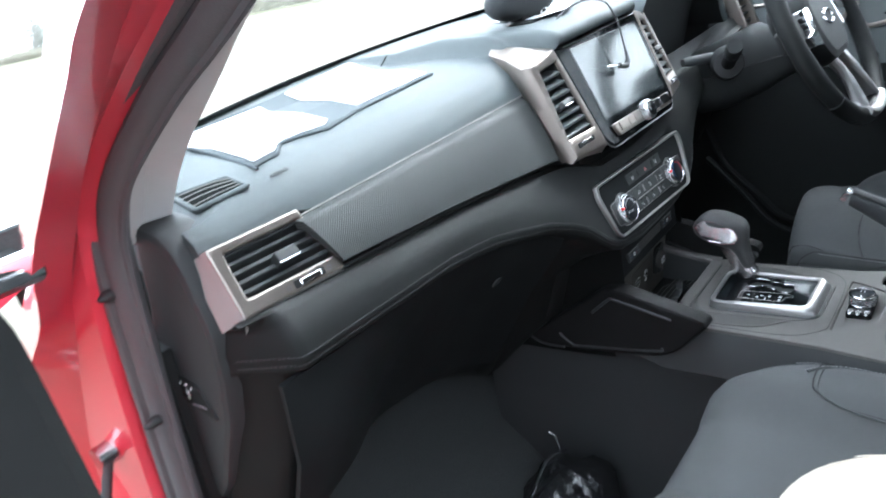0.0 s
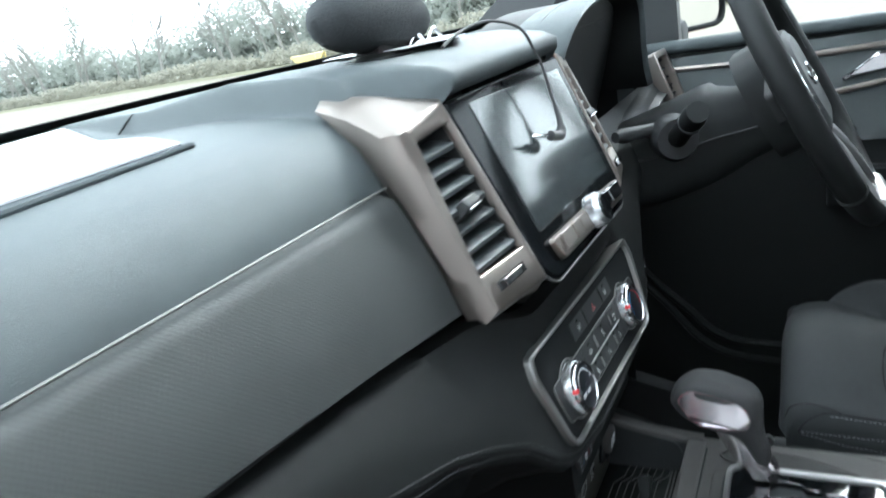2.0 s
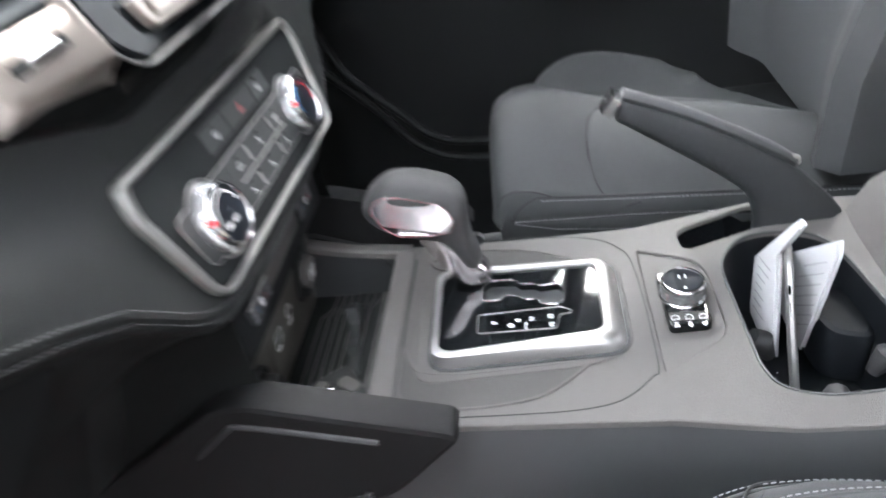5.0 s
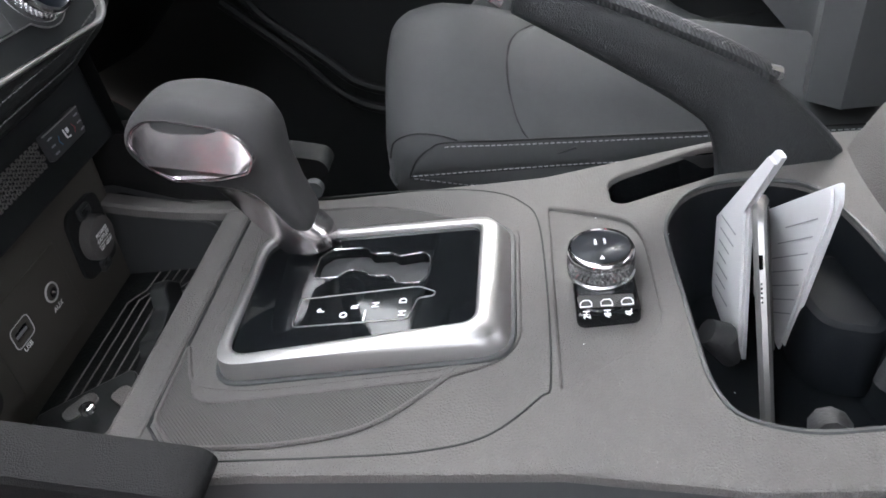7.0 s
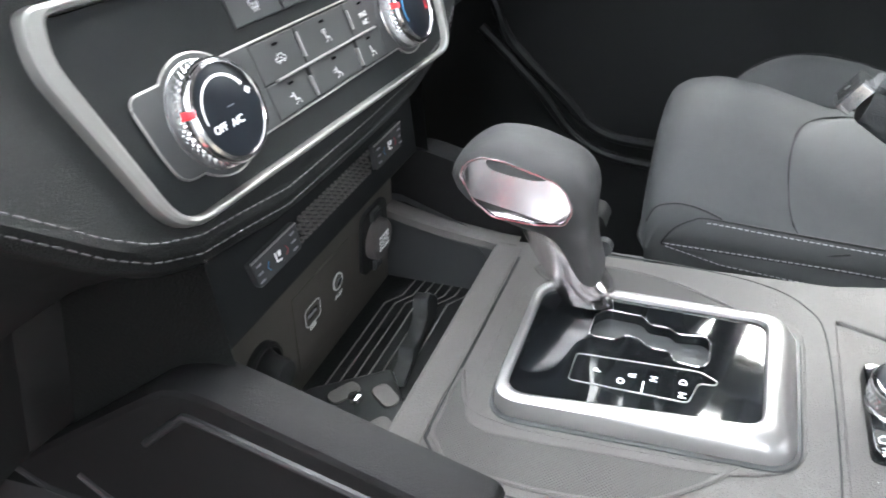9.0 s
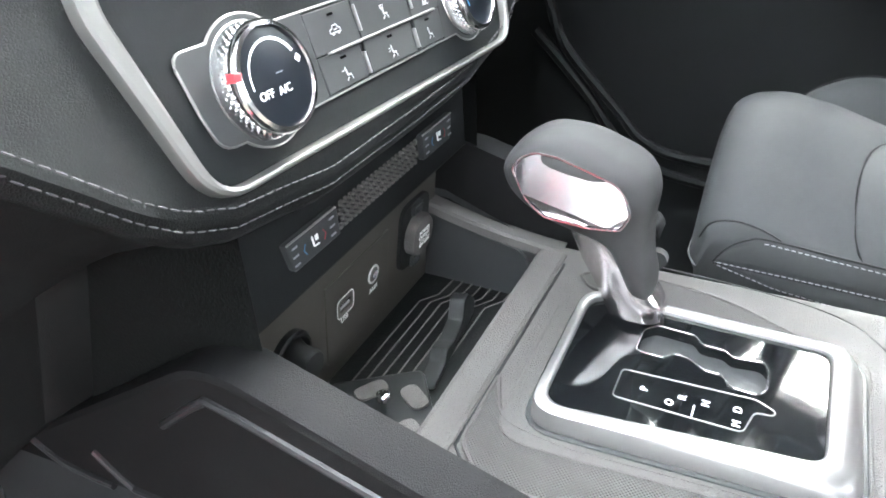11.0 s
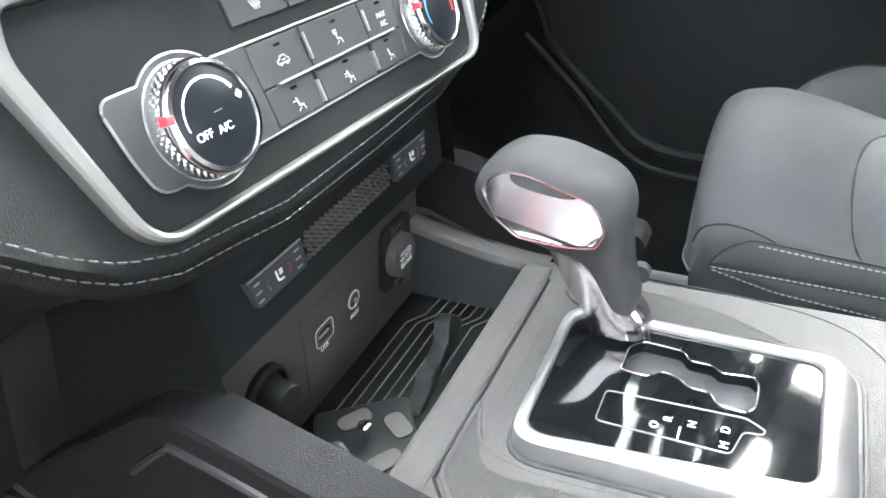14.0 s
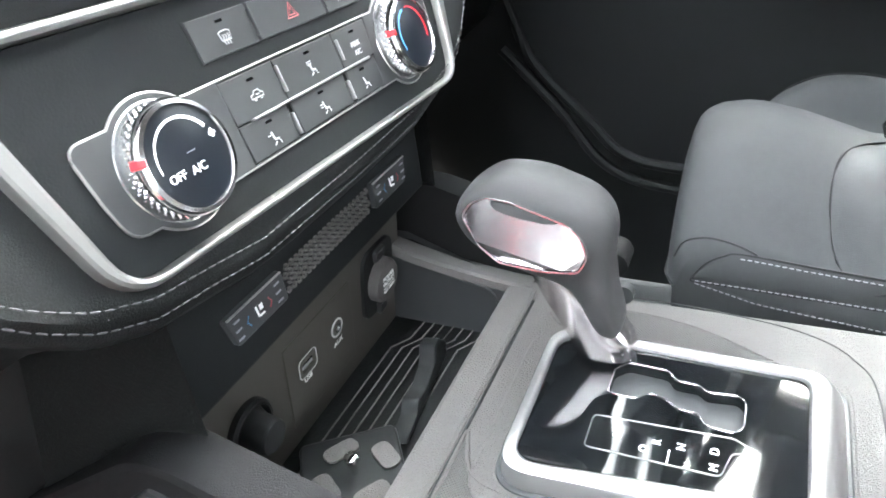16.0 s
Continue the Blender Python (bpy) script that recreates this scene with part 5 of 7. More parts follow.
# ---- driver's door ----
dd = thing("driver_door", "closed black trimmed driver's door with silver strip", "door")
DP = [(0.33, 0.02), (-0.74, 0.02), (-0.74, 0.79), (-0.12, 0.788), (0.21, 0.779), (0.33, 0.775)]
# lower lining kept black for the dim footwell, upper panel paled for glare
part("panel", plate(DP, 0.0, 0.05, yz(0.70), 0.01), HARD, dd, "black door lining")
part("upper_panel", plate(rounded([(0.30, 0.60), (-0.70, 0.60), (-0.70, 0.772), (0.20, 0.765), (0.30, 0.76)], 0.02), 0.0, 0.006, yz(0.6965), 0.003), DOORG, dd, "grained upper lining, paled for camera glare")
part("sill_roll", tube([(0.703, y, 0.783 + 0.00002) for y in np.linspace(0.32, -0.74, 12)], 0.012, 10), PAD, dd, "soft window sill")
part("silver_strip", tube([(0.697, y, z) for y, z in ((0.215, 0.747), (0.15, 0.745), (0.05, 0.742), (-0.02, 0.738))], 0.0045, 8), SILVER, dd, "satin silver strip")
hb_ = [(0.005, 0.748), (-0.12, 0.752), (-0.152, 0.722), (-0.130, 0.690), (-0.02, 0.672), (0.0, 0.70)]
YZR = Matrix.Translation((0.70, 0, 0)) @ Matrix(((0, 0, -1, 0), (1, 0, 0, 0), (0, 1, 0, 0), (0, 0, 0, 1)))
part("handle_surround", plate(rounded(hb_, 0.012), -0.003, 0.008, YZR, 0.003, holes=[grow(rounded(hb_, 0.012), -0.010)]), SILVER, dd, "satin silver handle surround")
part("handle_well", plate(grow(rounded(hb_, 0.012), -0.009), -0.004, 0.0006, YZR), GLOSS, dd)
part("handle", plate(rounded([(-0.05, 0.700), (-0.135, 0.712), (-0.135, 0.735), (-0.10, 0.738)], 0.006), -0.001, 0.012, YZR, 0.004), CHROME, dd, "chrome door handle")
part("armrest", box(0.668, 0.705, -0.62, -0.03, 0.50, 0.562, 0.012), LOWER, dd, "padded armrest")
for line in ([(0.333, 0.498), (0.309, 0.434), (0.281, 0.37), (0.201, 0.289), (0.152, 0.242), (0.069, 0.224), (-0.191, 0.221)], [(0.329, 0.39), (0.25, 0.31), (0.172, 0.219), (0.064, 0.19), (-0.191, 0.184)]):
    part("door_ridge", tube(spline([(0.698, y, z) for y, z in line], 6), 0.008, 8), HARD, dd)
part("window_frame", plate([(0.33, 0.77), (-0.74, 0.78), (-0.74, 1.22), (-0.33, 1.20), (0.10, 1.03), (0.31, 0.90)], 0.01, 0.04, yz(0.705), 0.0, holes=[[(0.19, 0.79), (-0.68, 0.795), (-0.68, 1.13), (-0.36, 1.11), (-0.11, 1.03), (0.06, 0.955), (0.15, 0.91), (0.19, 0.87)]]), SIDE, dd, "black window frame")
ob = part("window_pane", plate([(0.20, 0.78), (-0.69, 0.785), (-0.69, 1.16), (-0.33, 1.15), (0.06, 1.0), (0.20, 0.91)], 0.0, 0.004, yz(0.725)), PANE, dd, "clear window glass")
ob.visible_shadow = False
mir = thing("door_mirror", "red door mirror outside the driver's window", "mirror")
MM = Matrix.Translation((0.90, 0.205, 0.875)) @ Matrix.Rotation(radians(-38), 4, "Z") @ Matrix(((1, 0, 0, 0), (0, 0, -1, 0), (0, 1, 0, 0), (0, 0, 0, 1)))
part("housing", plate(rect(-0.10, -0.09, 0.10, 0.095, 0.035, 5), -0.085, 0.0, MM, 0.02), RED, mir, "red painted housing")
part("glass_rim", plate(rect(-0.096, -0.086, 0.096, 0.091, 0.033, 5), 0.0, 0.010, MM, 0.004, holes=[rect(-0.086, -0.076, 0.086, 0.081, 0.026, 5)]), HARD, mir, "black rim")
part("mirror_glass", plate(rect(-0.087, -0.077, 0.087, 0.082, 0.027, 5), 0.0, 0.004, MM), MIRROR, mir)
part("foot", box(0.75, 0.83, 0.19, 0.25, 0.77, 0.82, 0.012), HARD, mir)

# ---- open passenger's door ----
pd = thing("passenger_door", "open red passenger door with black lining", "door")
PM = axes((-0.900, 0.255, 0.0), (0.97, 0.25, 0.0), (0, 0, 1))
part("skin", plate(rounded([(-0.95, 0.02), (0.0, 0.02), (0.0, 0.862), (-0.06, 0.922), (-0.95, 0.935)], [0.02, 0.01, 0.06, 0.06, 0.02]), -0.12, 0.02, PM, 0.006), RED, pd, "red painted door")
part("lining", plate(rounded([(-0.93, 0.06), (0.001, 0.06), (0.001, 0.870), (-0.055, 0.928), (-0.93, 0.940)], [0.02, 0.02, 0.07, 0.07, 0.02]), 0.0215, 0.06, PM, 0.02), HARD, pd, "black door lining")
part("shut_seal", tube([PM @ Vector((x, z, 0.0)) for x, z in rounded([(-0.9, 0.938), (-0.05, 0.926), (0.006, 0.862), (0.006, 0.05)], 0.06, 6)], 0.011, 8), RUBBER, pd, "black rubber seal")
part("chrome_strip", tube([(-0.832, 0.30, 0.852), (-0.95, 0.275, 0.86), (-1.25, 0.20, 0.868)], 0.010, 8, flat=1.4), CHROME, pd, "chrome waist strip")
dc = thing("door_check_strap", "black steel door check strap", "door hinge")
part("arm", tube([(-0.80, 0.47, 0.575), (-0.835, 0.42, 0.56), (-0.87, 0.33, 0.545)], 0.006, 8, flat=0.6), RUBBER, dc)
part("pivot", lathe([(0.014, -0.01), (0.014, 0.01), (0.010, 0.013)], 20, Matrix.Translation((-0.803, 0.47, 0.578)) @ Matrix.Rotation(radians(90), 4, "Y")), GUN, dc, "bolted pivot")
for y, z in ((0.345, 0.785), (0.375, 0.63)):
    solo("frame_clip", lathe([(0.006, -0.008), (0.006, 0.003), (0.004, 0.007), (0.002, 0.010)], 14, Matrix.Translation((-0.775, y, z)) @ Matrix.Rotation(radians(-90), 4, "Y")), RUBBER, "small black rubber clip on the red door frame", "clip", "clips on the door frame")

# ---- centre console ----
con = thing("centre_console", "dark grey plastic centre console between the seats", "console")
CT = rounded([(-0.122, 0.118), (-0.120, 0.03), (-0.124, -0.12), (-0.136, -0.20), (-0.138, -0.62), (0.135, -0.62), (0.150, -0.24), (0.122, -0.12), (0.118, 0.03), (0.122, 0.118)], 0.004, 2)
CUP = rounded([(0.030, -0.1905), (0.056, -0.1920), (0.090, -0.212), (0.0985, -0.248), (0.086, -0.288), (0.048, -0.298), (-0.02, -0.306), (-0.085, -0.318), (-0.1045, -0.275), (-0.1070, -0.225), (-0.096, -0.198), (-0.074, -0.1915), (-0.025, -0.1910)], 0.02, 4)
SLOT = rounded([(0.0805, -0.170), (0.0840, -0.163), (0.1070, -0.162), (0.1160, -0.172), (0.1420, -0.232), (0.1420, -0.31), (0.1120, -0.31), (0.1060, -0.235)], [0.004, 0.004, 0.006, 0.006, 0.004, 0.004, 0.004, 0.004], 3)
RECESS = rounded([(0.0840, -0.1215), (0.0740, -0.1480), (0.0630, -0.1700), (0.0440, -0.1770), (-0.0280, -0.1770), (-0.0410, -0.1710), (-0.0760, -0.1215)], [0.004, 0.01, 0.008, 0.01, 0.01, 0.008, 0.003], 4)
part("top_panel", plate(CT, -0.006, 0.0, Matrix.Translation((0, 0, 0.411)), 0.0018, holes=[CUP, SLOT, RECESS]), CONS, con, "grained dark grey top panel")


def side_wall(sgn):
    rows_ = []
    for y, xt in ((0.50, 0.128), (0.34, 0.124), (0.20, 0.122), (0.118, 0.122), (0.03, 0.120), (-0.12, 0.124), (-0.20, 0.137), (-0.62, 0.140)):
        zt = 0.4085 if y < 0.19 else 0.44
        rows_.append([(sgn * (xt - 0.002), y, zt), (sgn * (xt + 0.003), y, zt - 0.010), (sgn * (xt + 0.016), y, zt - 0.055), (sgn * (xt + 0.02), y, zt - 0.075), (sgn * (xt + 0.012), y, zt - 0.09), (sgn * (xt + 0.006), y, zt - 0.2), (sgn * (xt + 0.016), y, -0.01)])
    return loft(rows_, closed=False)


part("side_panel", side_wall(-1), SIDE, con, "smooth dark side panel")
part("side_panel", side_wall(1), SIDE, con)
# walls of the cup well and the lever slot
zc = Matrix.Translation((0, 0, 0.406))


def well(outline, depth, taper, m, material, name, parent, label=""):
    a = [m @ Vector((x, y, 0.0)) for x, y in outline]
    rings = [a, [m @ Vector((x, y, -0.004)) for x, y in grow(outline, -taper * 0.1)], [m @ Vector((x, y, -depth * 0.9)) for x, y in grow(outline, -taper)], [m @ Vector((x, y, -depth)) for x, y in grow(outline, -taper - 0.004)]]
    bm = loft(rings, cap=False)
    bm.verts.ensure_lookup_table()
    bm.faces.new(bm.verts[-len(outline):])
    return part(name, bm, material, parent, label)


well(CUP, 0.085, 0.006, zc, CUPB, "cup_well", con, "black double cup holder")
well(SLOT, 0.06, 0.001, zc, GLOSS, "lever_slot", con)
part("cup_rim", tube([(x, y, 0.4105) for x, y in grow(CUP, 0.0005)], 0.0016, 6, closed=True), SIDE, con)
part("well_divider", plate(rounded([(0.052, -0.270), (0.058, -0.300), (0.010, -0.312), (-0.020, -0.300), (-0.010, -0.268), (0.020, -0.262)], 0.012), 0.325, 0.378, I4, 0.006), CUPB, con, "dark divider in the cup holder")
for p, q in (((0.0, -0.208, 0.37), (0.0, -0.224, 0.345)), ((-0.083, -0.25, 0.375), (-0.062, -0.255, 0.35)), ((-0.030, -0.315, 0.375), (-0.032, -0.296, 0.352))):
    part("cup_grip", tube([p, ((p[0] + q[0]) / 2, (p[1] + q[1]) / 2, p[2] - 0.006), q], [0.008, 0.011, 0.006], 10), RUBBER, con, "sprung rubber grip")
# seams and textured inlays in the top
part("seam", tube(spline([(x, y, 0.4108) for x, y in ((0.1210, 0.0500), (0.1200, -0.0100), (0.1150, -0.0600), (0.1060, -0.0880), (0.0920, -0.1040), (0.0690, -0.1140), (0.0000, -0.1170), (-0.0690, -0.1160), (-0.0800, -0.1100), (-0.1010, -0.0860), (-0.1090, -0.0560), (-0.1110, -0.0100), (-0.1110, 0.0600))], 5), 0.0007, 6), HARD, con, "dark joint line")
part("dial_recess", plate(grow(RECESS, 0.001), 0.400, 0.4082, I4), CONS, con, "shallow recess round the dial")
inl = rounded([(-0.030, 0.0930), (-0.0840, 0.0925), (-0.1030, 0.0760), (-0.1040, 0.0200), (-0.0960, -0.0260), (-0.0720, -0.0550), (-0.0560, -0.0700), (-0.0600, -0.0580), (-0.0680, 0.0450), (-0.0620, 0.0800)], [0.003, 0.006, 0.008, 0.03, 0.02, 0.01, 0.002, 0.004, 0.02, 0.012], 4)
part("inlay", plate(inl, 0.406, 0.4117, I4, 0.0004), CONS2, con, "finely textured inlay")
part("inlay_edge", tube([(x, y, 0.4118) for x, y in inl], 0.0014, 6, closed=True), CONS, con)
inr = rounded([(0.0900, 0.0800), (0.1030, 0.0600), (0.1030, 0.0100), (0.0960, -0.0230), (0.0760, -0.0630), (0.0740, -0.0500), (0.0760, 0.0700)], [0.004, 0.015, 0.02, 0.02, 0.003, 0.003, 0.01], 4)
part("inlay", plate(inr, 0.406, 0.4117, I4, 0.0004), CONS2, con)
part("inlay_edge", tube([(x, y, 0.4118) for x, y in inr], 0.0013, 6, closed=True), CONS, con)
# flanks in blackened felt that holds the shade under the dashboard
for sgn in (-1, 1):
    part("front_cheek", loft([[(sgn * x, y, z) for x, y in ((0.1275, 0.176), (0.1300, 0.184), (0.1400, 0.26), (0.1500, 0.40), (0.155, 0.62))] for z in (0.33, 0.40, 0.47, 0.545, 0.57)], closed=False), FELT, con, "felt-lined flank, blackened for the shade below the dashboard")
# ledge before the gear selector and the tray behind the sockets
part("tray_ledge", box(-0.100, 0.112, 0.0955, 0.117, 0.400, 0.4128, 0.003), CONS, con, "ledge behind the tray")
part("ledge_groove", tube([(0.098, 0.0945, 0.4110), (-0.088, 0.0945, 0.4110), (-0.105, 0.0790, 0.4110)], 0.0011, 6), HARD, con)
tray = thing("storage_tray", "open black rubber lined tray below the sockets", "tray")
part("floor", plate(rounded([(-0.105, 0.116), (0.120, 0.116), (0.124, 0.222), (-0.105, 0.222)], 0.004), 0.355, 0.362, I4), MATR, tray, "ribbed rubber mat")
part("rear_wall", plate(rect(-0.105, 0.108, 0.122, 0.117), 0.355, 0.408, I4), CONS, tray)
part("left_wall", plate(rect(-0.116, 0.1, -0.104, 0.23), 0.35, 0.405, I4), HARD, tray)
rw = [(0.108, 0.412), (0.180, 0.4215), (0.228, 0.434), (0.228, 0.35), (0.108, 0.35)]
part("right_wall", plate(rw, 0.0, 0.008, yz(0.111), 0.001), SIDE, tray, "dark grey side wall")
rim_ = spline([(0, 0.100, 0.4115), (0, 0.125, 0.4135), (0, 0.180, 0.4220), (0, 0.232, 0.4360)], 4)
part("right_rim", loft([[(0.1085 + dx, p.y, p.z + dz) for p in rim_] for dx, dz in ((0.0, -0.006), (0.0008, 0.0), (0.003, 0.0018), (0.015, 0.0018), (0.020, -0.001), (0.024, -0.012))], closed=False), CONS, tray, "rising grey rim of the tray")
part("wall_rib", tube(spline([(0.1105, 0.212, 0.424), (0.1105, 0.16, 0.411), (0.1105, 0.132, 0.404), (0.1105, 0.124, 0.385)], 5), 0.0012, 6), SIDE, tray)
# ribs of the same mat, in pale CONS to paint their edge highlights
bm = bmesh.new()
for i in range(7):
    y = 0.203 - 0.0085 * i
    k = 0.074 + 0.002 * i
    tube([(-0.098, y, 0.3622), (k, y, 0.3622), (k + 0.014, y - 0.010, 0.3622), (k + 0.036, y - 0.012, 0.3622)], 0.0007, 5, bm=bm)
tagged(part("ribs", bm, CONS, tray, "raised ribs of the mat, pale for their edge highlights"), kind="stuff")
bm = bmesh.new()
for i in range(5):
    tube([(-0.098, 0.139 - 0.0042 * i, 0.3625), (0.112, 0.139 - 0.0042 * i, 0.3625)], 0.0011, 5, bm=bm)
tagged(part("fine_ribs", bm, CONS, tray), kind="stuff")

# stitched knee pads on both flanks
PADP = [(0.382, 0.356), (0.206, 0.477), (0.182, 0.480), (0.038, 0.440), (0.034, 0.431), (0.098, 0.364), (0.220, 0.347), (0.350, 0.340)]


def knee_pad(sgn):
    kp = thing("knee_pad", "black leather-grained knee pad on the console's flank", "pad", "knee pads on the console")
    m = Matrix.Translation((sgn * 0.129, 0, 0)) @ (Matrix(((0, 0, -1, 0), (1, 0, 0, 0), (0, 1, 0, 0), (0, 0, 0, 1))) if sgn < 0 else XZ)
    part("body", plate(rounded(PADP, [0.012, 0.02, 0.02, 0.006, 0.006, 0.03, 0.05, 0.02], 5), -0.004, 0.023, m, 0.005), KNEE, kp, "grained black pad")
    # ridges in a paler colour that paints their highlights
    for line in ([(0.306, 0.374), (0.284, 0.356), (0.262, 0.354), (0.125, 0.371), (0.112, 0.380)], [(0.232, 0.428), (0.200, 0.456), (0.186, 0.459), (0.12, 0.443), (0.092, 0.436)], [(0.372, 0.358), (0.345, 0.345), (0.300, 0.345)]):
        part("ridge", tube(spline([m @ Vector((y, z, 0.0232)) for y, z in line], 5), 0.0026, 8), RIDGE, kp, "raised ridge, paler for the light it catches")
    return kp


knee_pad(-1)
knee_pad(1)

# armrest box behind the cup holder
arm = thing("armrest_box", "dark grey padded centre armrest", "armrest")
rings = []
for y, z in ((-0.315, 0.408), (-0.325, 0.432), (-0.338, 0.455), (-0.36, 0.470), (-0.42, 0.478), (-0.65, 0.48)):
    rings.append([(0.004 + 0.118 * u, y - 0.03 * (1 - abs(u)) * 0 + 0.02 * abs(u) ** 3 * 0, z - 0.012 * abs(u) ** 4) for u in np.linspace(-1, 1, 15)] + [(0.122, y, 0.30), (-0.114, y, 0.30)])
part("lid", loft(rings), CONS, arm, "grained padded lid")

# ---- gear selector ----
gear = thing("gear_selector", "automatic gear selector with leather knob and silver bezel", "gear lever")
BO = rounded([(-0.0600, 0.0650), (-0.0475, -0.0860), (0.0585, -0.0865), (0.0585, 0.0670)], [0.018, 0.013, 0.013, 0.018], 6)
FOOT = rounded([(-0.0625, 0.0665), (-0.0530, -0.0965), (0.0640, -0.0965), (0.0605, 0.0690)], [0.019, 0.018, 0.018, 0.019], 6)
part("skirt", plate(grow(FOOT, 0.0030), 0.405, 0.4140, I4, 0.0012), SIDE, gear, "stepped black skirt")
part("skirt_step", plate(rounded([(-0.0770, 0.0810), (-0.0660, -0.0640), (-0.05, -0.102), (0.0720, -0.102), (0.0720, 0.0830)], [0.024, 0.03, 0.02, 0.02, 0.024], 6), 0.405, 0.4127, I4, 0.0014), CONS, gear)
BI = rounded([(-0.0520, 0.0595), (-0.0360, -0.0780), (0.0535, -0.0785), (0.0535, 0.0615)], [0.015, 0.009, 0.009, 0.015], 6)


def ring_at(outline, z):
    return [Vector((x, y, z)) for x, y in outline]


# bright rim round the gate panel, falling away in a wide satin flange
bm = loft([ring_at(BI, 0.4190), ring_at(BI, 0.4238), ring_at(grow(BI, 0.0012), 0.4250), ring_at(grow(BI, 0.0030), 0.4252), [a.lerp(b, 0.25) for a, b in zip(ring_at(BO, 0.4248), ring_at(FOOT, 0.4240))], [a.lerp(b, 0.6) for a, b in zip(ring_at(BO, 0.4225), ring_at(FOOT, 0.4190))], ring_at(FOOT, 0.4145), ring_at(FOOT, 0.4110)], cap=False)
part("bezel", bm, BEZEL, gear, "satin silver bezel with a sloping flange", 60)
GATE = rounded([(0.0335, 0.0240), (0.0410, 0.0170), (0.0400, -0.0060), (0.0330, -0.0100), (0.0330, -0.0240), (0.0285, -0.0275), (0.0310, -0.0440), (0.0260, -0.0480), (0.0080, -0.0480), (0.0020, -0.0440), (0.0030, -0.0290), (0.0110, -0.0250), (0.0110, -0.0130), (0.0165, -0.0080), (0.0190, 0.0020), (0.0125, 0.0080), (0.0125, 0.0240)], 0.003, 3)
part("gate_panel", plate(grow(BI, 0.0004), 0.404, 0.4215, I4, 0.0006, holes=[GATE]), GLOSS, gear, "gloss black gate panel")
part("gate_floor", plate(grow(GATE, 0.002), 0.398, 0.4025, I4), CUPB, gear)
part("gate_line", tube([(x, y, 0.4216) for x, y in GATE], 0.0005, 6, closed=True), GUN, gear, "fine chrome line round the gate")
WIN = rounded([(-0.0300, 0.0270), (-0.0065, 0.0270), (-0.0020, -0.0440), (-0.0075, -0.0540), (-0.0110, -0.0530), (-0.0120, -0.0440), (-0.0290, -0.0400)], 0.003, 3)
part("display_line", tube([(x, y, 0.4218) for x, y in WIN], 0.0004, 6, closed=True), CLIMF, gear)
part("display", plate(grow(WIN, -0.0006), 0.4200, 0.4220, I4), GLOSS, gear, "dark gear display")
for w_, x, y in (("P", -0.0180, 0.0120), ("R", -0.0165, -0.0080), ("N", -0.0160, -0.0200), ("D", -0.0140, -0.0360), ("M", -0.0245, -0.0365)):
    text("gear_letter", w_, 0.0062, Matrix.Translation((x, y, 0.4222)), WHITE, gear)
part("display_bar", plate(rect(-0.0285, -0.0150, -0.0200, -0.0142), 0.4218, 0.4224, I4), WHITE, gear)
part("lamp_sign", tube([(-0.0230 + 0.0019 * math.cos(a), -0.0020 + 0.0019 * math.sin(a), 0.4222) for a in np.linspace(0, 2 * math.pi, 11)[:-1]], 0.0005, 5, closed=True), WHITE, gear)
# stem, sleeve and knob
SLEEVE = mat("polished_sleeve", (0.66, 0.62, 0.63), 0.2, metal=1.0, spots=0.04)


def slices(rows, xc, pw=0.6, py=0.66):
    """A solid from level slices: height, rear, front, half width."""
    rings = []
    for z, ya, yb, w in rows:
        rings.append([(xc + w * math.copysign(abs(math.cos(a)) ** pw, math.cos(a)), (ya + yb) / 2 + (yb - ya) / 2 * math.copysign(abs(math.sin(a)) ** py, math.sin(a)), z) for a in np.linspace(0, 2 * math.pi, 41)[:-1]])
    return loft(rings)


def eased(rows, n=3):
    """More slices between the given ones."""
    pa, pb = spline([r[:3] for r in rows], n), spline([(r[3], 0, 0) for r in rows], n)
    return [(p.x, p.y, p.z, q.x) for p, q in zip(pa, pb)]


part("sleeve", slices(eased([(0.4250, 0.0155, 0.0490, 0.0140), (0.4262, 0.0145, 0.0500, 0.0148), (0.4300, 0.0147, 0.0516, 0.0151), (0.437, 0.0165, 0.0550, 0.0154), (0.447, 0.024, 0.0605, 0.0152), (0.46, 0.030, 0.068, 0.0156), (0.472, 0.040, 0.0735, 0.0158), (0.482, 0.050, 0.078, 0.0158), (0.487, 0.055, 0.079, 0.0150)]), 0.047, 0.6, 0.85), SLEEVE, gear, "polished metal sleeve", 60)
knob = part("knob", slices(eased([(0.4355, 0.0268, 0.0308, 0.0050), (0.441, 0.0240, 0.0360, 0.0120), (0.447, 0.0226, 0.0385, 0.0156), (0.455, 0.0240, 0.0420, 0.0176), (0.466, 0.0272, 0.0468, 0.0192), (0.475, 0.0283, 0.0530, 0.0203), (0.481, 0.0287, 0.0640, 0.0212), (0.486, 0.0290, 0.0860, 0.0222), (0.492, 0.0290, 0.1020, 0.0235), (0.500, 0.0283, 0.1130, 0.0245), (0.508, 0.0280, 0.1180, 0.0250), (0.514, 0.0292, 0.1188, 0.0251), (0.520, 0.0320, 0.1165, 0.0248), (0.526, 0.0385, 0.1125, 0.0238), (0.531, 0.0500, 0.1070, 0.0216), (0.5352, 0.0600, 0.1010, 0.0184), (0.5382, 0.0700, 0.0950, 0.0138), (0.5397, 0.0780, 0.0890, 0.0078), (0.540, 0.0815, 0.0865, 0.0030)], 3), 0.047), KNOBL, gear, "grey-black leather knob and neck", 80)
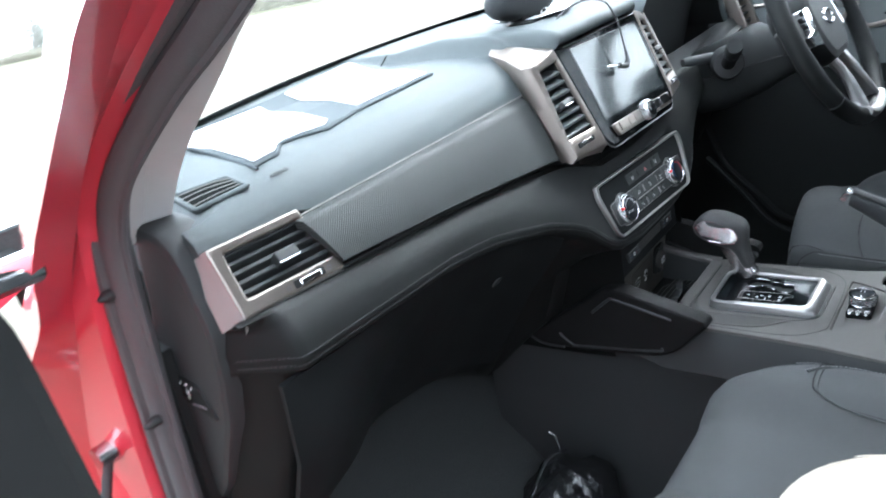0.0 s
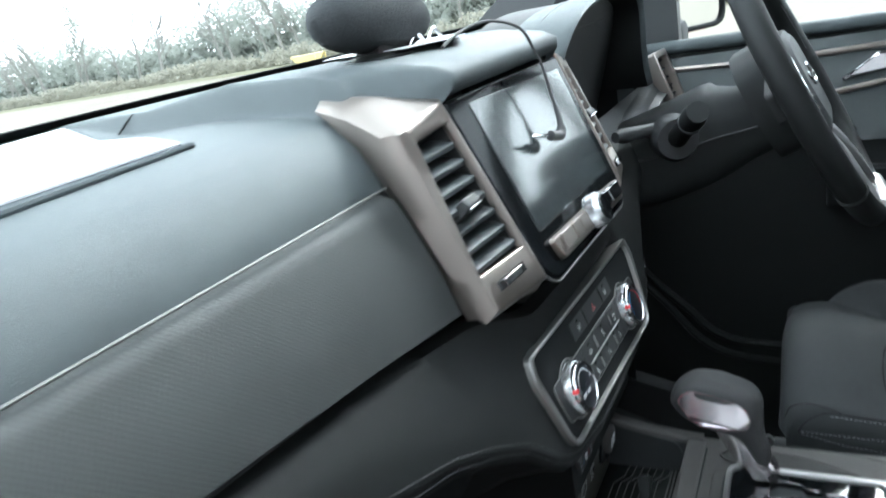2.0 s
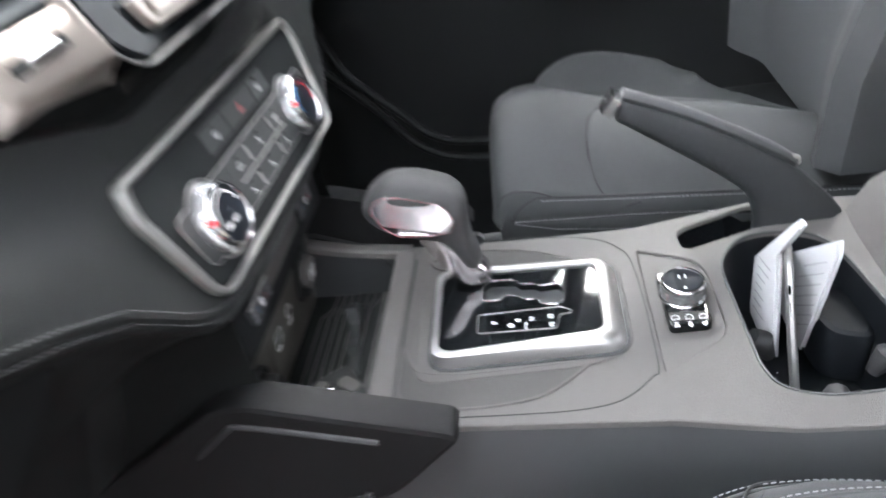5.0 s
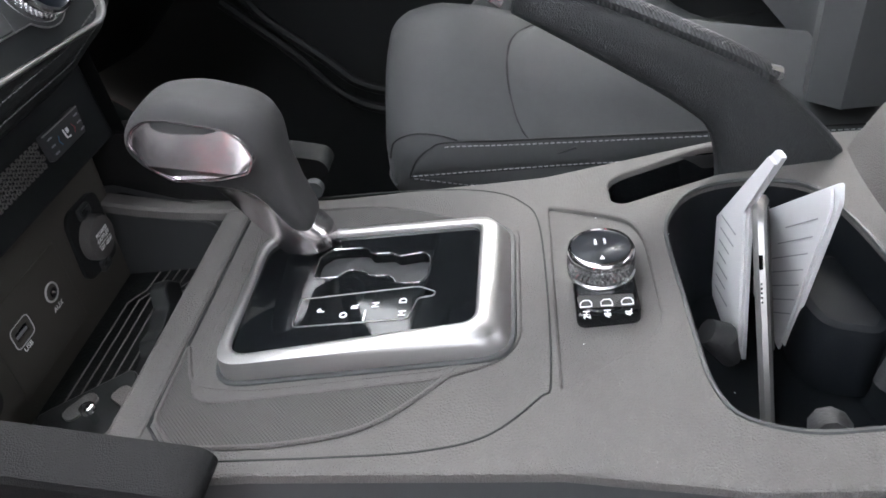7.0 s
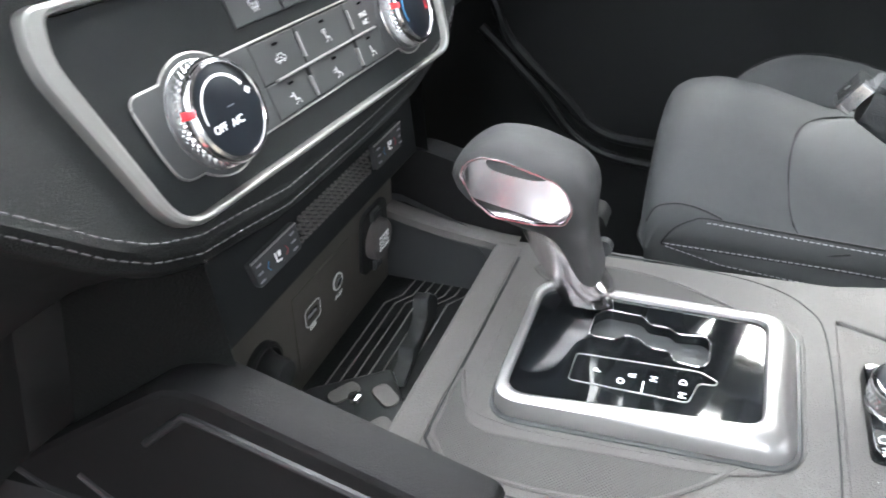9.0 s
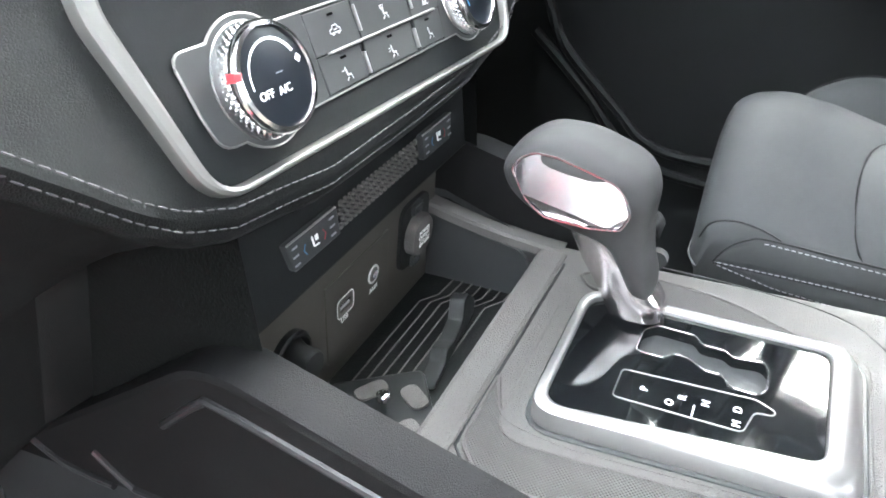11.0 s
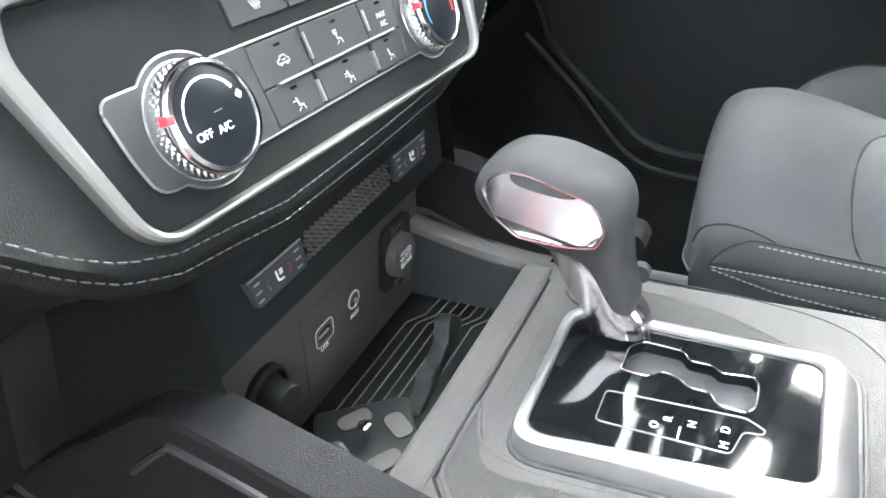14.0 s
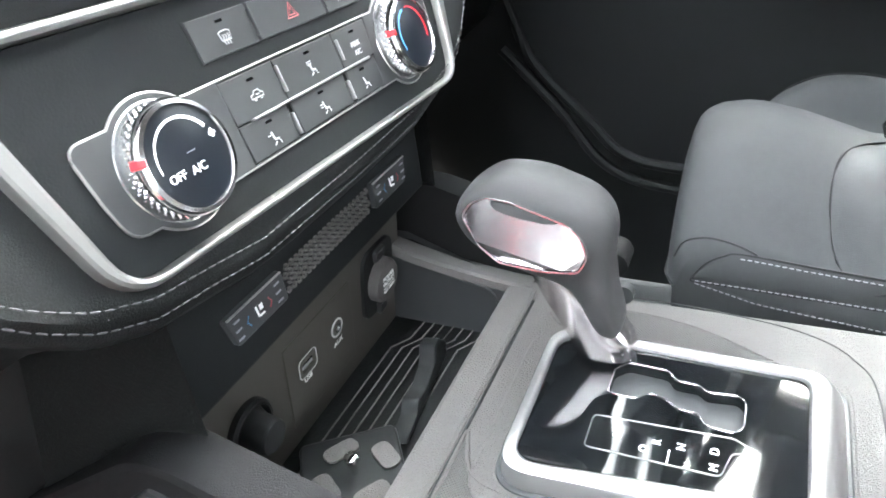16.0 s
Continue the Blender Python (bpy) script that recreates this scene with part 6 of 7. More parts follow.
part("rod", tube([(0.047, 0.032, 0.402), (0.047, 0.032, 0.415), (0.047, 0.0322, 0.428)], [0.0060, 0.0064, 0.0064], 16), GUN, gear, "bright rod below the sleeve")
# faceted metal badge on the knob's flank, in a bright rim
BM = Matrix.Translation((0.0228, 0, 0.512)) @ Matrix.Rotation(radians(13), 4, "Y") @ Matrix(((0, 0, -1, 0), (1, 0, 0, 0), (0, 1, 0, -0.512), (0, 0, 0, 1)))
bp = rounded([(0.1085, 0.5195), (0.1035, 0.5275), (0.095, 0.5315), (0.081, 0.5305), (0.049, 0.5215), (0.0415, 0.5150), (0.0370, 0.5040), (0.0415, 0.4950), (0.060, 0.4930), (0.086, 0.4945), (0.098, 0.5030)], 0.003, 3)
part("badge_rim", plate(bp, -0.004, 0.0030, BM, 0.0010, holes=[grow(bp, -0.0011)]), BADGE, knob, "bright rim")
bm = bmesh.new()
inn = [bm.verts.new(BM @ Vector((y, z, 0.0016))) for y, z in grow(bp, -0.0015)]
C1, C2 = bm.verts.new(BM @ Vector((0.0985, 0.5070, 0.0058))), bm.verts.new(BM @ Vector((0.0500, 0.4970, 0.0058)))
near = [(C1 if (v.co - C1.co).length < (v.co - C2.co).length else C2) for v in inn]
for k in range(len(inn)):
    if near[k - 1] is near[k]:
        bm.faces.new((inn[k - 1], inn[k], near[k]))
    else:
        bm.faces.new((inn[k - 1], inn[k], near[k], near[k - 1]))
part("badge", bm, BADGE, knob, "polished metal side badge", 12)
part("release_button", lathe([(0.0062, 0), (0.0062, 0.006), (0.0045, 0.008)], 20, Matrix.Translation((0.0625, 0.0265, 0.4535)) @ Matrix.Rotation(radians(90), 4, "Y")), SIDE, gear)

# four-wheel-drive dial
dial = thing("drive_mode_dial", "knurled chrome drive mode dial on a gloss black plate", "dial")
part("plate", plate(rounded([(0.0410, -0.1315), (-0.0310, -0.1320), (-0.0290, -0.1665), (0.0400, -0.1660)], 0.006), 0.406, 0.4165, I4, 0.0015), GLOSS, dial, "gloss black plate")
dm = Matrix.Translation((0.0075, -0.1485, 0.4160)) @ Matrix.Diagonal((0.86, 0.86, 1.0, 1.0))
kb = part("knob", lathe([(0.0220, 0), (0.0222, 0.002), (0.0210, 0.003), (0.0210, 0.013)], 48, dm), KNURL, dial, "knurled chrome knob")
part("knurling", knurls(dm, 0.0210, 0.0028, 0.0125, 40, 0.0011, 3), KNURL, kb, sharp=5)
part("rim", lathe([(0.0212, 0.0130), (0.0220, 0.0142), (0.0218, 0.0158), (0.0206, 0.0176), (0.0190, 0.0182), (0.0184, 0.0172)], 48, dm, cap=False), GUN, kb, "polished rim")
part("face", lathe([(0.0190, 0.0145), (0.0187, 0.0172), (0.0176, 0.0177)], 40, dm), NAVY, kb)
part("pointer", plate([(-0.0135, -0.0016), (-0.0135, 0.0016), (-0.0098, 0.0)], 0.0175, 0.0181, dm), WHITE, kb)
for dy in (-0.003, 0.003):
    part("dial_sign", tube([dm @ Vector((0.002, dy, 0.0179)), dm @ Vector((0.007, dy, 0.0179))], 0.0007, 5), WHITE, kb)
part("carbon_strip", plate(rounded([(-0.0140, -0.133), (-0.0240, -0.1335), (-0.0245, -0.163), (-0.0145, -0.1635)], 0.002), 0.416, 0.4169, I4, 0.0003), CONS2, dial)
for w_, y in (("2H", -0.1375), ("4H", -0.1485), ("4L", -0.1595)):
    text("dial_letters", w_, 0.0052, Matrix.Translation((-0.0295, y, 0.4168)), WHITE, dial)
    part("car_sign", tube([(-0.0235, y - 0.003, 0.4171), (-0.0235, y + 0.003, 0.4171), (-0.0205, y + 0.003, 0.4171), (-0.0185, y + 0.0012, 0.4171), (-0.0185, y - 0.002, 0.4171), (-0.0205, y - 0.003, 0.4171)], 0.0004, 4, closed=True), WHITE, dial)

# ---- handbrake ----
hbk = thing("handbrake", "raised black handbrake lever with chrome button", "handbrake")
X = 0.125
low_ = [(-0.108, 0.531), (-0.166, 0.490), (-0.212, 0.455), (-0.232, 0.432), (-0.238, 0.39), (-0.236, 0.35)]
top_ = [(-0.114, 0.553), (-0.170, 0.528), (-0.240, 0.488), (-0.268, 0.468), (-0.320, 0.410), (-0.345, 0.35)]
rings = []
for i, (p, q) in enumerate(zip(spline([(0, *a) for a in low_], 4), spline([(0, *a) for a in top_], 4))):
    c, h = (p + q) / 2, (q - p) / 2
    w = 0.0125 + 0.0035 * smooth(8, 16, i)
    rings.append([Vector((X + w * math.copysign(abs(math.cos(a)) ** 0.8, math.cos(a)), 0, 0)) + c + h * math.copysign(abs(math.sin(a)) ** 0.8, math.sin(a)) for a in np.linspace(0, 2 * math.pi, 21)[:-1]])
part("lever", loft(rings), LEVERB, hbk, "black leather-grained lever")
HM = axes((X, -0.1125, 0.5415), (1, 0, 0), (0, -0.577, 0.816))
hb = part("button", plate(rect(-0.0105, -0.0105, 0.0105, 0.0105, 0.003), -0.006, -0.014, HM, 0.0), KNURL, hbk, "bright release button")
for dx in (-0.0052, 0.0, 0.0052):
    part("button_groove", plate(rect(dx - 0.0012, -0.0075, dx + 0.0012, 0.0075, 0.001), -0.0145, -0.0138, HM), HARD, hb)
part("top_strip", tube(spline([(X, y, z + 0.001) for y, z in top_[:4]], 5), 0.0085, 10, flat=0.75), GRIP, hbk, "ribbed grip strip along the lever")
part("grip_end", tube([(X - 0.004, -0.2640, 0.4760), (X - 0.002, -0.2705, 0.4715), (X, -0.2730, 0.4675)], [0.0030, 0.0046, 0.0025], 8), CLIMF, hbk, "small bright end of the grip")

# ---- seats ----


def seat_frame(s, cx, half, front, back, top, seam_z):
    """Skirt, base and backrest under and behind a cushion."""
    part("skirt", box(cx - half + 0.01, cx + half - 0.01, back, front - 0.012, seam_z - 0.146, seam_z - 0.058, 0.02), LOWER, s, "leather side skirt")
    part("seat_base", box(cx - 0.18, cx + 0.18, back, front - 0.05, 0.0, seam_z - 0.141, 0.01), CARPET, s)
    bk = []
    for k, (z, yb, w) in enumerate(((top - 0.06, back + 0.10, 0.215), (top + 0.05, back + 0.10, 0.225), (top + 0.2, back + 0.07, 0.235), (top + 0.4, back + 0.02, 0.23), (top + 0.52, back - 0.02, 0.205), (top + 0.56, back - 0.04, 0.16))):
        bk.append([(cx + w * u, yb + 0.03 * smooth(0.5, 0.9, abs(u)) - 0.02 * smooth(0.9, 1.0, abs(u)), z) for u in np.linspace(-1, 1, 21)] + [(cx + w, yb - 0.11, z), (cx - w, yb - 0.11, z)])
    part("backrest", loft(bk), LEATHER, s, "black leather backrest")


def seat(cx, half, front, back, top, inner, lab, recede, seam_z):
    """A leather seat: puffed cushion with bolsters, stitched side panels, perforated insert and a backrest."""
    s = thing("front_seat", lab, "car seat", "front seats")
    prof = [(0.0, 0.118), (0.005, 0.085), (0.003, 0.055), (-0.006, 0.030), (-0.020, 0.012), (-0.040, 0.003), (-0.066, 0.0), (-0.13, 0.0), (-0.19, 0.002), (-0.25, 0.007), (-0.36, 0.018), (-0.52, 0.036)]

    def height(u, drop):
        a = abs(u)
        return top - drop - 0.028 * (1 - smooth(0.28, 0.60, a)) - 0.036 * max(0, (a - 0.58) / 0.42) ** 4

    def drop_at(dy):
        return table(-dy, [(-a, b) for a, b in prof[2:]])

    def rec(u, dy):
        return recede * smooth(-0.25, 0.0, dy) * max(0, (abs(u) - 0.45) / 0.55) ** 2

    def spot(x, y, lift=0.0008):
        """On the cushion's skin."""
        u, dy = (x - cx) / half, y - front
        for _ in range(20):
            dy = y - front + rec(u, dy)
        return (x, y, height(u, drop_at(dy)) + lift)
    rg = []
    for dy, drop in prof:
        k = smooth(-0.10, 0.0, dy)
        row = []
        for i in range(45):
            u = -1 + 2 * i / 44
            w = half * (1 - 0.05 * k)
            row.append((cx + w * u, front + dy - rec(u, dy), max(height(u, drop), seam_z - 0.061 + 0.02 * (1 - abs(u)))))
        rg.append(row + [(cx + half * 0.97, front + dy - rec(1, dy), seam_z - 0.064), (cx - half * 0.97, front + dy - rec(1, dy), seam_z - 0.064)])
    part("cushion", loft(rg), LEATHER, s, "smooth black leather cushion", 60)
    ins = [[spot(cx + 0.112 * u, front + dy + 0.03 * (1 - abs(u) ** 2.5) * smooth(-0.2, -0.13, dy), 0.0006 + 0.002 * (1 - abs(u) ** 6)) for u in np.linspace(-1, 1, 17)] for dy in np.linspace(-0.24, -0.50, 12)]
    part("insert", loft(ins, closed=False), PERF, s, "perforated leather insert")
    for sg in (-1, 1):   # seam from the side panel over each bolster
        e = cx + sg * half
        line = [spot(e - sg * d, front + dy) for d, dy in ((0.006, -0.159), (0.018, -0.140), (0.041, -0.130), (0.085, -0.130), (0.105, -0.142), (0.118, -0.19), (0.118, -0.32), (0.118, -0.48))]
        part("seam", tube(spline(line, 6), 0.0011, 6), HARD, s, "dark seam over the bolster")
        part("piping", tube(spline([Vector(p) + Vector((-sg * 0.004, -0.006, 0.0004)) for p in line[1:]], 6), 0.0015, 6), LEATHER, s)
    side = cx + inner * half

    def sidex(dy, o):
        return cx + inner * (half * (1 - 0.05 * smooth(-0.10, 0.0, dy)) + o - 0.010 * smooth(-0.06, -0.006, dy))
    part("side_panel", loft([[(sidex(dy, o), front + dy, seam_z + 0.064 - z - 0.035 * smooth(-0.1, -0.5, dy)) for dy in np.linspace(-0.006, -0.52, 24)] for o, z in ((-0.012, 0.054), (0.001, 0.066), (0.0025, 0.086), (0.0005, 0.104), (-0.004, 0.122))], closed=False), LEATHER, s, "smooth leather side panel")
    for z, o, y1 in ((0.0640, 0.0016, -0.05), (0.0930, 0.0030, -0.016), (0.1030, 0.0014, -0.014)):
        part("stitching", stitches([(sidex(dy, o), front + dy, seam_z + 0.064 - z - 0.035 * smooth(-0.1, -0.5, dy)) for dy in np.linspace(y1, -0.5, 50)], 0.0058, 0.0042, 0.0007), PALET, s, "row of pale stitching")
    part("front_seam", tube(spline([(side + inner * 0.0005, front - 0.06, seam_z + 0.064 - 0.064), (side - inner * 0.001, front - 0.03, seam_z + 0.064 - 0.062), (side - inner * 0.010, front - 0.008, seam_z + 0.064 - 0.066), (side - inner * 0.03, front + 0.004, seam_z + 0.064 - 0.076)], 5), 0.0010, 6), HARD, s)
    if recede:   # stitched rows along the bolster's upper edge
        for f in (0.0, 0.016):
            line = [spot(cx + inner * (half * u - f), front + dy - f, 0.0006) for u, dy in ((0.80, -0.100), (0.86, -0.112), (0.90, -0.125), (0.94, -0.147), (0.975, -0.19), (0.985, -0.25), (0.985, -0.36), (0.985, -0.50))]
            part("stitching", stitches(spline(line, 8), 0.0056, 0.0038, 0.0005), PALET, s, "row of pale stitching")
            part("piping", tube([Vector(p) + Vector((-inner * 0.004, -0.003, 0.0004)) for p in spline(line, 6)], 0.0018, 8), LEATHER, s)
    seat_frame(s, cx, half, front, back, top, seam_z)
    return s


def driver_seat():
    """The driver's seat: a puffed front roll, side bolsters behind it, and a leaf-shaped stitched side panel."""
    s = thing("front_seat", "black leather driver's seat with pale stitching", "car seat", "front seats")
    cx, half, front, top = 0.447, 0.202, 0.022, 0.462
    cross = [(-1.0, -0.16), (-0.9, -0.115), (-0.75, -0.085), (-0.5, -0.073), (-0.25, -0.066), (0.0, -0.038), (0.2, -0.010), (0.35, 0.0), (0.45, -0.001), (0.6, -0.010), (0.75, -0.027), (0.9, -0.055), (1.0, -0.086)]
    along_ = [(-0.005, 0.11), (-0.004, 0.075), (-0.003, 0.045), (0.0, 0.024), (0.008, 0.012), (0.022, 0.004), (0.05, 0.0), (0.09, 0.008), (0.146, 0.026), (0.2, 0.03), (0.36, 0.038), (0.54, 0.055)]
    lobe = [(0.01, 0.330), (0.035, 0.378), (0.07, 0.404), (0.105, 0.415), (0.153, 0.411), (0.19, 0.402), (0.25, 0.384), (0.35, 0.342), (0.46, 0.305), (0.54, 0.29)]
    crease = [(0.244, -0.150), (0.247, -0.122), (0.262, -0.102), (0.290, -0.094), (0.325, -0.097), (0.352, -0.112), (0.368, -0.145), (0.372, -0.2)]

    def mean(x, rows_, w):
        return sum(table(x + d, rows_) for d in np.linspace(-w, w, 9)) / 9

    sink = [(0.18, 0.0), (0.28, 0.022), (0.36, 0.052), (0.45, 0.075), (0.54, 0.085)]

    def z_at(x, y, drop):
        v = (cx - x) / half
        z = top + mean(v, cross, 0.09) - drop - table(-y, sink) * (1 - 0.55 * smooth(-0.05, 0.55, v))
        if v < 0.1:
            z = max(z, mean(-y, lobe, 0.02) - 0.085 * abs((v + 0.72 - 0.42 * smooth(0.20, 0.40, -y)) / 0.28) ** 2.4)
        yc = table(x, crease[1:])
        puff = smooth(0.0, 0.030, yc - y) * (1 - smooth(0.345, 0.372, x))
        dip = math.exp(-((y - yc) / 0.010) ** 2) * (1 - smooth(0.350, 0.375, x))
        return z + 0.007 * puff - 0.0025 * dip

    def spot(x, y, lift=0.0006):
        return (x, y, z_at(x, y, mean(front - y, along_[3:], 0.004)) + lift)
    rg = []
    dys = [(-0.006, 0.118)] + [(d, z) for d, z in along_[:3]] + [(d, mean(d, along_[2:], 0.004)) for d in [0.0, 0.004, 0.009, 0.015, 0.022, 0.032, 0.044, *np.linspace(0.056, 0.20, 30), 0.25, 0.3, 0.36, 0.45, 0.54]]
    for d, drop in dys:
        row = []
        for i in range(61):
            v = 1 - 2 * i / 60
            y = front - d - 0.010 * max(0, (abs(v) - 0.86) / 0.14) ** 2 * (1 - smooth(0.02, 0.06, d))
            x = cx - half * v
            row.append((x, y, max(0.30 if d > 0.2 else 0.34, z_at(x, y, drop))))
        ze = row[0][2]
        rg.append(row + [(cx + half - 0.004, front - d, 0.305), (0.2555, row[0][1], 0.305), (0.2490, row[0][1], min(0.338, ze - 0.006)), (0.2455, row[0][1], min(0.360, ze - 0.003))])
    part("cushion", loft(rg), LEATHER, s, "smooth black leather cushion", 70)
    part("seam", tube(spline([spot(x, y, -0.0002) for x, y in crease], 8), 0.0011, 6), HARD, s, "dark seam round the bolster")
    part("seam", tube(spline([spot(0.600, -y, 0.0005) for y in (0.04, 0.06, 0.085, 0.12, 0.16, 0.25, 0.4)], 6), 0.0012, 6), HARD, s)
    part("seam", tube(spline([spot(0.374, y, -0.0002) for y in (-0.2, -0.3, -0.4, -0.5)], 5), 0.0011, 6), HARD, s)
    upper = spline([(0, y, z) for y, z in ((0.003, 0.3475), (-0.003, 0.359), (-0.010, 0.3675), (-0.021, 0.375), (-0.034, 0.379), (-0.083, 0.3755), (-0.137, 0.372), (-0.3, 0.362), (-0.5, 0.350))], 6)
    mid = [(0, p.y, table(-p.y, [(-0.003, 0.3465), (0.061, 0.3455), (0.143, 0.3435), (0.5, 0.325)])) for p in upper]
    low = [(0, p.y, table(-p.y, [(-0.003, 0.3445), (0.051, 0.331), (0.15, 0.322), (0.5, 0.303)])) for p in upper]

    def roll(a, b, x0, bulge, n):
        return [[(x0 - bulge * math.sin(math.pi * t) ** 0.7 * min(1, 0.25 + 8 * (p[2] - q[2])), p[1], p[2] + (q[2] - p[2]) * t) for p, q in zip(a, b)] for t in np.linspace(0, 1, n)]
    ua = [(0, p.y, p.z) for p in upper]
    part("side_panel", loft(roll(ua, mid, 0.2475, 0.0075, 9), closed=False), LEATHER, s, "puffed leather side panel")
    part("side_roll", loft(roll(mid, low, 0.2475, 0.0050, 7), closed=False), LEATHER, s, "leather roll along the seat's lower edge")
    part("seam", tube([(0.2456, y, z) for _, y, z in ua], 0.0010, 6), HARD, s)
    part("seam", tube([(0.2452, y, z) for _, y, z in mid], 0.0008, 6), HARD, s)
    part("seam", tube(spline([(0.2475, 0.018, 0.368), (0.2445, 0.011, 0.385), (0.2442, -0.003, 0.391), (0.2440, -0.017, 0.391), (0.2442, -0.032, 0.387), (0.2440, -0.046, 0.381)], 5), 0.0009, 6), HARD, s, "short dark seam on the front corner")
    for line, dz, x in ((ua[24:], -0.0030, 0.2428), (mid[4:], 0.0028, 0.2424), (low[4:], 0.0020, 0.2440)):
        part("stitching", stitches([(x, y, z + dz) for _, y, z in line], 0.0052, 0.0037, 0.0006), PALET, s, "row of pale stitching")
    seat_frame(s, cx, half, front, -0.47, 0.440, 0.376)
    return s


driver_seat()
seat(-0.405, 0.227, -0.010, -0.60, 0.448, 1, "black leather passenger seat with pale stitching", 0.13, 0.376)

# ---- loose things ----
docs = thing("document_folder", "grey plastic document folder lying on the dashboard", "folder")
FO = rounded([(-0.583, 0.469), (-0.607, 0.304), (-0.573, 0.305), (-0.553, 0.323), (-0.525, 0.320), (-0.492, 0.311), (-0.434, 0.321), (-0.269, 0.338), (-0.166, 0.592), (-0.372, 0.545), (-0.538, 0.523)], 0.004, 2)
part("cover", drape(plate(FO, -0.0010, 0.0022)), FOLDER, docs, "semi-clear grey cover")
for pts in ([(-0.569, 0.491), (-0.602, 0.309), (-0.570, 0.311), (-0.550, 0.327), (-0.520, 0.325), (-0.488, 0.318), (-0.472, 0.330), (-0.418, 0.525), (-0.543, 0.516)], [(-0.356, 0.543), (-0.415, 0.337), (-0.264, 0.346), (-0.178, 0.583)]):
    part("sheet", drape(plate(rounded(pts, 0.003, 2), 0.0026, 0.0040)), PAPER, docs, "blank white sheet")
part("fold", drape(tube(spline([(x, y, 0.0015) for x, y in FO[2:-9]], 2), 0.0022, 8), cuts=False), FOLDER, docs)

mic = thing("microphone", "black foam covered microphone on a small stand", "microphone")
rings = []
for t in range(17):
    u = -1 + t / 8
    r = 0.0265 * max(0.02, (1 - abs(u) ** 3.2)) ** 0.42
    rings.append([Vector((-0.066 + 0.0705 * u, 0.306 + r * math.cos(a) - 0.006 * u, 0.9135 - 0.005 * u + r * 0.98 * math.sin(a))) + Vector((0, 0, 0)) for a in np.linspace(0, 2 * math.pi, 25)[:-1]])
part("foam_cover", loft(rings), FOAM, mic, "black foam windshield", 70)
part("clip", box(-0.085, -0.055, 0.292, 0.318, 0.880, 0.900, 0.004), HARD, mic)
part("stand", lathe([(0.030, 0.0), (0.030, 0.004), (0.012, 0.008), (0.008, 0.02)], 24, Matrix.Translation((-0.07, 0.305, 0.8805))), HARD, mic)
part("shock_wire", tube(spline([(-0.045, 0.29, 0.886), (-0.035, 0.285, 0.897), (-0.022, 0.283, 0.888), (-0.010, 0.280, 0.898), (0.004, 0.28, 0.887)], 6), 0.0018, 6), CHROME, mic, "bent wire foot")
solo("paper_sheet", plate(rounded([(-0.085, 0.275), (-0.01, 0.255), (0.10, 0.31), (0.08, 0.40), (-0.06, 0.37)], 0.004, 2), 0.0, 0.0008, Matrix.Translation((0, 0, 0.8868)) @ Matrix.Rotation(radians(0.6), 4, "Y")), PAPER, "white paper sheet lying under the microphone", "paper")
cab = thing("audio_cable", "black audio cable with jack plug hanging before the screen", "cable")
part("lead", tube(spline([(-0.088, 0.235, 0.8845), (-0.060, 0.230, 0.893), (-0.020, 0.222, 0.896), (0.012, 0.208, 0.885), (0.026, 0.202, 0.862), (0.026, 0.197, 0.848), (0.021, 0.191, 0.825), (0.015, 0.184, 0.803)], 6), 0.0014, 8), RUBBER, cab)
part("strain_relief", tube([(0.017, 0.1865, 0.812), (0.0145, 0.184, 0.803), (0.009, 0.181, 0.794)], [0.0019, 0.0026, 0.003], 10), RUBBER, cab, "ribbed strain relief")
part("plug_body", tube(spline([(0.010, 0.1815, 0.795), (0.004, 0.1805, 0.790), (-0.004, 0.181, 0.7905), (-0.016, 0.183, 0.794)], 4), 0.0044, 12), RUBBER, cab, "black right-angle plug")
part("jack_pin", tube([(-0.016, 0.183, 0.794), (-0.036, 0.186, 0.7985), (-0.044, 0.1875, 0.8), (-0.047, 0.188, 0.8005)], [0.0017, 0.0017, 0.0015, 0.0006], 10), CHROME, cab, "metal jack pin")

# phone mount in the tray
mnt = thing("phone_mount", "black magnetic phone mount lying in the tray", "phone mount")
MM = axes((-0.048, 0.163, 0.3705), (0.80, 0.60, 0.0), (-0.60, 0.80, 0.0))
part("base", plate(rect(-0.034, -0.030, 0.034, 0.034, 0.006), -0.008, 0.0, MM, 0.002), HARD, mnt, "square black base")
for a in range(4):
    c = (0.021 * math.cos(a * 1.5708 + 0.35), 0.021 * math.sin(a * 1.5708 + 0.35))
    m = MM @ Matrix.Translation((c[0], c[1], 0)) @ Matrix.Rotation(a * 1.5708 + 0.35 + 1.57, 4, "Z")
    part("rubber_pad", plate(rect(-0.0115, -0.0065, 0.0115, 0.0065, 0.006), -0.001, 0.0016, m, 0.0004), CONS, mnt, "grey rubber pad")
part("screw", lathe([(0.0022, 0), (0.0022, 0.010), (0.0045, 0.0105), (0.0045, 0.0145), (0.0030, 0.0155)], 14, MM @ Matrix.Translation((0, 0.001, 0))), CHROME, mnt, "bright thumb screw")
solo("plastic_clip", plate(rounded([(-0.040, 0.0), (0.050, 0.0), (0.056, 0.010), (0.044, 0.022), (0.034, 0.023), (0.026, 0.011), (0.006, 0.008), (-0.010, 0.012), (-0.016, 0.005), (-0.036, 0.004)], 0.003, 3), -0.006, 0.006, axes((0.025, 0.156, 0.3635), (1.0, 0.12, 0.0), (0.0, 0.1, 1.0)), 0.002), HARD, "black plastic clip lying in the tray", "clip")

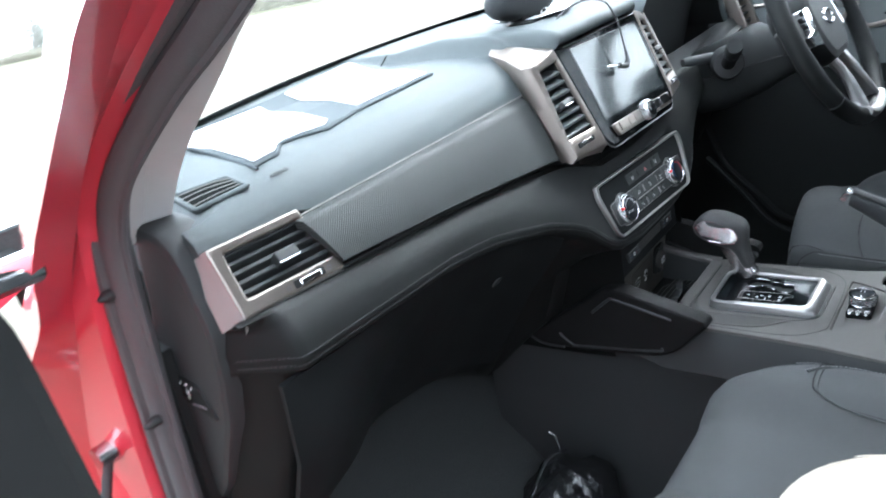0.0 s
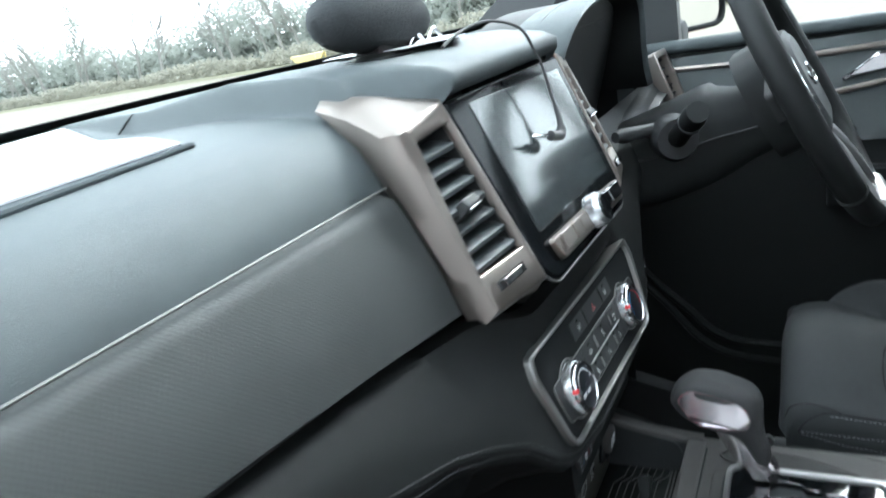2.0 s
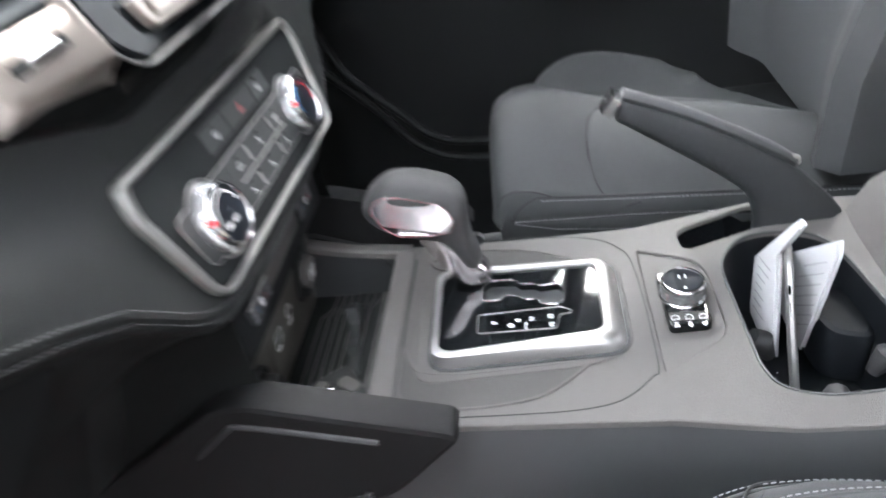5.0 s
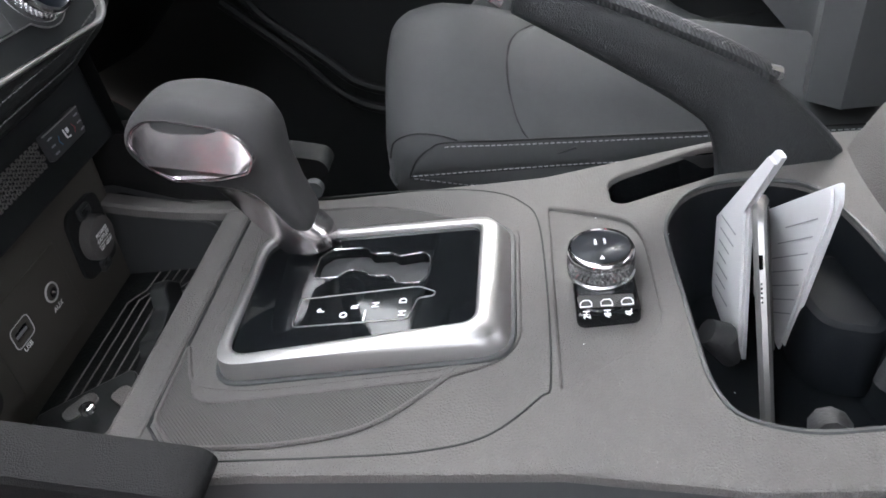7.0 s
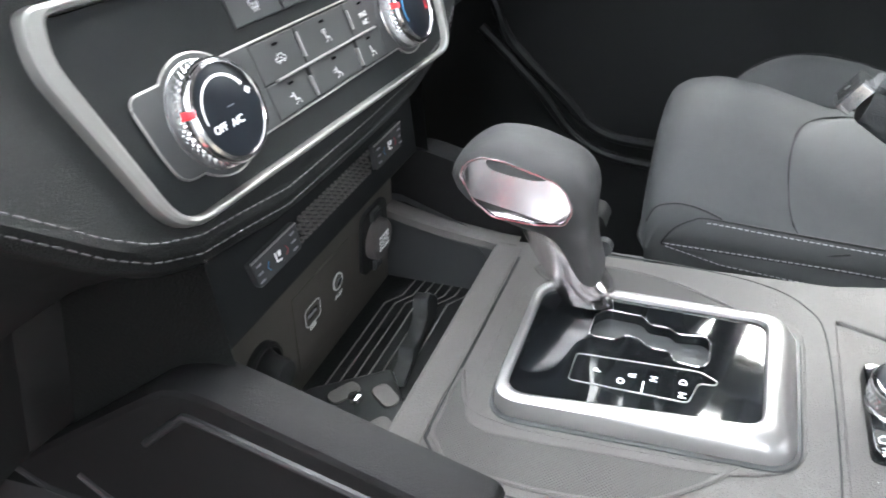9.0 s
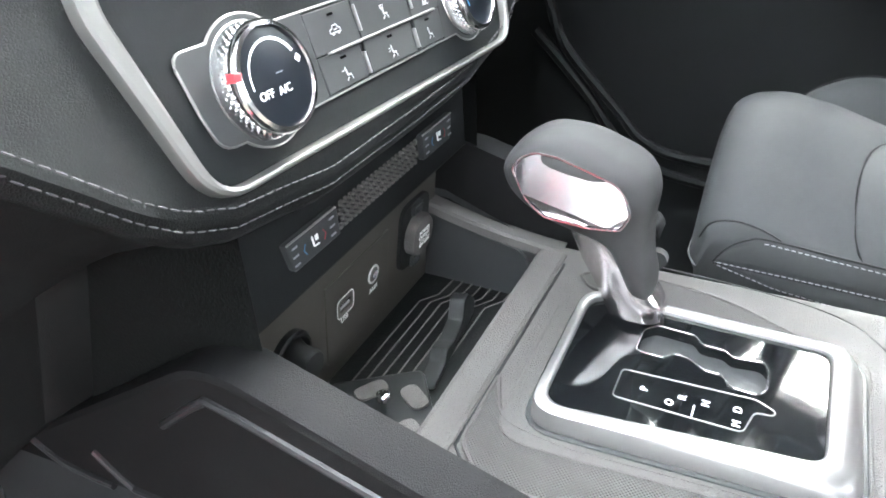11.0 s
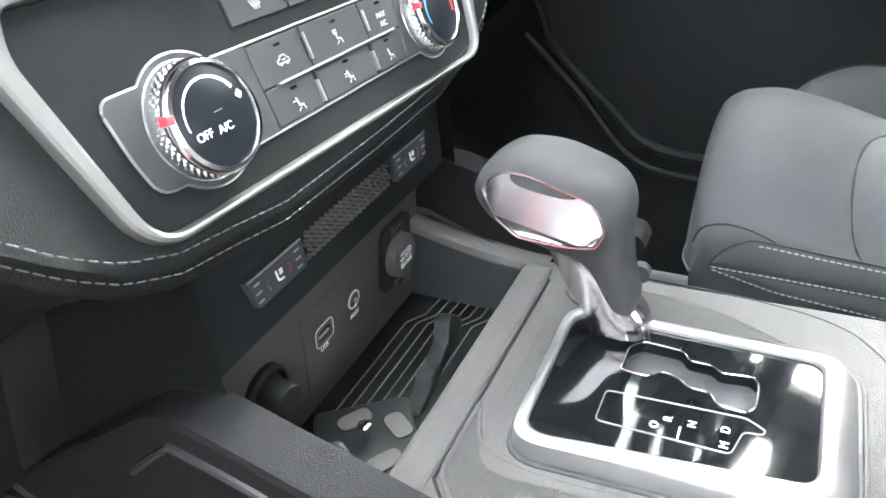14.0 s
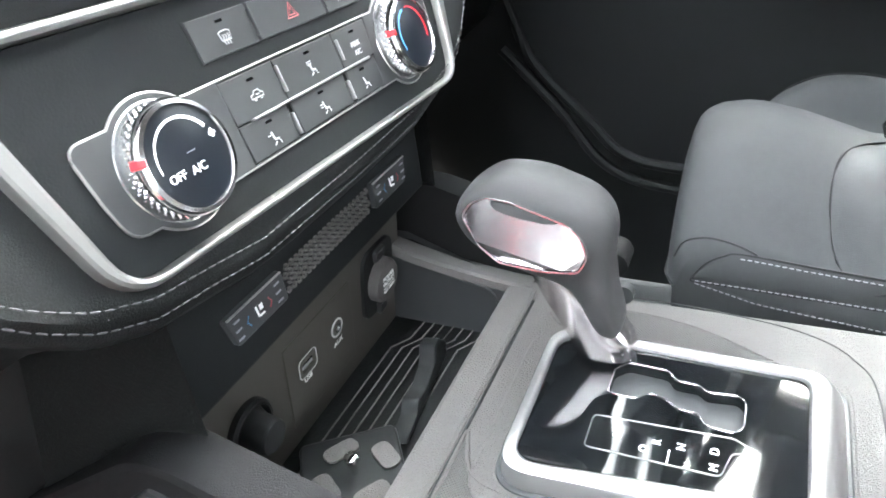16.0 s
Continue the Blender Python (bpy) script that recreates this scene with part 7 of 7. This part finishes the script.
# phone and folded papers in the cup holder
ph_ = thing("mobile_phone", "silver edged mobile phone standing in the cup holder", "phone")
PHM = axes((0.016, -0.246, 0.364), (0.495, 0.0, 0.869), (0.807, -0.289, -0.459))
part("body", plate(rect(-0.072, -0.036, 0.068, 0.036, 0.010), -0.0030, 0.0030, PHM, 0.0012), SIDE, ph_, "dark grey body")
part("edge_band", tube([PHM @ Vector((x, y, 0)) for x, y in rect(-0.072, -0.036, 0.068, 0.036, 0.010)], 0.0040, 8, closed=True), BEZEL, ph_, "silver edge")
part("port", tube([PHM @ Vector((x, -0.0393, 0)) for x in (0.036, 0.040, 0.044)], 0.0013, 6), GLOSS, ph_, "dark charging port")
for k in range(5):
    part("speaker_hole", lathe([(0.0006, 0.0), (0.0006, 0.0006)], 8, PHM @ Matrix.Translation((0.028 - 0.0026 * k, -0.0399, 0)) @ Matrix.Rotation(radians(90), 4, "X")), GLOSS, ph_)
part("screen", plate(rect(-0.066, -0.032, 0.062, 0.032, 0.006), 0.0025, 0.0036, PHM), GLOSS, ph_)
pap = thing("folded_papers", "folded printed papers standing in the cup holder", "papers")
for y0, lean, pts, bars in ((-0.236, -0.10, [(0.084, 0.325), (0.012, 0.330), (0.034, 0.433), (-0.004, 0.488), (0.006, 0.487), (0.088, 0.392)], (0.040, 0.080, 0.335, 0.395)),
                            (-0.264, 0.15, [(0.079, 0.325), (0.022, 0.330), (0.004, 0.403), (-0.010, 0.462), (-0.006, 0.472), (0.100, 0.380)], (0.024, 0.070, 0.345, 0.405))):
    m = axes((0, y0, 0), (1, 0, 0), (0, 0, 1))
    sh = part("sheet", plate(rounded(pts, 0.002, 2), -0.0012, 0.0012, m, 0.0003), PAPER, pap, "white printed sheet")
    part("sheet_fold", plate([(x + 0.004, z - 0.006) for x, z in pts], -0.0030, -0.0016, m), PAPER, sh)
    xa, xb, za, zb = bars
    for k in range(7 if y0 < -0.25 else 0):   # lines of print along the upper edge
        x0, x1 = 0.006 + 0.002 * k, 0.006 + 0.002 * k + random.uniform(0.03, 0.062)
        z0_ = 0.452 - 0.0115 * k
        part("print_bar", plate([(x0, z0_ - 0.87 * (x0 + 0.006)), (x1, z0_ - 0.87 * (x1 + 0.006)), (x1, z0_ + 0.0009 - 0.87 * (x1 + 0.006)), (x0, z0_ + 0.0009 - 0.87 * (x0 + 0.006))], -0.0034, 0.0016, m), INK, sh)
    for k in range(0 if y0 < -0.25 else 7):
        z = zb - (zb - za) * k / 6
        part("print_bar", plate([(x, q + 0.25 * (xb - x)) for x, q in rect(xb - (xb - xa) * random.uniform(0.35, 0.9), z, xb, z + 0.0007)], -0.0034, 0.0016, m), INK, sh)
    for k in range(2):
        part("yellow_tag", plate(rect(xa + 0.014 * k, zb + 0.008, xa + 0.014 * k + 0.009, zb + 0.0125), 0.0011, 0.0017, m), GOLD, sh)

# bag in the footwell, hat on the seat, cloth on the armrest
bag = thing("leather_bag", "small black glossy leather bag in the footwell", "bag")
BAGL = mat("glossy_black_leather", (0.012, 0.012, 0.013), 0.25, grain=1.0, size=0.02, kind="noise", coat=0.4)
rings = []
for t, (r, z) in enumerate(((0.60, 0.005), (0.95, 0.02), (1.0, 0.06), (0.9, 0.11), (0.65, 0.145), (0.30, 0.16), (0.12, 0.166))):
    rings.append([(-0.235 + 0.11 * r * math.cos(a) + 0.006 * math.sin(5 * a + t), 0.262 + 0.085 * r * math.sin(a) + 0.006 * math.cos(4 * a + 2 * t), z + 0.006 * math.sin(3 * a + t)) for a in np.linspace(0, 2 * math.pi, 33)[:-1]])
part("body", loft(rings), BAGL, bag, "creased glossy leather", 70)
part("zip", tube(spline([(-0.30, 0.30, 0.135), (-0.22, 0.31, 0.155), (-0.155, 0.31, 0.13)], 6), 0.003, 6), CHROME, bag, "metal zip")
part("zip_pull", tube([(-0.160, 0.318, 0.135), (-0.146, 0.335, 0.150), (-0.150, 0.345, 0.158)], 0.0022, 6), CHROME, bag)
hat = thing("cloth_hat", "beige cloth hat with a stitched brim on the passenger seat", "hat")
HX, HY, HZ = -0.470, -0.275, 0.392
rings = [[(HX + r * 1.05 * math.cos(a), HY + r * math.sin(a), HZ + z) for a in np.linspace(0, 2 * math.pi, 41)[:-1]] for r, z in ((0.135, 0.0), (0.142, 0.008), (0.138, 0.020), (0.120, 0.035), (0.098, 0.045), (0.094, 0.050), (0.085, 0.060), (0.06, 0.066), (0.03, 0.068))]
part("crown_and_brim", loft(rings), CLOTH, hat, "beige cloth")
for r, z in ((0.1345, 0.0245), (0.118, 0.0368)):
    part("seam", tube([(HX + r * 1.05 * math.cos(a), HY + r * math.sin(a), HZ + z) for a in np.linspace(0, 2 * math.pi, 41)[:-1]], 0.0015, 5, closed=True), CLOTH, hat)
cl = thing("beige_cap", "beige cloth cap lying on the centre armrest", "cap")
rings = [[(0.105 + r * 1.0 * math.cos(a), -0.42 + r * 0.8 * math.sin(a), 0.478 + z) for a in np.linspace(0, 2 * math.pi, 33)[:-1]] for r, z in ((0.085, 0.0), (0.092, 0.012), (0.088, 0.035), (0.070, 0.06), (0.03, 0.072))]
part("crown", loft(rings), CLOTH, cl)

for top in [o for o in scene.objects if not o.parent and o.name.split(".")[0] in ("climate_panel", "lower_fascia", "socket_panel", "centre_console", "storage_tray", "knee_pad", "armrest_box", "gear_selector", "drive_mode_dial", "handbrake", "front_seat", "phone_mount", "plastic_clip", "mobile_phone", "folded_papers", "beige_cap", "cloth_hat")]:
    for ob in [top, *top.children_recursive]:
        if ob.type == "MESH":
            ob.data.transform(CONSOLE)

# dust and lint on the console
drng = random.Random(11)
bm = bmesh.new()
for _ in range(26):
    x, y = drng.uniform(-0.11, 0.11), drng.uniform(-0.19, 0.10)
    if -0.06 < x < 0.09 and -0.10 < y < 0.10:
        continue
    a, r = drng.uniform(0, 6.28), drng.uniform(0.0003, 0.0009)
    tube([(x, y, 0.4119), (x + r * math.cos(a), y + r * math.sin(a), 0.4123), (x + 1.7 * r * math.cos(a + 0.5), y + 1.7 * r * math.sin(a + 0.5), 0.4120)], 0.00022, 4, bm=bm)
tagged(part("dust_specks", bm, WHITE, None), "pale dust specks and lint on the console", "dust", kind="stuff")

# ---- distance: verge, hedge, trees, skip, parked car ----
rng = random.Random(7)
HL = [(95, -30), (38, -8), (32, 4), (31.5, 12), (37, 25), (42, 40), (44.5, 71), (46, 110), (40, 170)]
hl = spline([(x, y, 0) for x, y in HL], 8)


def shifted(line, d):
    out = []
    for i, p in enumerate(line):
        t = (line[min(len(line) - 1, i + 1)] - line[max(0, i - 1)]).normalized()
        out.append(p + Vector((t.y, -t.x, 0)) * d)
    return out


v0, v1 = shifted(hl, -2.2), shifted(hl, 40)
bm = loft([[(p.x, p.y, GZ + 0.012) for p in v0], [(p.x, p.y, GZ + 0.16) for p in shifted(hl, -1.4)], [(p.x, p.y, GZ + 0.2) for p in v1]], closed=False)
tagged(part("verge", bm, GRASS, None), "dull green grass verge along the hedge", "grass", kind="structure")


def clump(bm, c, r, n, size, flat=0.8):
    """Many small leaf faces round a centre."""
    for _ in range(n):
        v = Vector((rng.gauss(0, 1), rng.gauss(0, 1), rng.gauss(0, 1) * flat)).normalized() * r * rng.uniform(0.35, 1.0)
        p = Vector(c) + v
        a, b = Vector((rng.uniform(-1, 1), rng.uniform(-1, 1), rng.uniform(-1, 1))).normalized(), Vector((rng.uniform(-1, 1), rng.uniform(-1, 1), rng.uniform(-1, 1))).normalized()
        s = size * rng.uniform(0.5, 1.2)
        vs = [bm.verts.new(q) for q in (p - a * s, p + b * s * 0.6, p + a * s, p - b * s * 0.6)]
        bm.faces.new(vs)


bm = bmesh.new()
for p, d in along(hl, 0.55):
    if p.y < -20 or p.y > 150:
        continue
    h = 1.0 + 0.25 * math.sin(p.x * 0.9 + p.y * 0.31) + rng.uniform(-0.15, 0.15)
    for k in range(3):
        clump(bm, (p.x + rng.uniform(-0.4, 0.6), p.y + rng.uniform(-0.4, 0.4), GZ + 0.25 + h * k / 3), 0.5, 70, 0.12)
tagged(part("hedge", bm, HEDGE, None), "low brown-green hedge at the edge of the car park", "hedge", kind="stuff")


def tree(x, y, height, leafy):
    t = thing("tree", "leafy evergreen tree behind the hedge" if leafy else "bare winter tree behind the hedge", "tree", "trees behind the hedge")
    bm, tips = bmesh.new(), []

    def limb(p, d, length, r, depth):
        path = [p]
        for k in range(4):
            d = (d + Vector((rng.uniform(-0.22, 0.22), rng.uniform(-0.22, 0.22), rng.uniform(-0.05, 0.16)))).normalized()
            path.append(path[-1] + d * length / 4)
        tube(path, [r * (1 - 0.6 * k / 4) for k in range(5)], 5, bm=bm)
        if depth:
            for k in range(2, 5):
                for _ in range(2):
                    dd_ = (d + Vector((rng.uniform(-1, 1), rng.uniform(-1, 1), rng.uniform(-0.1, 0.7)))).normalized()
                    limb(path[k], dd_, length * rng.uniform(0.42, 0.62), r * 0.42, depth - 1)
        else:
            tips.append(path[-1])
    limb(Vector((x, y, GZ)), Vector((0, 0, 1)), height * 0.62, height * 0.024, 2)
    part("trunk", bm, BARK, t, "bare grey-brown trunk and branches")
    bm = bmesh.new()
    for q in tips:
        clump(bm, q, height * (0.11 if leafy else 0.085), 60 if leafy else 16, height * (0.016 if leafy else 0.009))
    part("crown", bm, LEAF if leafy else BARK, t)
    return t


protos = [(tree(66, 60, 8.5, True), 66, 60), (tree(60, 74, 7.5, False), 60, 74), (tree(52, 34, 7.0, False), 52, 34)]
for p, d in along(shifted(hl, 8), 3.8):
    if p.y < -18 or p.y > 140:
        continue
    src, sx, sy = protos[rng.choice((0, 1, 1, 2, 2))]
    s_, a_ = rng.uniform(0.75, 1.25), rng.uniform(0, 6.28)
    px, py = p.x + rng.uniform(-3, 5), p.y + rng.uniform(-2, 2)
    c = copy_thing(src, Matrix.Translation((px, py, 0)) @ Matrix.Rotation(a_, 4, "Z") @ Matrix.Scale(s_, 4) @ Matrix.Translation((-sx, -sy, 0)))
    c.matrix_basis = Matrix.Translation((px, py, GZ)) @ Matrix.Rotation(a_, 4, "Z") @ Matrix.Scale(s_, 4) @ Matrix.Translation((-sx, -sy, -GZ))
# far wood as one belt of twigs
bm = bmesh.new()
for p, d in along(shifted(hl, 20), 1.2):
    if -18 < p.y < 150:
        h = 5.2 + 1.6 * math.sin(p.x * 0.21 + p.y * 0.13) + rng.uniform(-1.2, 1.6)
        for k in range(7):
            clump(bm, (p.x + rng.uniform(-2, 2), p.y + rng.uniform(-1, 1), GZ + 0.4 + h * k / 7), 1.3, 120 - 13 * k, 0.46 - 0.035 * k, 1.0)
tagged(part("far_wood", bm, LEAF, None), "grey-green belt of distant trees and scrub", "wood", kind="stuff")
# painted lines on the asphalt
for i in range(5):
    y = 8 + 7.5 * i
    solo("bay_line", plate([(9, y), (24, y + 6), (24, y + 6.18), (9, y + 0.18)], GZ + 0.003, GZ + 0.006), WHITE, "worn white painted bay line on the asphalt", "road marking", "bay lines", kind="structure")
sk = thing("skip", "faded yellow steel skip by the hedge", "skip")
part("body", plate([(-0.6, 0.2), (0.6, 0.2), (1.0, 0.75), (-1.0, 0.75)], -0.6, 0.6, Matrix.Translation((34.5, 26.5, GZ)) @ Matrix.Rotation(radians(-60), 4, "Z") @ Matrix.Rotation(radians(90), 4, "X"), 0.03), YELLOW, sk)
for s in (-1, 1):
    part("rib", box(34.5 + s * 0.5 - 0.05, 34.5 + s * 0.5 + 0.05, 25.6, 25.7, GZ + 0.2, GZ + 0.7, 0.02), YELLOW, sk)


def parked_car(x, y, turn):
    c = thing("parked_car", "blue parked estate car on the asphalt", "car")
    m = Matrix.Translation((x, y, GZ)) @ Matrix.Rotation(radians(turn), 4, "Z")
    prof = [(-2.1, 0.35), (2.1, 0.35), (2.15, 0.70), (1.95, 0.85), (1.05, 0.95), (0.35, 1.42), (-1.5, 1.46), (-2.05, 0.95)]
    B = Matrix(((1, 0, 0, 0), (0, 0, -1, 0), (0, 1, 0, 0), (0, 0, 0, 1)))
    part("body", plate(rounded(prof, 0.12, 4), -0.85, 0.85, m @ B, 0.10), BLUECAR, c, "blue painted body")
    for s in (-0.84, 0.80):
        part("window", plate(rounded([(-1.75, 0.98), (0.85, 0.98), (0.30, 1.34), (-1.45, 1.36)], 0.06), 0, 0.03, m @ B @ Matrix.Translation((0, 0, s + (0.05 if s > 0 else -0.03)))), GLOSS, c)
    for wx in (-1.3, 1.3):
        for s in (-0.82, 0.66):
            w = part("wheel", lathe([(0.31, 0), (0.32, 0.03), (0.32, 0.15), (0.31, 0.18)], 24, m @ B @ Matrix.Translation((wx, 0.32, s))), TYRE, c)
            part("rim", lathe([(0.20, -0.01), (0.19, 0.19)], 16, m @ B @ Matrix.Translation((wx, 0.32, s))), SILVER, w)
    return c


parked_car(31.0, 2.2, 96)
